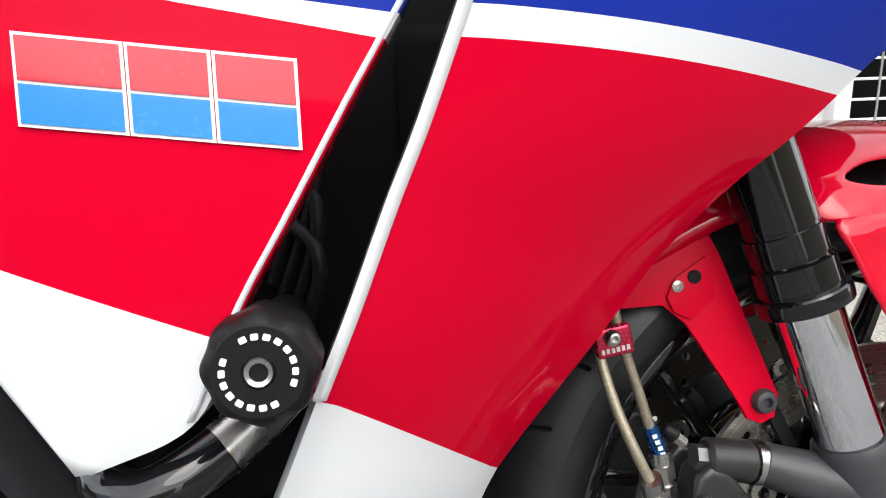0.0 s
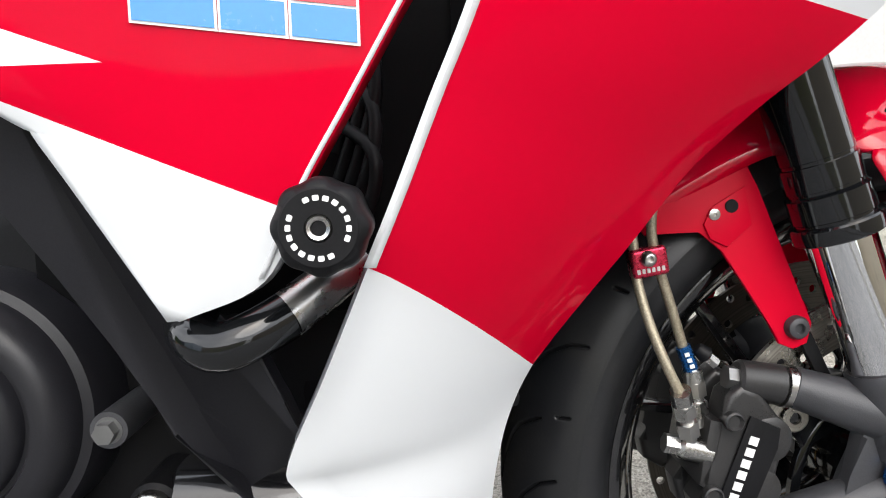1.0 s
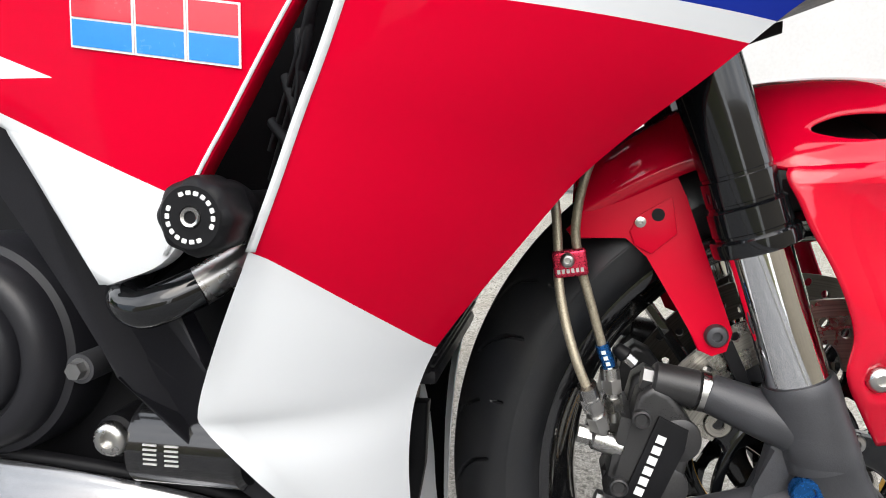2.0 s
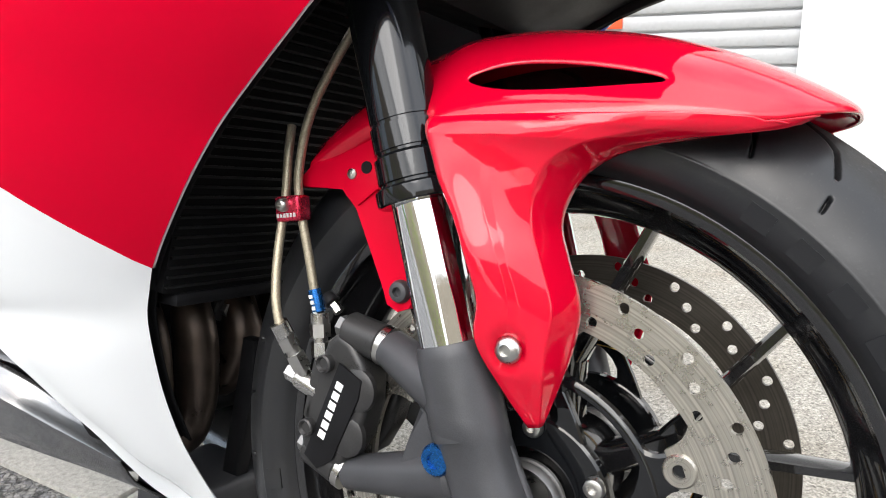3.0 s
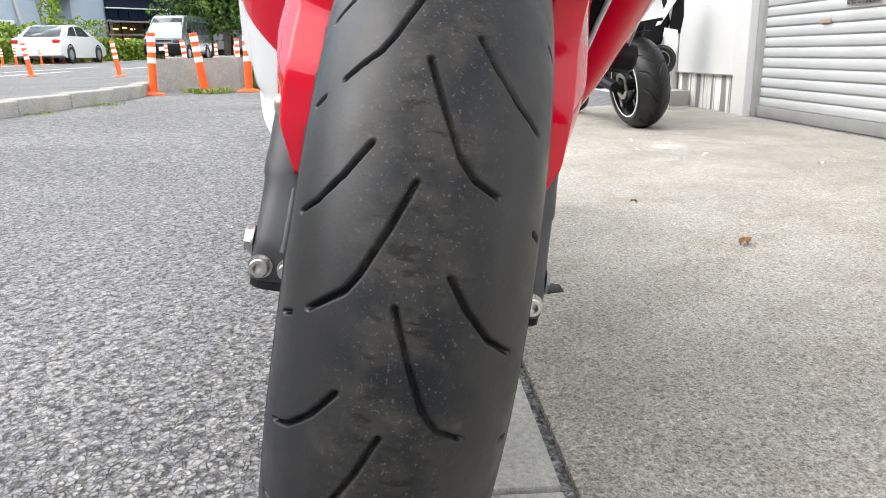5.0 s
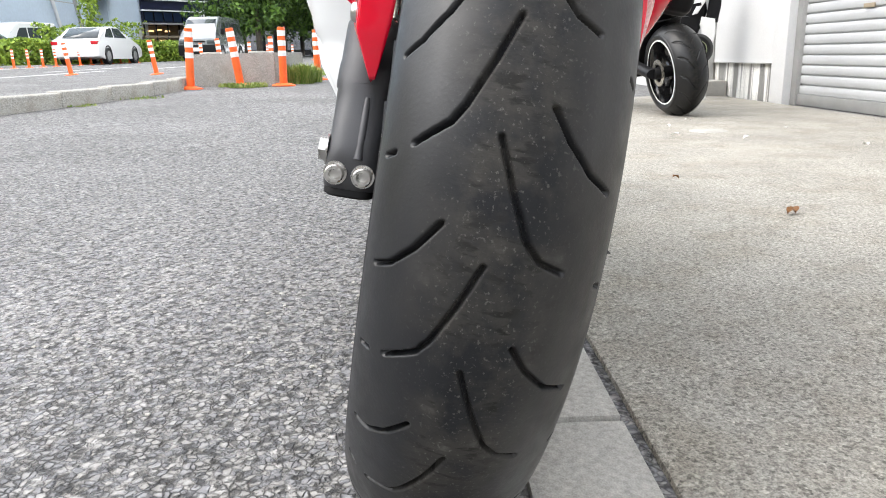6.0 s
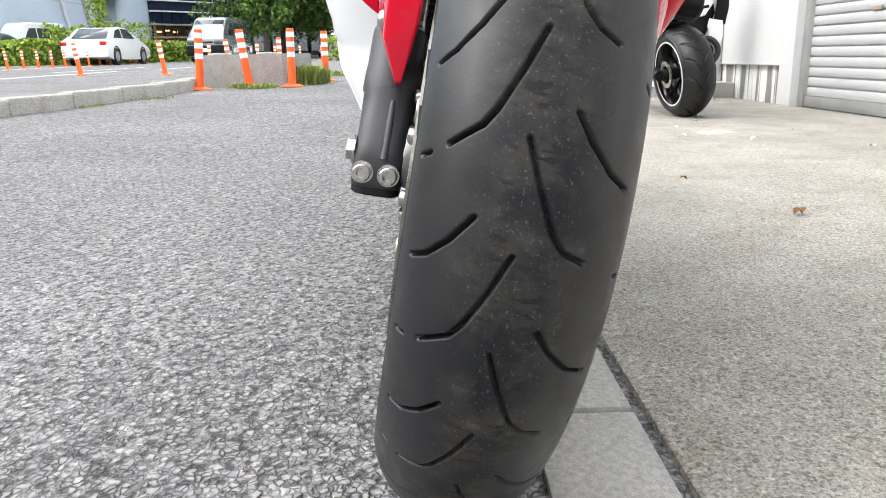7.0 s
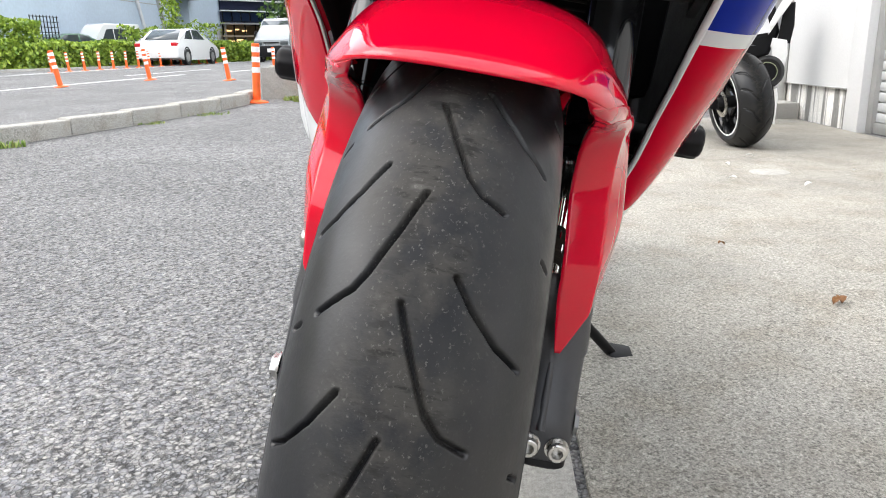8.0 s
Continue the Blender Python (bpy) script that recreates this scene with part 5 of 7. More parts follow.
for s in (-1, 1):
    arm = part("mudguard_arm", fender_arm(s), P_RED, fender, "red side arm with bolt", angle=60)
    solid(arm, 0.003, 0.0)
    b = lathe([(0.0, 0.0), (0.0, 0.0090), (-0.0025, 0.0090), (-0.0055, 0.0070), (-0.0065, 0.0038), (-0.0040, 0.0036), (-0.0040, 0.0)], 26)
    b = b if s < 0 else mirrored(b)
    part("bolt", b, STEEL, fender, "button-head steel bolt", m=Matrix.Translation((-0.001, s * 0.1120, 0.1140)))
    # rear stay behind the fork leg
    poly = [(-0.137, 0.262), (-0.176, 0.243), (-0.210, 0.206), (-0.205, 0.199), (-0.166, 0.202), (-0.150, 0.188), (-0.138, 0.166), (-0.120, 0.136), (-0.113, 0.121), (-0.103, 0.117), (-0.093, 0.121), (-0.089, 0.135), (-0.108, 0.187), (-0.124, 0.232)]
    lean = lambda x, z: -s * 0.11 * (z - 0.132)
    part("rear_stay", plate(poly, s * 0.083 - 0.002, s * 0.083 + 0.002, 0.0012, shear=lean), P_STAY, fender, "red rear stay of the mudguard")
    raised = [(-0.134, 0.232), (-0.158, 0.218), (-0.164, 0.206), (-0.160, 0.196), (-0.148, 0.190), (-0.130, 0.205)]
    part("raised_panel", plate(raised, s * 0.0865 - 0.001, s * 0.0865 + 0.001, 0.0008, shear=lean), P_STAY, fender)
    b = lathe([(0.0, 0.0), (0.0, 0.0042), (-0.0015, 0.004), (-0.002, 0.0014), (-0.001, 0.0012), (-0.001, 0.0)], 18)
    b = b if s < 0 else mirrored(b)
    part("rivet", b, STEEL, fender, "small steel rivet", m=Matrix.Translation((-0.1565, s * 0.0785, 0.2130)))
    b = lathe([(0.0, 0.0), (0.0, 0.0048), (-0.001, 0.0046), (-0.001, 0.0)], 18)
    b = b if s < 0 else mirrored(b)
    part("plug", b, BLACK_PLASTIC, fender, "black rubber plug", m=Matrix.Translation((-0.1440, s * 0.0780, 0.2185)))
    part("stay_bolt", BOLT_DARK, None, fender, "dark button-head bolt", m=Matrix.Translation((-0.101, s * 0.085, 0.1325)) @ Matrix.Rotation(0 if s < 0 else math.pi, 4, "Z"))

# fairing side panels
LE = [(0.060, -0.184, 0.425), (0.000, -0.181, 0.394), (-0.048, -0.178, 0.3705), (-0.0865, -0.1755, 0.3455), (-0.1185, -0.1755, 0.3185), (-0.139, -0.1730, 0.3015), (-0.167, -0.1680, 0.2800), (-0.203, -0.1640, 0.2480), (-0.222, -0.1630, 0.2260), (-0.241, -0.1610, 0.2020), (-0.261, -0.1565, 0.1770), (-0.282, -0.1510, 0.1500), (-0.297, -0.1460, 0.1290)]
LE2 = [(-0.297, -0.146, 0.129), (-0.306, -0.141, 0.110), (-0.3145, -0.1355, 0.084), (-0.3205, -0.1225, 0.045), (-0.3225, -0.1085, 0.006), (-0.322, -0.088, -0.040), (-0.318, -0.060, -0.090), (-0.302, -0.028, -0.148)]
RE = [(-0.230, -0.270, 0.560), (-0.262, -0.268, 0.490), (-0.300, -0.262, 0.410), (-0.336, -0.255, 0.318), (-0.353, -0.251, 0.279), (-0.370, -0.247, 0.238), (-0.386, -0.2425, 0.202)]
RE2 = [(-0.386, -0.2425, 0.202), (-0.409, -0.236, 0.150), (-0.432, -0.217, 0.100), (-0.430, -0.212, 0.084), (-0.409, -0.199, 0.053), (-0.396, -0.180, 0.027), (-0.383, -0.161, 0.001), (-0.371, -0.140, -0.025), (-0.358, -0.116, -0.058), (-0.345, -0.090, -0.090), (-0.306, -0.030, -0.150)]


LEL = [(0.030, -0.182, 0.4335), (-0.010, -0.175, 0.415), (-0.050, -0.170, 0.395), (-0.090, -0.168, 0.3575), (-0.123, -0.1650, 0.3195), (-0.162, -0.1650, 0.2850), (-0.182, -0.1645, 0.2670)] + LE[7:]


def far_bulge(u, z):
    """How far the panel on the wall's side swells outwards, fullest near its leading edge."""
    return (0.026 + 0.014 * min(1.0, max(0.0, (z - 0.27) / 0.07))) * math.sin(math.pi * u ** 0.5) ** 0.7


def eased(rows, turns=60):
    """The same sheet with its sideways swell evened out between fixed edges."""
    y = np.array([[p.y for p in r] for r in rows])
    for _ in range(turns):
        y[1:-1, 3:-2] = 0.5 * y[1:-1, 3:-2] + 0.25 * (y[:-2, 3:-2] + y[2:, 3:-2])
    return [[Vector((p.x, v, p.z)) for p, v in zip(r, q)] for r, q in zip(rows, y.tolist())]


def side_panel(s):
    rows = []
    for la, ra, n in ((LE if s < 0 else LEL, RE, 40), (LE2, RE2, 36)):
        for k, (f, r) in enumerate(zip(smooth_line(la, n), smooth_line(ra, n))):
            if rows and k == 0:
                continue
            if s > 0:
                r = Vector((r.x, r.y * (1 - 0.25 * min(1.0, max(0.0, (0.27 - r.z) / 0.17))), r.z))
            lip = 1.0 if s < 0 else 0.12
            row = [Vector((f.x - 0.010 * lip, (f.y + 0.004 * lip) * -s, f.z + 0.002 * lip)), Vector((f.x - 0.003 * lip, (f.y + 0.0015 * lip) * -s, f.z))]
            wide = min(1.0, (r - f).length / 0.1)
            for j in range(15):
                u = (j / 14) ** (1.0 if s < 0 else 1.8)
                p = f.lerp(r, u)
                bulge = wide * (0.013 * math.sin(math.pi * u) ** 0.9 if s < 0 else far_bulge(u, p.z) * min(1.0, max(0.2, (r.z + 0.02) / 0.15)))
                row.append(Vector((p.x, (p.y - bulge) * -s, p.z)))
            row.append(Vector((r.x - 0.001, (r.y + 0.010) * -s, r.z)))
            rows.append(row)
    return grid(eased(rows))


def edge_line(s, la, off, w, lift):
    """A pinstripe along a panel's edge."""
    rows = []
    for p in smooth_line(la, 50):
        rows.append(([Vector((p.x - 0.0026, (p.y + 0.008) * -s, p.z)), Vector((p.x - 0.0022, (p.y - lift + 0.001) * -s, p.z))] if off > 0 else []) + [Vector((p.x + off, (p.y - lift) * -s, p.z)), Vector((p.x + off + w, (p.y - lift + (0.35 * abs(w))) * -s, p.z))])
    return grid(rows)


def inner_line():
    """The white line on the forward face of the near panel's leading edge."""
    rows = []
    for f in smooth_line(LE, 60):
        rows.append([Vector((f.x - 0.0006, f.y + 0.0022, f.z - 0.0006)), Vector((f.x - 0.0010, f.y + 0.0042, f.z - 0.0004)), Vector((f.x - 0.0050, f.y + 0.0050, f.z))])
    return grid(rows)


def lead_line():
    """The white line that wraps the leading edge of the far panel."""
    rows = []
    for f, r in zip(smooth_line(LEL, 50), smooth_line(RE, 50)):
        row = [Vector((f.x - 0.0030, -f.y - 0.0034, f.z)), Vector((f.x + 0.0006, -f.y - 0.0012, f.z))]
        u = (1 / 14) ** 1.8
        p = f.lerp(r, u)
        a, b = Vector((f.x, -f.y, f.z)), Vector((p.x, -p.y + far_bulge(u, p.z), p.z))
        row += [a.lerp(b, v) + Vector((0.0013, 0.0, -0.0003)) for v in (0.03, 0.09, 0.15)]
        rows.append(row)
    return grid(rows)


for s in (-1, 1):
    pan = part("side_fairing", side_panel(s), P_SIDE, bike, "glossy red side fairing with white and blue bands", angle=75, m=Matrix.Translation((0, 0.013, -0.010)) if s > 0 else None)
    solid(pan, 0.003 if s < 0 else 0.0012, 0.0)
    pin = part("pinstripe", edge_line(s, RE[2:], 0.0002, 0.0030, 0.0020), WHITE_PAINT, pan, "white pinstripe along the edge")
    solid(pin, 0.001, 0.0)
    pin = part("pinstripe", lead_line() if s > 0 else inner_line(), WHITE_PAINT, pan, "white line on the leading edge")
    solid(pin, 0.001, 0.0)

# middle panel behind the air gap, with the emblem
MF = [(-0.300, -0.250, 0.430), (-0.345, -0.250, 0.355), (-0.366, -0.250, 0.321), (-0.392, -0.249, 0.277), (-0.413, -0.248, 0.242), (-0.434, -0.245, 0.199), (-0.476, -0.240, 0.180)]
MB = [(-0.640, -0.235, 0.430), (-0.640, -0.235, 0.400), (-0.640, -0.234, 0.360), (-0.610, -0.236, 0.310), (-0.546, -0.238, 0.274), (-0.532, -0.239, 0.260), (-0.481, -0.2395, 0.1795)]


def mid_panel(s):
    rows = []
    for f, r in zip(smooth_line(MF, 44), smooth_line(MB, 44)):
        wide = min(1.0, (r - f).length / 0.1)
        row = [Vector((f.x + 0.001, (f.y + 0.010) * -s, f.z))]
        for j in range(15):
            u = j / 14
            p = f.lerp(r, u)
            row.append(Vector((p.x, (p.y - 0.004 * math.sin(math.pi * u) * wide) * -s, p.z)))
        rows.append(row)
    return grid(rows)


for s in (-1, 1):
    pan = part("middle_fairing", mid_panel(s), P_MID, bike, "glossy red middle fairing with white band and emblem", angle=75)
    solid(pan, 0.003, 0.0)
    rows = [[Vector((p.x + 0.0002, (p.y - 0.0022) * -s, p.z)), Vector((p.x - 0.0024, (p.y - 0.0028) * -s, p.z))] for p in smooth_line(MF[:6], 40)]
    pin = part("pinstripe", grid(rows), WHITE_PAINT, pan, "thin white edge line")
    solid(pin, 0.001, 0.0)
    # emblem: three plain slanted blocks, red above and blue below, outlined in white
    def blk(x0, x1, z0, z1, y, m, nm, r=0.004):
        drop = lambda x: -0.128 * (x + 0.483)
        pts = [(x0, z0 + drop(x0)), (x1, z0 + drop(x1)), (x1, z1 + drop(x1)), (x0, z1 + drop(x0))]
        o = part(nm, plate(pts, y * -s - 0.0002, y * -s + 0.0002, shear=lambda x, z: -s * 0.0205 * (-0.388 - x)), m, pan)
        return o
    Y0 = -0.2520
    for x0, x1 in ((-0.4850, -0.4490), (-0.4460, -0.4180), (-0.4150, -0.3865)):
        blk(x0 - 0.0013, x1 + 0.0013, 0.3140, 0.3482, Y0, LABEL_W, "emblem_outline")
        blk(x0, x1, 0.3308, 0.3469, Y0 - 0.0005, DECAL_RED, "emblem_block")
        blk(x0, x1, 0.3153, 0.3296, Y0 - 0.0005, DECAL_BLUE, "emblem_block")

# frame sliders
def scallop(r, y0, y1, n=8, amp=0.0007, seg=96):
    bm = bmesh.new()
    prof = [(y0, 0.0), (y0, r * 0.80), (y0 + (y1 - y0) * 0.08, r * 0.94), (y0 + (y1 - y0) * 0.22, r), (y0 + (y1 - y0) * 0.9, r), (y1, r * 0.93), (y1, 0.0)]
    rings = []
    for y, rr in prof:
        ring = []
        for i in range(seg):
            a = 2 * math.pi * i / seg
            q = rr + (amp * math.cos(n * a) if rr > r * 0.85 else 0)
            ring.append(bm.verts.new((q * math.cos(a), y, q * math.sin(a))))
        rings.append(ring)
    for a, b in zip(rings, rings[1:]):
        for i in range(seg):
            j = (i + 1) % seg
            bm.faces.new((a[i], a[j], b[j], b[i]))
    bmesh.ops.remove_doubles(bm, verts=bm.verts, dist=1e-6)
    return bm


for s in (-1, 1):
    px, pz = (-0.404, 0.223) if s < 0 else (-0.385, 0.212)
    fl = (lambda b: b) if s < 0 else mirrored
    sl = part("frame_slider", fl(scallop(0.0212, -0.275, -0.243)), BLACK_PLASTIC, bike, "round black plastic crash slider with white lettering bars", m=Matrix.Translation((px, 0, pz)))
    part("collar", fl(lathe([(-0.243, 0.0), (-0.243, 0.019), (-0.234, 0.0195), (-0.225, 0.017), (-0.215, 0.012), (-0.16, 0.012)], 40)), BLACK_PLASTIC, sl)
    part("face", fl(lathe([(-0.2752, 0.0), (-0.2752, 0.0058), (-0.2758, 0.0062), (-0.2758, 0.0165), (-0.2752, 0.0172)], 48)), BLACK_PLASTIC, sl)
    part("bolt", fl(lathe([(-0.2745, 0.0), (-0.2745, 0.0032), (-0.2762, 0.0034), (-0.2768, 0.0050), (-0.2752, 0.0058)], 28)), STEEL, sl, "sunken hexagon bolt")
    for k in range(16):
        a = radians((112 if k < 8 else -68) - (k % 8) * 19)
        b = bmesh.new()
        box(b, -0.0012, 0.0012, -0.2762, -0.2757, -0.0014, 0.0014, 0.0004, 1)
        bmesh.ops.rotate(b, verts=b.verts, cent=(0, 0, 0), matrix=Matrix.Rotation(-a, 3, "Y"))
        for v in b.verts:
            v.co += Vector((0.0128 * math.cos(a), 0, 0.0128 * math.sin(a)))
        part("lettering_bar", fl(b), LABEL_W, sl, "plain white bar")

# crash pipe, engine, frame cover, belly
for s in (-1, 1):
    fl = (lambda b: b) if s < 0 else mirrored
    cp = part("coolant_pipe", fl(tube([(-0.462, -0.170, 0.205), (-0.476, -0.192, 0.188), (-0.480, -0.212, 0.174), (-0.473, -0.225, 0.167), (-0.460, -0.230, 0.164), (-0.445, -0.228, 0.169), (-0.430, -0.219, 0.1765)], 0.0126, 34, 24)), BLACK_ANOD, bike, "black bent pipe with bare steel end")
    part("steel_end", fl(tube([(-0.4302, -0.2192, 0.1764), (-0.412, -0.205, 0.189), (-0.398, -0.186, 0.199)], 0.0122, 14, 24)), STEEL, cp, "brushed bare steel end")
    poly = [(-0.640, 0.340), (-0.560, 0.284), (-0.545, 0.272), (-0.532, 0.258), (-0.479, 0.177), (-0.4458, 0.156), (-0.434, 0.130), (-0.422, 0.086), (-0.399, 0.052), (-0.386, 0.027), (-0.373, 0.0), (-0.363, -0.026),
            (-0.392, -0.036), (-0.411, -0.012), (-0.434, 0.015), (-0.452, 0.043), (-0.467, 0.078), (-0.492, 0.113), (-0.503, 0.137), (-0.520, 0.164), (-0.545, 0.200), (-0.565, 0.234), (-0.640, 0.285)]
    part("frame_cover", plate(poly, min(-0.214 * -s, -0.194 * -s), max(-0.214 * -s, -0.194 * -s), 0.004, 3, shear=lambda x, z: -s * max(0, 0.115 - z) * 0.62), SATIN, bike, "matt black plastic frame cover")
engine = part("engine", box(bmesh.new(), -0.68, -0.385, -0.128, 0.128, -0.055, 0.25, 0.03, 3), BLACK_PLASTIC, bike, "black engine block")
for s in (-1, 1):
    fl = (lambda b: b) if s < 0 else mirrored
    part("clutch_cover", fl(lathe([(-0.120, 0.084), (-0.160, 0.083), (-0.168, 0.080), (-0.170, 0.0745), (-0.176, 0.0735), (-0.186, 0.068), (-0.190, 0.062), (-0.1895, 0.0545), (-0.186, 0.053), (-0.186, 0.0505), (-0.193, 0.0495), (-0.197, 0.046), (-0.1985, 0.040), (-0.1985, 0.0)], 72, centre=(-0.632, 0, 0.115))), SATIN, engine, "round black clutch cover")
    part("bolt", link_bm("cover_bolt", fl(hex_head(0.0062, 0.010)), GUNMETAL, angle=20), None, engine, m=Matrix.Translation((-0.537, s * 0.183, 0.110)))
    part("bolt_boss", fl(rod((-0.537, -0.12, 0.110), (-0.537, -0.185, 0.110), 0.0105, seg=20)), CAST_GREY, engine)
    part("oil_filter", fl(rod((-0.512, -0.152, 0.050), (-0.425, -0.152, 0.050), 0.030, seg=32, bevel=0.004)), BLACK_GLOSS, engine, "black oil filter with a small white label")
    part("drain_plug", link_bm("drain_plug", fl(cap_bolt(0.0125, 0.008)), STEEL), None, engine, "round socket plug", m=Matrix.Translation((-0.519, s * 0.178, 0.06)))
    part("plug_boss", fl(rod((-0.519, -0.12, 0.06), (-0.519, -0.1775, 0.06), 0.0150, seg=24, bevel=0.003)), BLACK_PLASTIC, engine)
for r in range(2):
    for k in range(5):
        x0 = -0.494 + 0.016 * r
        part("label_bar", box(bmesh.new(), x0, x0 + 0.010, -0.1826, -0.1812, 0.044 + 0.0034 * k, 0.0452 + 0.0034 * k), GREY_PRINT, engine, "small white label bar")

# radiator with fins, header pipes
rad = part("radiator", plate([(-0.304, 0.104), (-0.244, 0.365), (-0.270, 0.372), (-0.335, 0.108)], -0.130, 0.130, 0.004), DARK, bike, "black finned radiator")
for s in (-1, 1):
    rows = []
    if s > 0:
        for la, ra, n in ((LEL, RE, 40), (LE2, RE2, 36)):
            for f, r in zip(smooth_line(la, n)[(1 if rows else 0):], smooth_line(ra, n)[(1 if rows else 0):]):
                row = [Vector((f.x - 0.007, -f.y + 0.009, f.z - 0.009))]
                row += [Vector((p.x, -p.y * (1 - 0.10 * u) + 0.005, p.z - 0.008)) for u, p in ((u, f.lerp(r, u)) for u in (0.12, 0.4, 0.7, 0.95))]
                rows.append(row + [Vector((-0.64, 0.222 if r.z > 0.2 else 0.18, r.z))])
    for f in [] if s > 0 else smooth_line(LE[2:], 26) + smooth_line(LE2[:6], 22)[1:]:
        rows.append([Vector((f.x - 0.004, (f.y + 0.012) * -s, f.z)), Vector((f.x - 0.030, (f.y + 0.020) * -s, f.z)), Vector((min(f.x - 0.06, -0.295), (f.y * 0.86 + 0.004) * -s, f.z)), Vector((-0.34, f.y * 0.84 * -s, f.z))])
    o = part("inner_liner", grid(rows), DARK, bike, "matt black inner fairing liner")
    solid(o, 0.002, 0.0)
for k in range(31):
    u = k / 30
    x, z = -0.3035 + 0.0595 * u, 0.110 + 0.250 * u
    part("fin", box(bmesh.new(), x - 0.004, x + 0.0035, -0.128, 0.128, z - 0.0011, z + 0.0011), FIN, rad, smooth=False)
part("bottom_frame", box(bmesh.new(), -0.335, -0.300, -0.118, 0.118, 0.092, 0.104, 0.005), BLACK_PLASTIC, rad)
for i, y in enumerate((-0.090, -0.034, 0.026, 0.082)):
    drop = 0.0 if i in (0, 1) else 0.050
    part("header_pipe", tube([(-0.430, y * 0.95, 0.090), (-0.398, y, 0.082), (-0.377, y, 0.050), (-0.371, y * 0.98, 0.010 + drop * 0.4), (-0.376, y * 0.92, -0.030 + drop * 0.9), (-0.398, y * 0.8, -0.066 + drop), (-0.460, y * 0.6, -0.090 + drop)], 0.0215, 44, 24), TITAN, bike, "heat-stained brown steel exhaust header")
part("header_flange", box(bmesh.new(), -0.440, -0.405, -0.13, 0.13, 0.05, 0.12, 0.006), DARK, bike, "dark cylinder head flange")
boss = part("flange_boss", rod((-0.405, 0.008, 0.064), (-0.380, 0.009, 0.062), 0.0145, 0.0135, 24, bevel=0.002), CAST_GREY, bike, "grey cast boss between the exhaust headers")
part("flange_bolt", rod((-0.381, 0.009, 0.062), (-0.374, 0.009, 0.0615), 0.0075, seg=6), GUNMETAL, boss, "hexagon bolt head")
part("inner_cowl", plate([(0.075, 0.430), (-0.020, 0.395), (-0.110, 0.345), (-0.190, 0.362), (-0.230, 0.40), (-0.26, 0.62), (0.05, 0.62)], -0.166, 0.166, 0.01), BLACK_PLASTIC, bike, "black underside of the upper cowl")
part("duct_edge", plate([(-0.118, 0.335), (-0.05, 0.374), (0.0, 0.39), (0.0, 0.402), (-0.06, 0.386), (-0.124, 0.346)], 0.164, 0.172, 0.002), BLACK_PLASTIC, bike, "black inner duct edge")
# solid block, the shade among frame and hoses is in its colour
part("frame_spar", box(bmesh.new(), -0.60, -0.29, -0.140, 0.140, 0.16, 0.42, 0.02), DARK, bike, "near-black block for the shaded frame and hoses inside the fairing")
# added box that closes the view through the fairing with black
part("gap_filler", box(bmesh.new(), -0.56, -0.40, 0.138, 0.205, 0.25, 0.42, 0.02), DARK, bike, "near-black filler box closing the gap inside the fairing")
for i in range(5):
    part("loom", tube([(-0.37 - 0.01 * i, -0.150, 0.40 - 0.03 * i), (-0.385, -0.158 - 0.004 * i, 0.33 - 0.02 * i), (-0.41, -0.150, 0.26 - 0.02 * i)], 0.004, 16, 10), BLACK_PLASTIC, bike, "black cable loom")

UP = [(-0.700, -0.172, 0.040), (-0.560, -0.170, 0.030), (-0.470, -0.154, 0.012), (-0.425, -0.132, -0.014), (-0.385, -0.100, -0.050)]
CR = [(-0.700, -0.190, 0.014), (-0.560, -0.186, 0.006), (-0.470, -0.171, -0.008), (-0.425, -0.146, -0.032), (-0.382, -0.108, -0.066)]
LO = [(-0.700, -0.152, -0.060), (-0.560, -0.150, -0.062), (-0.470, -0.136, -0.068), (-0.425, -0.116, -0.078), (-0.385, -0.090, -0.092)]
for s in (-1, 1):
    rows = []
    for p, c, q in zip(smooth_line(UP, 30), smooth_line(CR, 30), smooth_line(LO, 30)):
        row = [p.lerp(c, u) - Vector((0, 0.004 * (u - u * u) * -4, 0)) for u in (0.0, 0.3, 0.6, 0.85, 0.96)] + [c.lerp(q, u) for u in (0.0, 0.03, 0.3, 0.65, 1.0)] + [Vector((q.x, q.y * 0.85, q.z - 0.012)), Vector((q.x, q.y * 0.4, q.z - 0.045))]
        rows.append([Vector((v.x, v.y * -s, v.z)) for v in row])
    bel = part("belly_pan", grid(rows), SILVER, bike, "dark silver belly pan under the fairing", angle=70)
    solid(bel, 0.003, 0.0)
    # black strip drawn for the shadow gap between fairing and pan
    rows = [[Vector((p.x + 0.001, (p.y + 0.010) * -s, p.z + 0.006)), Vector((p.x, (p.y + 0.004) * -s, p.z - 0.001))] for p in smooth_line(UP, 30)]
    gap = part("shadow_gap_strip", grid(rows), BLACK_PLASTIC, bel, "black strip standing in for the shadow gap above the pan")
    solid(gap, 0.002, 0.0)
    for k in range(3):
        part("lettering_block", plate([(-0.600 + 0.032 * k, -0.012), (-0.575 + 0.032 * k, -0.014), (-0.572 + 0.032 * k, -0.044), (-0.597 + 0.032 * k, -0.042)], min(-0.1895 * -s, -0.1855 * -s), max(-0.1895 * -s, -0.1855 * -s), shear=lambda x, z: -s * ((0.006 - z) * 0.53 + max(0, x + 0.56) * 0.17)), GREY_PRINT, bel, "plain pale block")

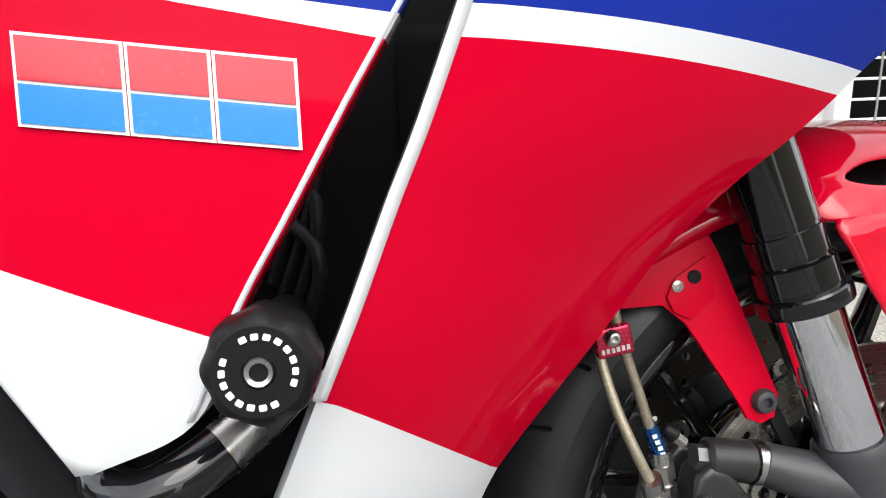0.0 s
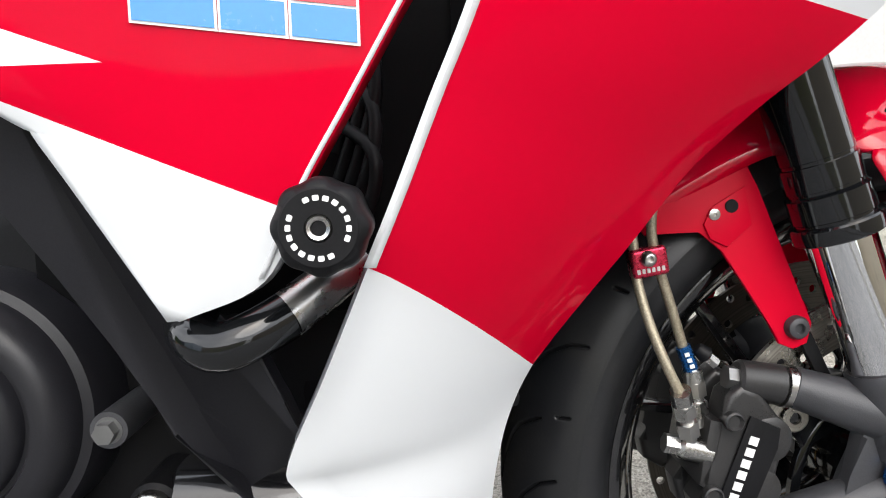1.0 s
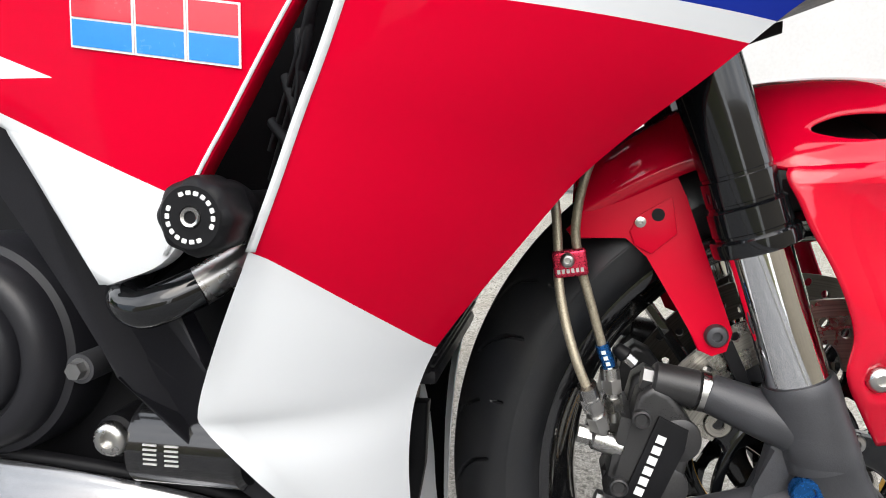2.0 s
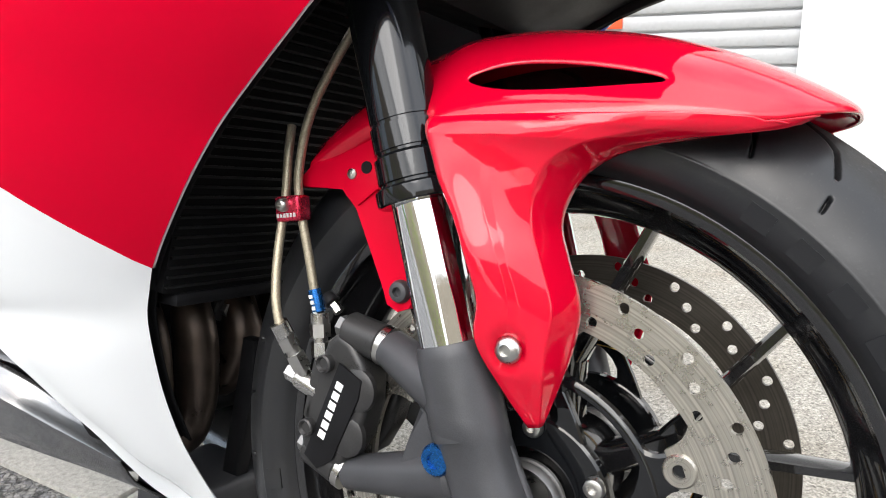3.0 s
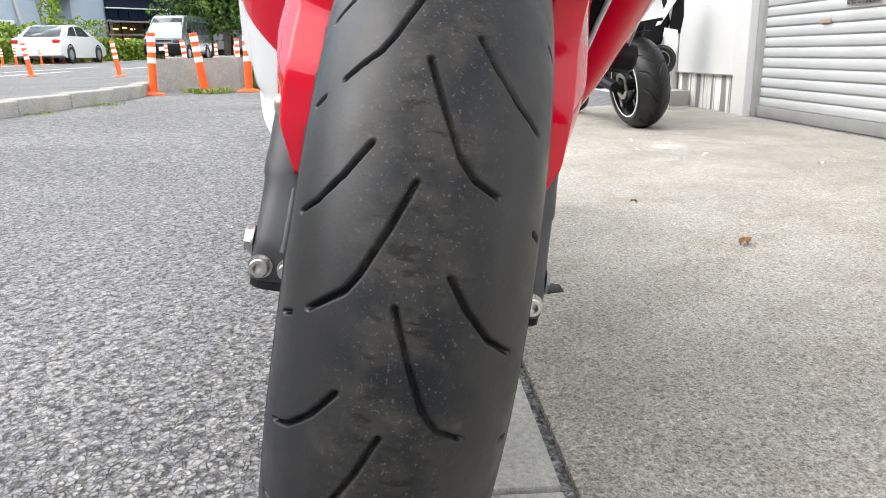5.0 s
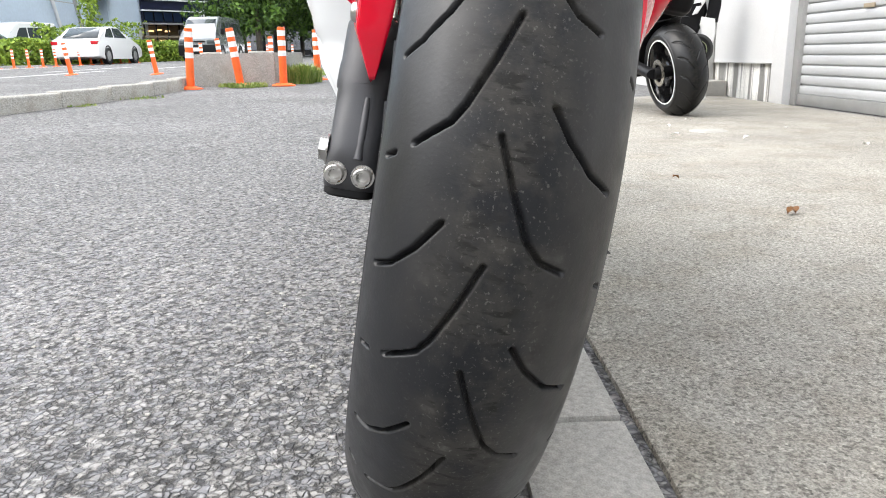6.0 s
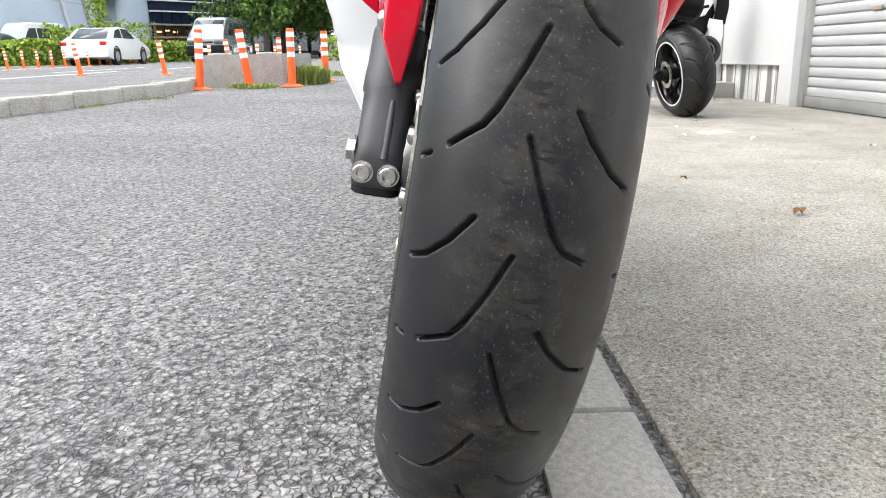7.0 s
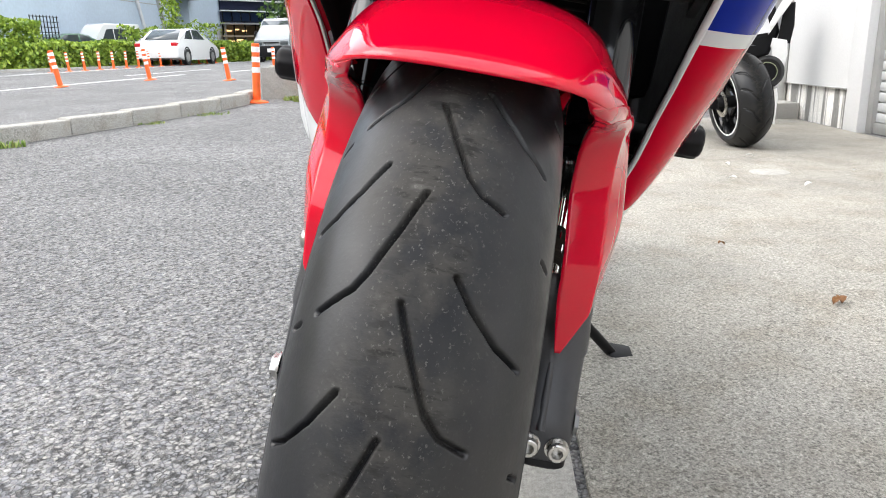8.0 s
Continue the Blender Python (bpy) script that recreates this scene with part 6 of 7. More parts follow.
part("exhaust_collector", box(bmesh.new(), -0.44, -0.335, -0.050, 0.050, -0.155, -0.105, 0.012, 3), CAST_GREY, bike, "grey exhaust collector under the engine")
part("mount", plate([(-0.345, 0.04), (-0.327, 0.04), (-0.330, -0.02), (-0.345, -0.11), (-0.368, -0.11), (-0.352, -0.02)], 0.0, 0.016, 0.003), BLACK_PLASTIC, bike, "black engine mount bracket")

# amber indicator and foot lever below the right slider
ind = part("indicator", rod((-0.955, -0.245, 0.145), (-0.955, -0.270, 0.140), 0.016, 0.012, 16, bevel=0.004), AMBER, bike, "small amber indicator lens")
part("stalk", rod((-0.955, -0.12, 0.16), (-0.955, -0.247, 0.145), 0.008, 0.010, 12), BLACK_PLASTIC, ind)
lever = part("foot_lever", tube([(-0.80, -0.18, 0.02), (-0.72, -0.205, 0.045), (-0.66, -0.212, 0.06)], 0.006, 16, 10), GUNMETAL, bike, "grey metal foot lever")
part("lever_tip", rod((-0.66, -0.205, 0.06), (-0.66, -0.226, 0.06), 0.008, seg=14), BLACK_PLASTIC, lever)

# side stand, rear wheel behind
part("side_stand", tube([(-0.62, 0.12, -0.06), (-0.70, 0.22, -0.15), (-0.765, 0.315, -0.238)], 0.010, 20, 12), BLACK_PLASTIC, bike, "black side stand")
part("stand_foot", plate([(-0.802, -0.240), (-0.756, -0.240), (-0.742, -0.236), (-0.752, -0.230), (-0.800, -0.230)], 0.305, 0.368, 0.003), BLACK_PLASTIC, bike, "black stand foot")
rw = part("rear_wheel", lathe([(-0.07, 0.215), (-0.07, 0.20), (0.07, 0.20), (0.07, 0.215)], 60, centre=(-1.41, 0, 0.012)), BLACK_GLOSS, bike, "black rear wheel")
part("tyre", lathe([(-0.08, 0.215), (-0.095, 0.25), (-0.09, 0.285), (-0.06, 0.31), (0.0, 0.322), (0.06, 0.31), (0.09, 0.285), (0.095, 0.25), (0.08, 0.215)], 72, centre=(-1.41, 0, 0.012)), RUBBER_REAR, rw)
part("swingarm", box(bmesh.new(), -1.42, -0.66, -0.13, 0.13, -0.02, 0.06, 0.015), CAST_GREY, bike, "grey swingarm")
part("tail", plate([(-0.62, 0.43), (-0.62, 0.62), (-1.0, 0.60), (-1.5, 0.72), (-1.45, 0.60), (-0.95, 0.42)], -0.12, 0.12, 0.03, 3), BLACK_PLASTIC, bike, "black tail and seat")
part("tank", plate([(-0.24, 0.55), (-0.30, 0.68), (-0.55, 0.70), (-0.66, 0.58), (-0.60, 0.42), (-0.3, 0.42)], -0.13, 0.13, 0.04, 4), P_RED, bike, "red fuel tank")

# ---- the street side ----
def on_ground(x, y, turn=0.0, tilt=(0, 0)):
    return Matrix.Translation((x, y, gz(x, y))) @ Euler((radians(tilt[0]), radians(tilt[1]), turn)).to_matrix().to_4x4()


kerb = thing("kerb", "low weathered concrete kerb of single stones", "kerb", kind="structure")
_me = link_bm("kerb_stone", box(bmesh.new(), 0.004, 0.596, -0.02, 0.13, -0.08, 0.125, 0.018, 3), KERB)
kp, ka = Vector((5.09, -3.14, 0)), math.atan2(-0.117, -0.993)
for i in range(18):
    turn = ka + (0.06 if i in (14, 15) else 0.20 if i == 16 else 0.42 if i == 17 else 0.0)
    part("kerb_stone", _me, None, kerb, m=Matrix.Translation((kp.x, kp.y, gz(kp.x, kp.y))) @ Matrix.Rotation(turn, 4, "Z"))
    kp = kp + Vector((math.cos(turn), math.sin(turn), 0)) * 0.6
# the strip of moss and litter at the kerb's foot
random.seed(7)


def tuft(n, spread, hmin, hmax, lean=0.5):
    bm = bmesh.new()
    for _ in range(n):
        a, r = random.uniform(0, 6.283), spread * math.sqrt(random.random())
        x, y = r * math.cos(a), r * math.sin(a)
        h = random.uniform(hmin, hmax)
        d = random.uniform(0, 6.283)
        lx, ly = lean * h * math.cos(d), lean * h * math.sin(d)
        w = random.uniform(0.003, 0.007)
        wx, wy = -math.sin(d) * w, math.cos(d) * w
        v = [bm.verts.new(p) for p in ((x - wx, y - wy, 0), (x + wx, y + wy, 0), (x + lx * .45 + wx, y + ly * .45 + wy, h * .65), (x + lx * .45 - wx, y + ly * .45 - wy, h * .65), (x + lx, y + ly, h))]
        bm.faces.new((v[0], v[1], v[2], v[3]))
        bm.faces.new((v[3], v[2], v[4]))
    return bm


for x, y, n, sp, h0, h1 in ((-5.58, -4.12, 700, 0.20, 0.01, 0.06), (-5.66, -4.38, 500, 0.16, 0.01, 0.05), (-6.30, -3.98, 1500, 0.18, 0.06, 0.24), (-6.60, -4.04, 900, 0.16, 0.06, 0.20), (-2.10, -3.90, 130, 0.10, 0.01, 0.05), (-3.4, -4.08, 70, 0.12, 0.006, 0.02), (-4.1, -4.16, 110, 0.2, 0.006, 0.025), (-8.9, -5.1, 300, 0.3, 0.02, 0.1)):
    o = part("weeds", tuft(n, sp, h0, h1), WEED, m=on_ground(x, y))
    tagged(o, "green and yellowing weeds by the kerb", "weeds", kind="stuff")
# planted bank and poles further down the pavement



def bollard():
    t = thing("delineator_post", "orange plastic delineator post with white bands", "post", group="delineator posts")
    part("base", lathe([(0.0, 0.0), (0.0, 0.125), (0.015, 0.12), (0.028, 0.07), (0.034, 0.042)], 28, "Z"), ORANGE, t)
    part("pole", lathe([(0.03, 0.041), (0.56, 0.040), (0.600, 0.040), (0.605, 0.034), (0.605, 0.0)], 28, "Z"), ORANGE, t)
    for z in (0.310, 0.415, 0.515):
        part("band", lathe([(z, 0.0405), (z, 0.0422), (z + 0.055, 0.0420), (z + 0.055, 0.0403)], 28, "Z"), BAND, t, "white reflective band")
    return t


first = bollard()
posts = [(-5.20, -4.56, -2, 3), (-5.62, -4.25, 4, -5), (-5.84, -3.86, -1, 1), (-7.16, -4.25, 0, 0), (-9.6, -11.25, 4, -5), (-9.6, -9.15, 4, -5), (-7.2, -10.6, 5, -6), (-10.0, -8.0, 3, -4), (-9.9, -6.86, 0, 0), (-14.4, -12.15, 2, 0), (-15.1, -11.2, 0, 0), (-21.9, -15.5, 2, 0), (-24.1, -15.9, 0, 0), (-25.2, -15.6, 0, 0)]
for i in range(15):
    u = i - 3
    posts.append((-16.26 - 0.80 * u, -21.38 - 0.31 * u, random.uniform(0, 4), random.uniform(-5, 1)))
for i, (x, y, lx, ly) in enumerate(posts):
    lean = math.hypot(lx, ly)
    m = Matrix.Translation((x, y, gz(x, y)))
    if lean:
        m = m @ Matrix.Rotation(radians(lean), 4, Vector((-ly, lx, 0)))
    if i == 0:
        first.matrix_basis = m
    else:
        copy_thing(first, m)

# concrete island block
blockm = thing("concrete_block", "weathered concrete traffic block with dark streaks", "concrete block", Matrix.Translation((-5.62, -4.86, gz(-5.6, -4.8))))
fp = [(0.0, 0.0), (-0.30, 0.86), (-1.05, 0.74), (-2.0, -0.5), (-1.5, -0.9)]
b = bmesh.new()
lo = [b.verts.new((x, y, -0.03)) for x, y in fp]
hi = [b.verts.new((x * 0.985 - 0.01, y * 0.985, 0.345)) for x, y in fp]
b.faces.new(lo[::-1])
b.faces.new(hi)
for i in range(5):
    j = (i + 1) % 5
    b.faces.new((lo[i], lo[j], hi[j], hi[i]))
bmesh.ops.bevel(b, geom=list(b.edges), offset=0.012, segments=2, affect="EDGES")
part("body", b, BARRIER, blockm, angle=30)
for x, y in ((-0.22, 0.08), (-0.45, 0.52), (-0.75, 0.35)):
    part("lifting_stub", box(bmesh.new(), x - 0.10, x + 0.10, y - 0.05, y + 0.05, 0.335, 0.365, 0.015), SLAB, blockm)

# road markings, laid on the road
def strip(p0, p1, w):
    p0, p1 = Vector((*p0, 0)), Vector((*p1, 0))
    d = (p1 - p0).normalized()
    s = Vector((-d.y, d.x, 0)) * w / 2
    rows = []
    for k in range(15):
        p = p0.lerp(p1, k / 14)
        rows.append([Vector((q.x, q.y, gz(q.x, q.y) + 0.005)) for q in (p - s, p, p + s)])
    return grid(rows)


RD = Vector((-0.93, -0.367, 0)).normalized()
for i, (x, y, L, w) in enumerate(((1.0, -7.9, 14.2, 0.17), (-13.6, -13.1, 5.0, 0.15), (-20.5, -15.6, 9.0, 0.15), (-11.6, -14.4, 5.0, 0.15), (-20.8, -17.6, 5.0, 0.15), (-9.0, -18.0, 34.0, 0.18), (-12.2, -19.7, 5.5, 0.15))):
    p1 = Vector((x, y, 0)) + RD * L
    o = part("road_line", strip((x, y), (p1.x, p1.y), w), ROAD_PAINT)
    tagged(o, "white painted road line", "road marking", kind="structure")

# far kerb and hedge
far_kerb = part("far_kerb", box(bmesh.new(), -10, 45, -0.1, 0.1, -0.1, 0.16, 0.02), KERB, m=Matrix.Translation((-9.2, -22.9, 0.23)) @ Matrix.Rotation(math.atan2(-2.3, -16.1), 4, "Z"))
tagged(far_kerb, "pale concrete kerb under the hedge", "kerb", kind="structure")


def leaves(n, place, size, flat=0.0):
    """Many small leaf blades; place() gives each one's centre."""
    V, F = [], []
    for _ in range(n):
        c = place()
        a, e, t = random.uniform(0, 6.283), random.uniform(-1.2, 1.2), random.uniform(0, 6.283)
        u = Vector((math.cos(a) * math.cos(e), math.sin(a) * math.cos(e), math.sin(e)))
        w = u.orthogonal()
        w.rotate(Matrix.Rotation(t, 3, u))
        k = size * random.uniform(0.6, 1.4)
        i = len(V)
        V += [c - u * k, c + w * k * 0.45, c + u * k, c - w * k * 0.45]
        F += [(i, i + 1, i + 2, i + 3)]
    me = bpy.data.meshes.new("leaves")
    me.from_pydata([tuple(v) for v in V], [], F)
    return me


def hedge(name, p0, p1, depth, height, n, label):
    p0, p1 = Vector((*p0, 0)), Vector((*p1, 0))
    d = (p1 - p0)
    s = Vector((-d.y, d.x, 0)).normalized()

    def place():
        u = random.random()
        q = p0 + d * u + s * random.uniform(-depth / 2, depth / 2)
        hh = height * (0.86 + 0.2 * noise.noise(Vector((q.x * 0.9, q.y * 0.9, 0))))
        z = hh * (1 - random.random() ** 2.2) if random.random() < 0.6 else hh * random.random()
        return Vector((q.x, q.y, gz(q.x, q.y) + z))
    o = new(name, leaves(n, place, 0.085))
    o.data.materials.append(HEDGE)
    return tagged(o, label, "hedge", kind="stuff")


hedge("hedge", (-7.2, -23.4), (-34.3, -27.3), 1.0, 1.08, 26000, "long clipped yellow-green hedge along the road")
hedge("hedge", (-24.5, -9.0), (-25.5, -15.0), 2.0, 1.0, 4000, "green planted bank by the pavement")
hedge("bush", (-18.0, -30.5), (-19.6, -29.2), 1.6, 2.2, 3000, "dark green bush by the car park")
hedge("shrubs", (-22.0, -27.0), (-23.6, -26.9), 1.0, 1.9, 900, "loose tall yellowing shrubs behind the hedge")
hedge("shrubs", (-25.0, -27.6), (-28.6, -27.9), 1.0, 2.1, 900, "loose green shrubs behind the hedge")
hedge("shrubs", (-25.3, -27.9), (-25.9, -27.9), 0.9, 3.4, 700, "tall loose green shrub behind the hedge")
hedge("far_trees", (-62.0, -52.0), (-64.0, -20.0), 6.0, 9.5, 15000, "distant dark green trees down the road")
fence = thing("lattice_fence", "black metal lattice fence by the bush", "fence", Matrix.Translation((-20.4, -30.0, gz(-20, -30))) @ Matrix.Rotation(radians(15), 4, "Z"))
for i in range(9):
    part("upright", rod((i * 0.2 - 0.8, 0, 0), (i * 0.2 - 0.8, 0, 2.2), 0.02, seg=6), BLACK_PLASTIC, fence)
for i in range(8):
    part("crossbar", rod((-0.85, 0.02, 0.6 + i * 0.22), (0.85, 0.02, 0.6 + i * 0.22), 0.016, seg=6), BLACK_PLASTIC, fence)


def tree(x, y, height, spread, n, dark):
    t = thing("street_tree", "tall leafy green street tree", "tree", on_ground(x, y), "street trees")
    trunk = bmesh.new()
    tube([(0, 0, -0.1), (0.05, 0.03, height * 0.25), (-0.04, 0.05, height * 0.55)], lambda u: 0.17 - 0.09 * u, 14, 12, trunk)
    for k in range(6):
        a = k * 1.05 + random.random()
        h0 = height * (0.28 + 0.05 * k)
        tube([(0, 0, h0), (math.cos(a) * spread * 0.35, math.sin(a) * spread * 0.35, h0 + height * 0.12), (math.cos(a) * spread * 0.75, math.sin(a) * spread * 0.75, h0 + height * 0.2)], lambda u: 0.07 - 0.055 * u, 10, 8, trunk)
    part("trunk", trunk, BARK, t)
    cl = [(Vector((random.gauss(0, 0.42) * spread, random.gauss(0, 0.42) * spread, height * random.uniform(0.22, 0.98))), random.uniform(0.28, 0.5) * spread) for _ in range(44)]

    def place():
        c, r = random.choice(cl)
        q = Vector((random.gauss(0, 1), random.gauss(0, 1), random.gauss(0, 0.75))).normalized() * r * random.random() ** 0.35
        return c + q
    cr = new("crown", leaves(n, place, 0.12))
    cr.data.materials.append(LEAF)
    cr.parent = t
    return t


for x, y, h, sp in ((-31.6, -22.9, 8.0, 2.0), (-35.6, -26.9, 8.0, 2.6), (-40.5, -27.4, 9.5, 3.0), (-47.8, -30.8, 10.0, 3.4), (-40.0, -24.5, 9.0, 3.0), (-50.8, -29.6, 10.0, 3.5), (-66.0, -41.0, 11.0, 4.0), (-44.0, -30.5, 8.0, 3.2), (-47.0, -26.0, 9.0, 3.2), (-31.0, -14.8, 8.0, 3.0), (-36.0, -15.6, 9.0, 3.0), (-40.0, -19.5, 9.0, 3.4), (-46.0, -22.0, 9.0, 3.4)):
    tree(x, y, h, sp, 11000, False)

# buildings over the road
def building_blue():
    m = Matrix.Translation((-44.0, -42.0, gz(-44, -42))) @ Matrix.Rotation(math.atan2(8.18, 19.33), 4, "Z")
    t = thing("office_building", "blue-grey clad windowless building across the road", "building", m)
    part("wall", box(bmesh.new(), 0, 6.8, -14, 0, -0.2, 16, 0.02), BLUEGREY, t)
    part("wall", box(bmesh.new(), 9.6, 28, -14, 0, -0.6, 16, 0.02), BLUEGREY, t)
    part("lintel", box(bmesh.new(), 6.8, 9.6, -14, -0.002, 3.9, 16, 0.0), BLUEGREY, t)
    part("entrance", box(bmesh.new(), 6.8, 9.6, -3.0, -2.6, -0.2, 3.9, 0.0), GLASS, t, "dark glazed recessed entrance")
    part("canopy", box(bmesh.new(), 6.4, 9.8, 0.0, 0.7, 3.9, 4.2, 0.02), ALU, t)
    part("door", box(bmesh.new(), 1.0, 2.2, -0.05, 0.04, 0.4, 2.2, 0.01), ALU, t, "grey service door")
    part("downpipe", rod((13.0, 0.08, 0.0), (16.2, 0.08, 9), 0.10, seg=12), WALL, t)
    part("edge_strip", rod((10.3, 0.04, 0.0), (13.2, 0.04, 9), 0.14, seg=12), ALU, t)
    for z in (3.3, 6.6, 9.9, 13.2):
        part("joint", box(bmesh.new(), 9.6, 28, -0.02, 0.02, z, z + 0.05), ALU, t)
    for k in range(2):
        w = part("window", box(bmesh.new(), 3.6 + 17 * k, 5.2 + 17 * k, -0.05, 0.03, 4.3, 5.4, 0.01), ALU, t)
        part("pane", box(bmesh.new(), 3.68 + 17 * k, 5.12 + 17 * k, 0.0, 0.045, 4.38, 5.32), GLASS, w)
    part("roof", box(bmesh.new(), -0.2, 28.2, -14.2, 0.2, 16, 16.4, 0.02), ALU, t)
    return t


building_blue()


def building_shop():
    m = Matrix.Translation((-54.5, -38.3, gz(-50, -39))) @ Matrix.Rotation(math.atan2(-2.93, 11.13), 4, "Z")
    t = thing("shop_building", "dark glazed building with lit shop front and navy bands", "building", m)
    part("wall", box(bmesh.new(), -6, 12.0, -12, 0, 2.55, 15, 0.02), NAVY, t)
    part("wall", box(bmesh.new(), -6, 6.2, -12, -0.002, -0.4, 2.55, 0.02), BLACK_PLASTIC, t)
    part("back_wall", box(bmesh.new(), 6.2, 12.0, -12, -3.0, -0.4, 2.55, 0.0), TAN, t, "tan wall inside the lit shop")
    part("shop_floor", box(bmesh.new(), 6.2, 12.0, -3.0, 0.0, -0.4, 0.02, 0.0), TAN, t)
    for f in range(5):
        z = 3.45 + 0.78 * f if f < 2 else 4.9 + 2.4 * (f - 2)
        part("band", box(bmesh.new(), 6.0, 12.1, -0.1, 0.2, z, z + 0.09, 0.02), BAND, t, "white storey band")
    for k in range(7):
        w = part("window", box(bmesh.new(), 6.3 + 0.81 * k, 7.07 + 0.81 * k, -0.05, 0.05, 2.68, 3.42, 0.01), BLACK_ANOD, t)
        part("pane", box(bmesh.new(), 6.34 + 0.81 * k, 7.03 + 0.81 * k, 0.0, 0.07, 2.72, 3.38), GLASS_BLUE, w)
    for k in range(5):
        for z in (0.4, 3.0, 5.2):
            w = part("window", box(bmesh.new(), -5.6 + 2.2 * k, -3.6 + 2.2 * k, -0.05, 0.05, z, z + 1.9, 0.01), BLACK_ANOD, t)
            part("pane", box(bmesh.new(), -5.5 + 2.2 * k, -3.7 + 2.2 * k, 0.0, 0.07, z + 0.1, z + 1.8), GLASS_BLUE, w)
    part("column", box(bmesh.new(), 6.1, 6.4, -0.2, 0.12, -0.2, 3.45, 0.02), WALL, t, "white column at the shop's end")
    part("pale_panel", box(bmesh.new(), 6.45, 7.9, -0.3, -0.1, 0.0, 2.5, 0.02), WALL, t, "pale shop panel")
    part("cornice", box(bmesh.new(), 6.0, 12.1, -0.1, 0.25, 2.48, 2.6, 0.02), ALU, t)
    for k in range(5):
        part("mullion", box(bmesh.new(), 8.0 + 0.98 * k, 8.06 + 0.98 * k, -0.1, 0.02, 0.0, 2.5), BLACK_ANOD, t)
    part("transom", box(bmesh.new(), 8.0, 12.0, -0.1, 0.03, 1.55, 1.68), TAN, t)
    # upper three are lamps, lower three glow to show the lit display
    for x, z, w_, h in ((9.2, 2.0, 0.35, 0.12), (9.9, 2.1, 0.3, 0.1), (10.6, 2.0, 0.4, 0.12), (9.6, 0.9, 0.5, 0.5), (11.1, 1.0, 0.45, 0.55), (10.3, 0.8, 0.3, 0.5)):
        part("lamp", box(bmesh.new(), x, x + w_, -1.2, -1.0, z, z + h, 0.03), SHOP, t, "warm glowing block for the shop's lamps and lit display")
    part("roof", box(bmesh.new(), -6.2, 12.2, -12.2, 0.2, 15, 15.3, 0.02), NAVY, t)
    return t


building_shop()

sign = thing("parking_sign", "white parking sign with letter P and arrow", "sign", on_ground(-39.1, -32.5, math.atan2(33.0, 40.0)))
part("pole", rod((0, 0, 0), (0, 0, 3.1), 0.05, seg=10), ALU, sign)
part("board", box(bmesh.new(), 0.0, 0.06, -0.34, 0.34, 2.05, 2.98, 0.01), BAND, sign)
cu = bpy.data.curves.new("letter", "FONT")
cu.body = "P"
cu.size, cu.extrude = 0.72, 0.008
cu.align_x = "CENTER"
lt = new("letter", cu)
lt.data.materials.append(NAVY)
lt.parent = sign
lt.matrix_basis = Matrix.Translation((0.075, 0, 2.38)) @ Euler((math.pi / 2, 0, math.pi / 2)).to_matrix().to_4x4()
part("arrow", box(bmesh.new(), 0.06, 0.075, -0.16, 0.18, 2.2, 2.26), NAVY, sign)


# unseen plain walls and a tree row added behind the viewer for paint reflections
for nm, x, y, L_, h, turn, lab in (("added_wall_east", 26.0, -8.0, 34.0, 11.0, 82, "unseen plain wall added down the street for reflections"), ("added_wall_road_side", 6.0, -30.0, 30.0, 10.0, -8, "unseen plain wall added over the road for reflections")):
    o = part(nm, box(bmesh.new(), -L_ / 2, L_ / 2, -1.5, 1.5, -0.3, h, 0.03), TAN, m=Matrix.Translation((x, y, 0)) @ Matrix.Rotation(radians(turn), 4, "Z"))
    tagged(o, lab, "wall", kind="structure")
hedge("trees", (-4.0, -25.5), (20.0, -24.0), 5.0, 6.5, 9000, "unseen row of leafy trees added over the road for reflections")

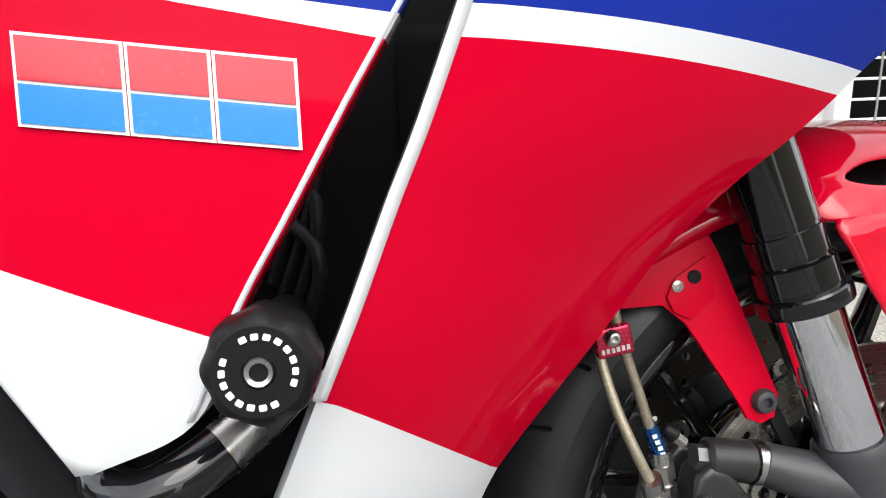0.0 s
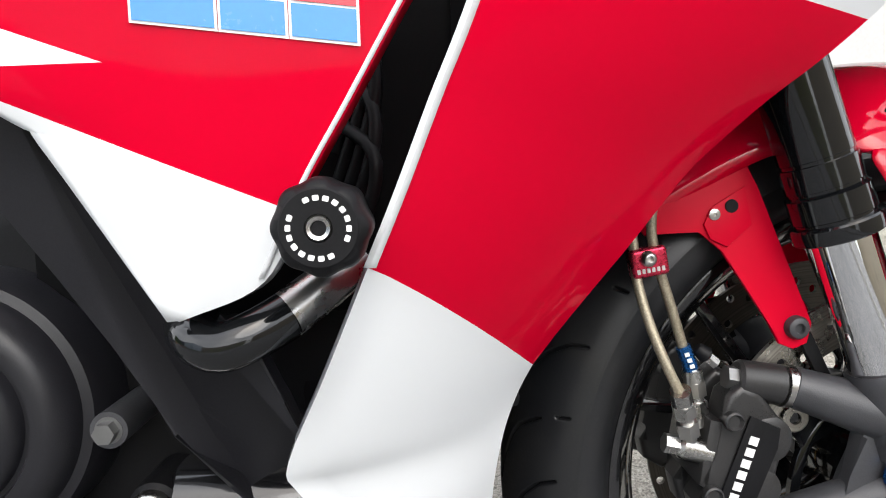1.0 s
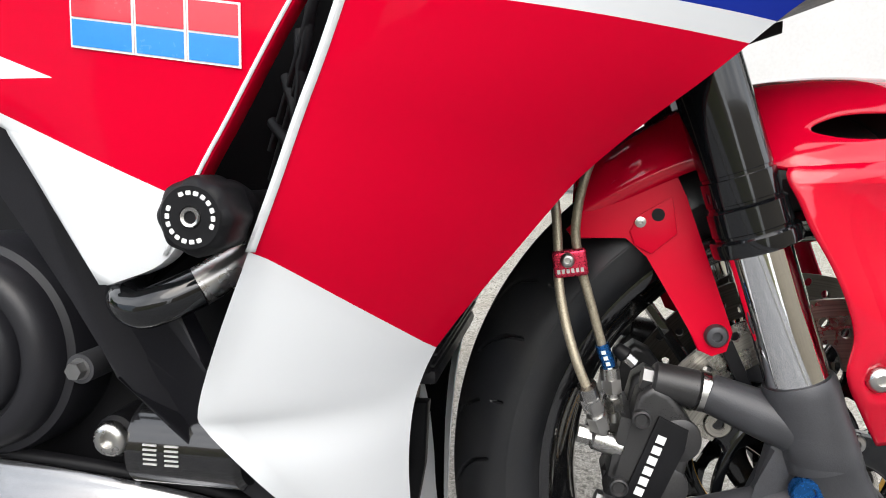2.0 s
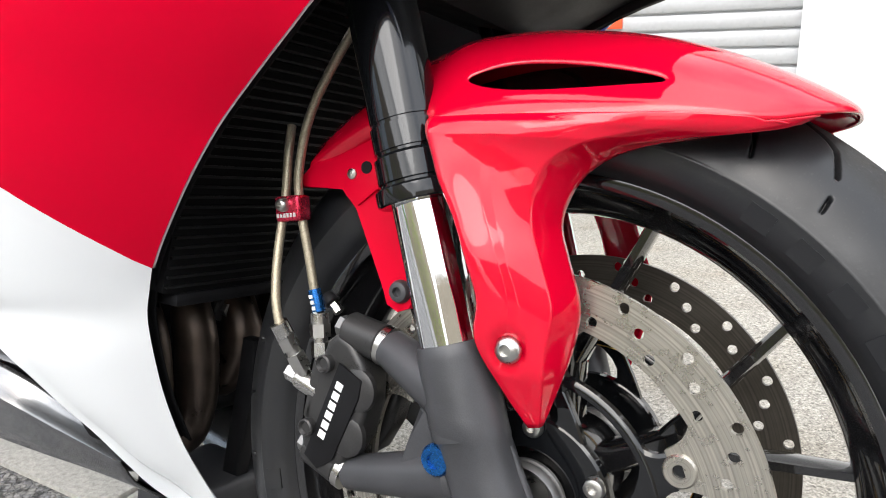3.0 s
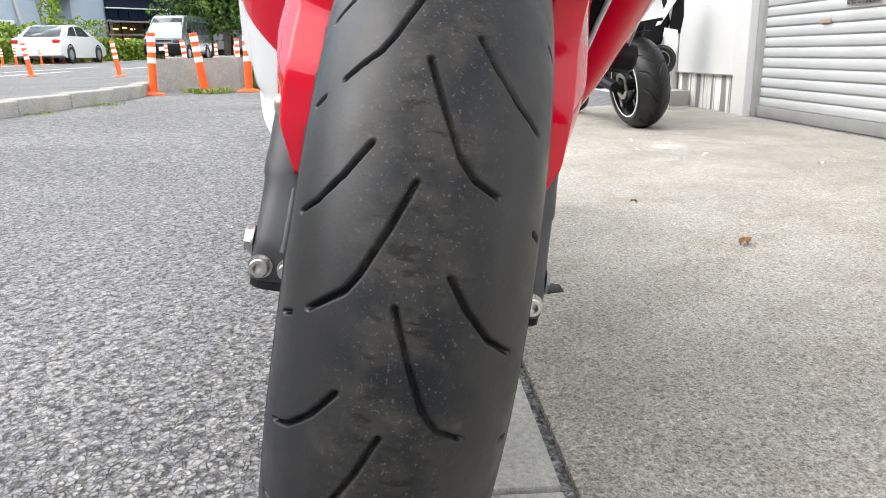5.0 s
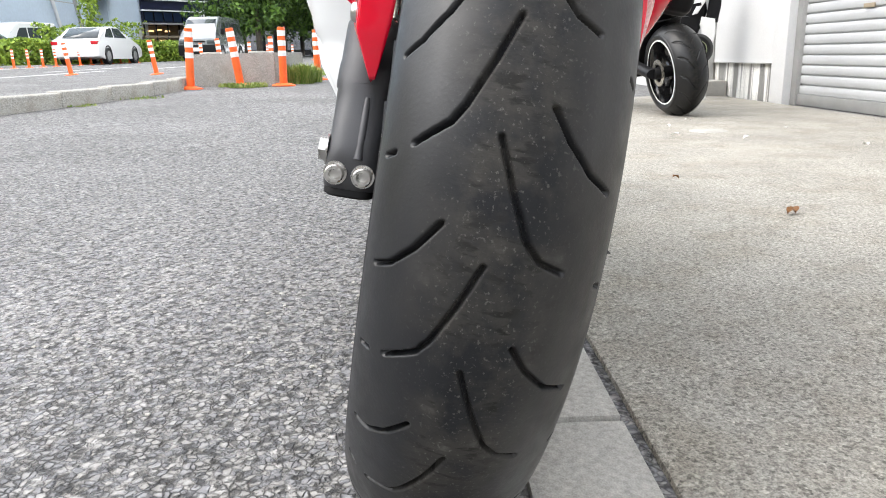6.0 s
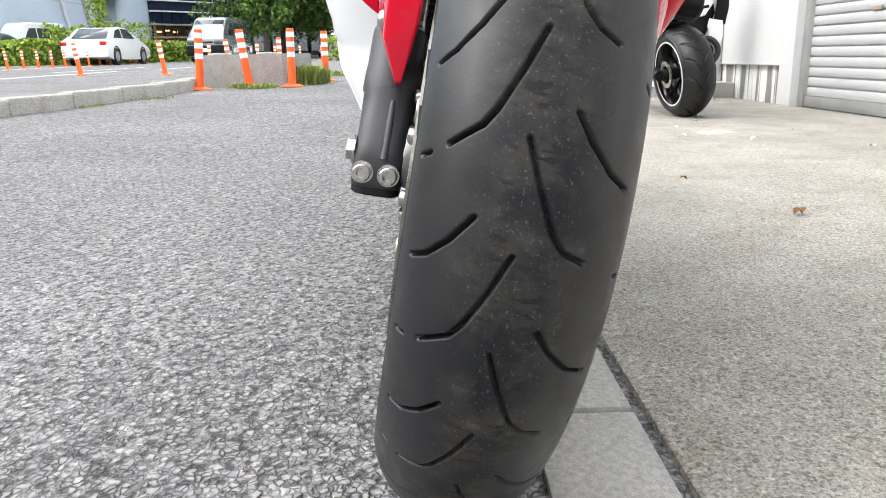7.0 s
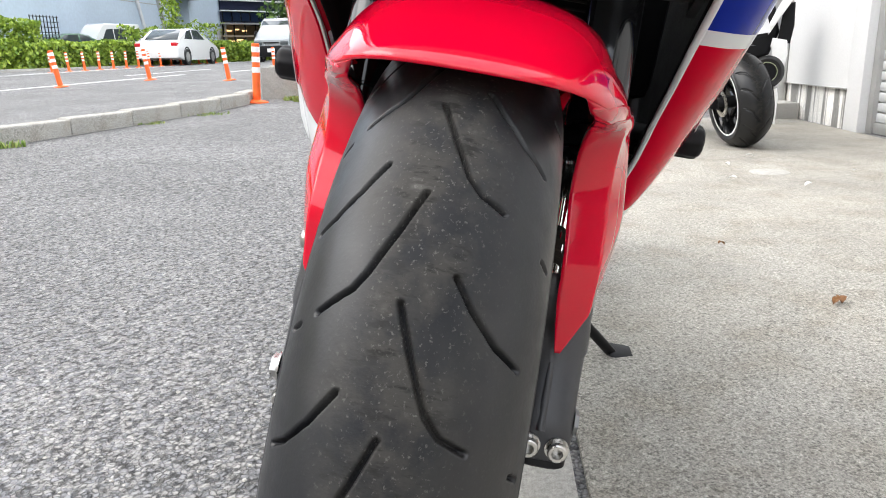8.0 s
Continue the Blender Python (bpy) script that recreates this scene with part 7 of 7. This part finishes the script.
# vehicles
def car(name, label, m, L, W_, paint, side, glass, roof, wheel_r, wheels, cat):
    """A vehicle: side outline (x, z), glass outlines, wheels. x forward."""
    t = thing(name, label, cat, m)
    bm = plate(side, -W_ / 2, W_ / 2, 0.10, 4)
    for zc in (0.75, 1.1, 1.5):
        bmesh.ops.bisect_plane(bm, geom=list(bm.verts) + list(bm.edges) + list(bm.faces), plane_co=(0, 0, zc), plane_no=(0, 0, 1))
    for v in bm.verts:
        k = max(0.0, (v.co.z - 0.75))
        v.co.y *= 1 - 0.16 * min(1.0, k / 0.75)
    part("body", bm, paint, t, angle=35)
    for g in glass:
        b2 = plate(g, -W_ / 2 - 0.010, W_ / 2 + 0.010, 0.01, 2)
        for v in b2.verts:
            k = max(0.0, (v.co.z - 0.75))
            v.co.y *= 1 - 0.16 * min(1.0, k / 0.75)
        part("side_window", b2, CAR_GLASS, t, angle=35)
    for (x0, z0), (x1, z1), w in roof:
        d = Vector((x1 - x0, 0, z1 - z0)).normalized()
        nrm = Vector((-d.z, 0, d.x)) * 0.012
        rows = [[Vector((x, -w * q, z)) + nrm, Vector((x, w * q, z)) + nrm] for x, z, q in ((x0, z0, 1.0), (x1, z1, 0.86))]
        o = part("windscreen", grid(rows), CAR_GLASS, t)
        solid(o, 0.01, 0.0)
    for x in wheels:
        for s in (-1, 1):
            wh = part("wheel", lathe([(-0.09, wheel_r * 0.62), (-0.10, wheel_r * 0.94), (-0.08, wheel_r), (0.08, wheel_r), (0.10, wheel_r * 0.94), (0.09, wheel_r * 0.62)], 32, centre=(x, s * (W_ / 2 - 0.075), wheel_r)), RUBBER_REAR, t)
            part("rim", lathe([(-0.10, 0.0), (-0.10, wheel_r * 0.3), (-0.085, wheel_r * 0.6), (0.085, wheel_r * 0.6), (0.10, wheel_r * 0.3), (0.10, 0.0)], 32, centre=(x, s * (W_ / 2 - 0.073), wheel_r)), ALU, wh)
            part("wheel_arch", lathe([(-0.004, wheel_r * 1.0), (-0.004, wheel_r * 1.16), (0.004, wheel_r * 1.16), (0.004, wheel_r * 1.0)], 32, centre=(x, s * (W_ / 2 + 0.002), wheel_r + 0.03), closed=True), DARK, wh)
    return t


SEDAN = [(-2.3, 0.30), (-2.36, 0.62), (-2.30, 0.92), (-1.75, 0.99), (-1.15, 1.38), (-0.6, 1.46), (0.2, 1.44), (1.05, 0.98), (2.0, 0.82), (2.32, 0.62), (2.30, 0.28), (1.7, 0.2), (-1.7, 0.2)]
SEDAN_G = [[(-1.45, 1.02), (-1.08, 1.33), (-0.62, 1.40), (-0.60, 1.02)], [(-0.52, 1.02), (-0.52, 1.40), (0.15, 1.38), (0.75, 1.02)]]
sx, sy = -22.3, -24.0
sedan = car("sedan", "white four-door sedan on the road", Matrix.Translation((sx, sy, gz(sx, sy))) @ Matrix.Rotation(math.atan2(-0.42, -0.91), 4, "Z"), 4.6, 1.75, CAR_WHITE, SEDAN, SEDAN_G, [((-1.78, 1.0), (-1.16, 1.38), 0.68), ((1.05, 1.0), (0.22, 1.43), 0.68)], 0.32, (-1.4, 1.4), "car")
for s in (-1, 1):
    part("tail_lamp", box(bmesh.new(), -2.36, -2.14, min(s * 0.86, s * 0.62), max(s * 0.86, s * 0.62), 0.74, 0.88, 0.03), TAIL_RED, sedan, "red tail lamp")
VAN = [(-2.1, 0.32), (-2.15, 0.8), (-2.08, 1.75), (-1.95, 1.93), (0.95, 1.93), (1.25, 1.80), (1.85, 1.12), (2.15, 0.95), (2.2, 0.4), (1.9, 0.22), (-1.9, 0.22)]
VAN_G = [[(-1.95, 1.12), (-1.9, 1.66), (-0.75, 1.68), (-0.75, 1.12)], [(-0.65, 1.12), (-0.65, 1.68), (0.25, 1.68), (0.25, 1.12)], [(0.35, 1.12), (0.35, 1.68), (0.85, 1.66), (1.35, 1.15)]]
vx, vy = -27.4, -22.4
van = car("van", "silver-grey delivery van coming along the road", Matrix.Translation((vx, vy, gz(vx, vy))) @ Matrix.Rotation(radians(21), 4, "Z"), 4.3, 1.7, CAR_GREY, VAN, VAN_G, [((1.84, 1.14), (1.26, 1.80), 0.74)], 0.30, (-1.3, 1.4), "van")
part("bumper", box(bmesh.new(), 2.05, 2.26, -0.83, 0.83, 0.25, 0.70, 0.06), BLACK_PLASTIC, van)
part("grille", box(bmesh.new(), 2.14, 2.215, -0.36, 0.36, 0.80, 0.86, 0.01), BLACK_PLASTIC, van)
for s in (-1, 1):
    part("door_mirror", box(bmesh.new(), 1.35, 1.5, min(s * 0.86, s * 1.02), max(s * 0.86, s * 1.02), 1.12, 1.36, 0.03), BLACK_PLASTIC, van)
part("plate_bar", box(bmesh.new(), 2.25, 2.275, -0.17, 0.17, 0.42, 0.58, 0.01), LABEL_W, van, "plain white plate")
for s in (-1, 1):
    part("headlamp", box(bmesh.new(), 2.02, 2.2, min(s * 0.78, s * 0.42), max(s * 0.78, s * 0.42), 0.72, 0.90, 0.04), CAR_GLASS, van)
px, py = -24.6, -31.3
car("van", "white parked van behind the hedge", Matrix.Translation((px, py, gz(px, py))) @ Matrix.Rotation(radians(5), 4, "Z") @ Matrix.Diagonal((0.74, 0.86, 1.0, 1.0)), 4.3, 1.7, CAR_WHITE, VAN, VAN_G, [((1.74, 1.10), (0.95, 1.83), 0.72), ((-2.12, 1.0), (-2.03, 1.7), 0.7)], 0.30, (-1.3, 1.4), "van")
px, py = -21.6, -31.0
car("sedan", "dark green parked car behind the hedge", Matrix.Translation((px, py, gz(px, py))) @ Matrix.Rotation(math.atan2(-0.43, 0.9) + 0.5, 4, "Z"), 4.6, 1.75, CAR_GREEN, SEDAN, SEDAN_G, [((-1.78, 1.0), (-1.16, 1.38), 0.68), ((1.05, 1.0), (0.22, 1.43), 0.68)], 0.32, (-1.4, 1.4), "car")
px, py = -43.5, -26.2
car("sedan", "pale car far down the road", Matrix.Translation((px, py, gz(px, py))) @ Matrix.Rotation(math.atan2(0.5, 0.87), 4, "Z"), 4.6, 1.75, CAR_WHITE, SEDAN, SEDAN_G, [((-1.78, 1.0), (-1.16, 1.38), 0.68), ((1.05, 1.0), (0.22, 1.43), 0.68)], 0.32, (-1.4, 1.4), "car")

# the other motorcycle by the wall
OM = Matrix.Translation((-3.80, 0.375, 0.006)) @ Matrix.Rotation(radians(-150), 4, "Z") @ Matrix.Rotation(radians(-9), 4, "X") @ Matrix.Diagonal((0.85, 1.02, 0.85, 1.0))
other = thing("parked_motorcycle", "parked motorcycle with wide rear tyre and white rim stripe", "motorcycle", OM)
ow = part("rear_wheel", lathe([(-0.085, 0.222), (-0.088, 0.214), (-0.07, 0.205), (-0.03, 0.19), (0.03, 0.19), (0.07, 0.205), (0.088, 0.214), (0.085, 0.222)], 80, centre=(0, 0, 0.318)), BLACK_GLOSS, other, "black cast rear wheel")
RT = [[(0.0, -8.0), (-7.0, -30.0), (-13.0, -50.0), (-15.0, -66.0)], [(9.0, 8.0), (2.0, 30.0), (-4.0, 50.0), (-6.0, 68.0)], [(14.0, -35.0), (9.0, -60.0), (7.0, -76.0)], [(22.0, 36.0), (17.0, 60.0), (15.0, 78.0)]]
om = tyre_mesh(0.318, 0.100, 0.0905, [(0.0950, 0.262), (0.0945, 0.245), (0.0900, 0.230), (0.0850, 0.221)], RT, 24.0, 720, 90, 0.006, 0.004)
om.materials.append(RUBBER_REAR)
part("tyre", om, None, ow, m=Matrix.Translation((0, 0, 0.318)))
for s in (-1, 1):
    part("rim_stripe", lathe([(s * 0.0855, 0.2225), (s * 0.0895, 0.2225), (s * 0.0895, 0.2135), (s * 0.0875, 0.2135)], 80, centre=(0, 0, 0.318)), LABEL_W, ow, "white rim stripe")
for k in range(5):
    a = radians(20 + 72 * k)
    part("spoke", rod((0.03 * math.cos(a), 0, 0.318 + 0.03 * math.sin(a)), (0.195 * math.cos(a + 0.2), 0, 0.318 + 0.195 * math.sin(a + 0.2)), 0.024, 0.014, 8), BLACK_GLOSS, ow)
spr = lathe([(0.10, 0.062), (0.10, 0.092), (0.106, 0.092), (0.106, 0.062)], 60, centre=(0, 0, 0.318), closed=True)
part("sprocket", spr, ROTOR, ow, "steel rear sprocket")
part("hub", rod((0, -0.11, 0.318), (0, 0.13, 0.318), 0.04, seg=24), BLACK_PLASTIC, ow)
part("swingarm", rod((0, 0.14, 0.318), (0.55, 0.12, 0.40), 0.035, 0.045, 12), BLACK_PLASTIC, other)
part("swingarm", rod((0, -0.14, 0.318), (0.55, -0.12, 0.40), 0.035, 0.045, 12), BLACK_PLASTIC, other)
part("hugger", lathe([(-0.09, 0.345), (-0.06, 0.350), (0.06, 0.350), (0.09, 0.345)], 30, centre=(0, 0, 0.318), arc=40, start=60), BLACK_PLASTIC, other)
part("tail_panel", plate([(0.1, 0.72), (0.15, 0.92), (-0.38, 1.04), (-0.30, 0.94), (-0.05, 0.74)], -0.10, 0.10, 0.02, 3), CAR_WHITE, other, "white tail panel")
part("plate_holder", plate([(-0.20, 0.92), (-0.24, 0.90), (-0.30, 0.72), (-0.27, 0.72)], -0.07, 0.07, 0.005), BLACK_PLASTIC, other)
part("plate_bar", plate([(-0.255, 0.86), (-0.265, 0.86), (-0.305, 0.74), (-0.295, 0.74)], -0.08, 0.08), LABEL_W, other, "plain white plate")
part("body", plate([(0.1, 0.70), (0.15, 0.95), (0.9, 0.98), (1.2, 0.8), (1.2, 0.30), (0.4, 0.28)], -0.13, 0.13, 0.04, 3), BLACK_PLASTIC, other, "black bodywork")
part("front_wheel", lathe([(-0.05, 0.22), (-0.06, 0.28), (0.0, 0.30), (0.06, 0.28), (0.05, 0.22)], 60, centre=(1.42, 0, 0.30)), RUBBER_REAR, other)

# a second parked machine half hidden behind the wide tyre
SM = Matrix.Translation((-5.20, 0.42, 0.006)) @ Matrix.Rotation(radians(93.6), 4, "Z")
scooter = thing("parked_scooter", "white and black scooter parked close to the wall", "scooter", SM)
drum = part("wheel", lathe([(-0.050, 0.072), (-0.056, 0.096), (-0.038, 0.112), (0.0, 0.118), (0.038, 0.112), (0.056, 0.096), (0.050, 0.072)], 48, centre=(-0.058, 0.0, 0.377)), RUBBER_REAR, scooter, "small dark raised wheel")
part("rim_ring", lathe([(-0.052, 0.066), (-0.055, 0.070), (-0.048, 0.074), (0.048, 0.074), (0.055, 0.070), (0.052, 0.066)], 48, centre=(-0.058, 0.0, 0.377)), RING_TAPE, drum, "pale yellow-green rim ring")
part("hub", rod((-0.058, -0.052, 0.377), (-0.058, 0.052, 0.377), 0.066, 0.066, 32, bevel=0.006), BLACK_PLASTIC, drum)
part("leg", plate([(-0.030, 0.0), (0.026, 0.0), (0.034, 0.200), (0.022, 0.262), (-0.022, 0.262)], -0.03, 0.03, 0.006), CAR_WHITE, scooter, "white lower cover")
part("side_cover", plate([(-0.040, 0.262), (0.030, 0.262), (0.070, 0.500), (0.058, 0.600), (-0.040, 0.620), (-0.052, 0.560), (-0.020, 0.480)], 0.0, 0.07, 0.012, 3), CAR_WHITE, scooter, "white side cover")
part("tail_box", plate([(-0.010, 0.585), (0.078, 0.575), (0.096, 0.700), (0.090, 0.860), (0.020, 0.860)], 0.02, 0.20, 0.014, 3), BLACK_PLASTIC, scooter, "black tail box")
part("tail_strip", plate([(-0.110, 0.630), (-0.070, 0.640), (0.076, 0.880), (0.020, 0.900), (-0.020, 0.830)], -0.02, 0.03, 0.008, 3), CAR_WHITE, scooter, "white slanting panel")
part("body", plate([(-0.40, 0.36), (-0.06, 0.50), (0.0, 0.66), (-0.05, 0.88), (-0.50, 0.80)], 0.05, 0.22, 0.03, 3), BLACK_PLASTIC, scooter, "black body")

# litter on the ground
def leaf_bm(L, w):
    bm = bmesh.new()
    rows = []
    for i in range(7):
        u = i / 6
        h = w * math.sin(math.pi * u) ** 0.8 + 0.0008
        z = 0.004 + 0.010 * math.sin(2.5 * u)
        rows.append([Vector((L * (u - 0.5), -h, z + 0.004)), Vector((L * (u - 0.5), 0, z)), Vector((L * (u - 0.5), h, z + 0.005))])
    return grid(rows, bm)


random.seed(11)
for x, y, L, w in ((-0.998, 0.868, 0.028, 0.008), (-1.016, 0.877, 0.030, 0.010), (-1.422, 0.57, 0.024, 0.007)):
    o = part("dry_leaf", leaf_bm(L, w), LEAF_DRY, m=Matrix.Translation((x, y, 0.008)) @ Matrix.Rotation(random.uniform(0, 6), 4, "Z"))
    tagged(o, "small curled brown dry leaf on the ground", "leaf", "fallen leaves")
bm = bmesh.new()
for _ in range(420):
    r, a = random.uniform(0.2, 4.5), random.uniform(2.6, 5.0)
    x, y = 0.3 + r * math.cos(a), 0.4 + r * math.sin(a)
    k = random.uniform(0.0018, 0.0042)
    g = bmesh.ops.create_icosphere(bm, subdivisions=1, radius=k)["verts"]
    for v in g:
        v.co = Vector((v.co.x * random.uniform(0.7, 1.4), v.co.y * random.uniform(0.7, 1.4), v.co.z * 0.6)) + Vector((x, y, gz(x, y) + k * 0.3))
o = part("grit", bm, SLAB)
tagged(o, "loose pale stone grit on the asphalt", "grit", kind="stuff")
for i, (x, y) in enumerate([(-2.97, 0.93), (-2.59, 0.46), (-2.53, 0.76), (-3.0, 0.39), (-3.33, 0.46), (-2.36, 1.19)]):
    o = part("paper_scrap", leaf_bm(0.030 + 0.008 * (i % 3), 0.009), LABEL_W, m=Matrix.Translation((x, y, 0.010)) @ Matrix.Rotation(1.3 * i, 4, "Z"))
    tagged(o, "small pale scrap of paper on the concrete", "litter", "scraps on the forecourt")
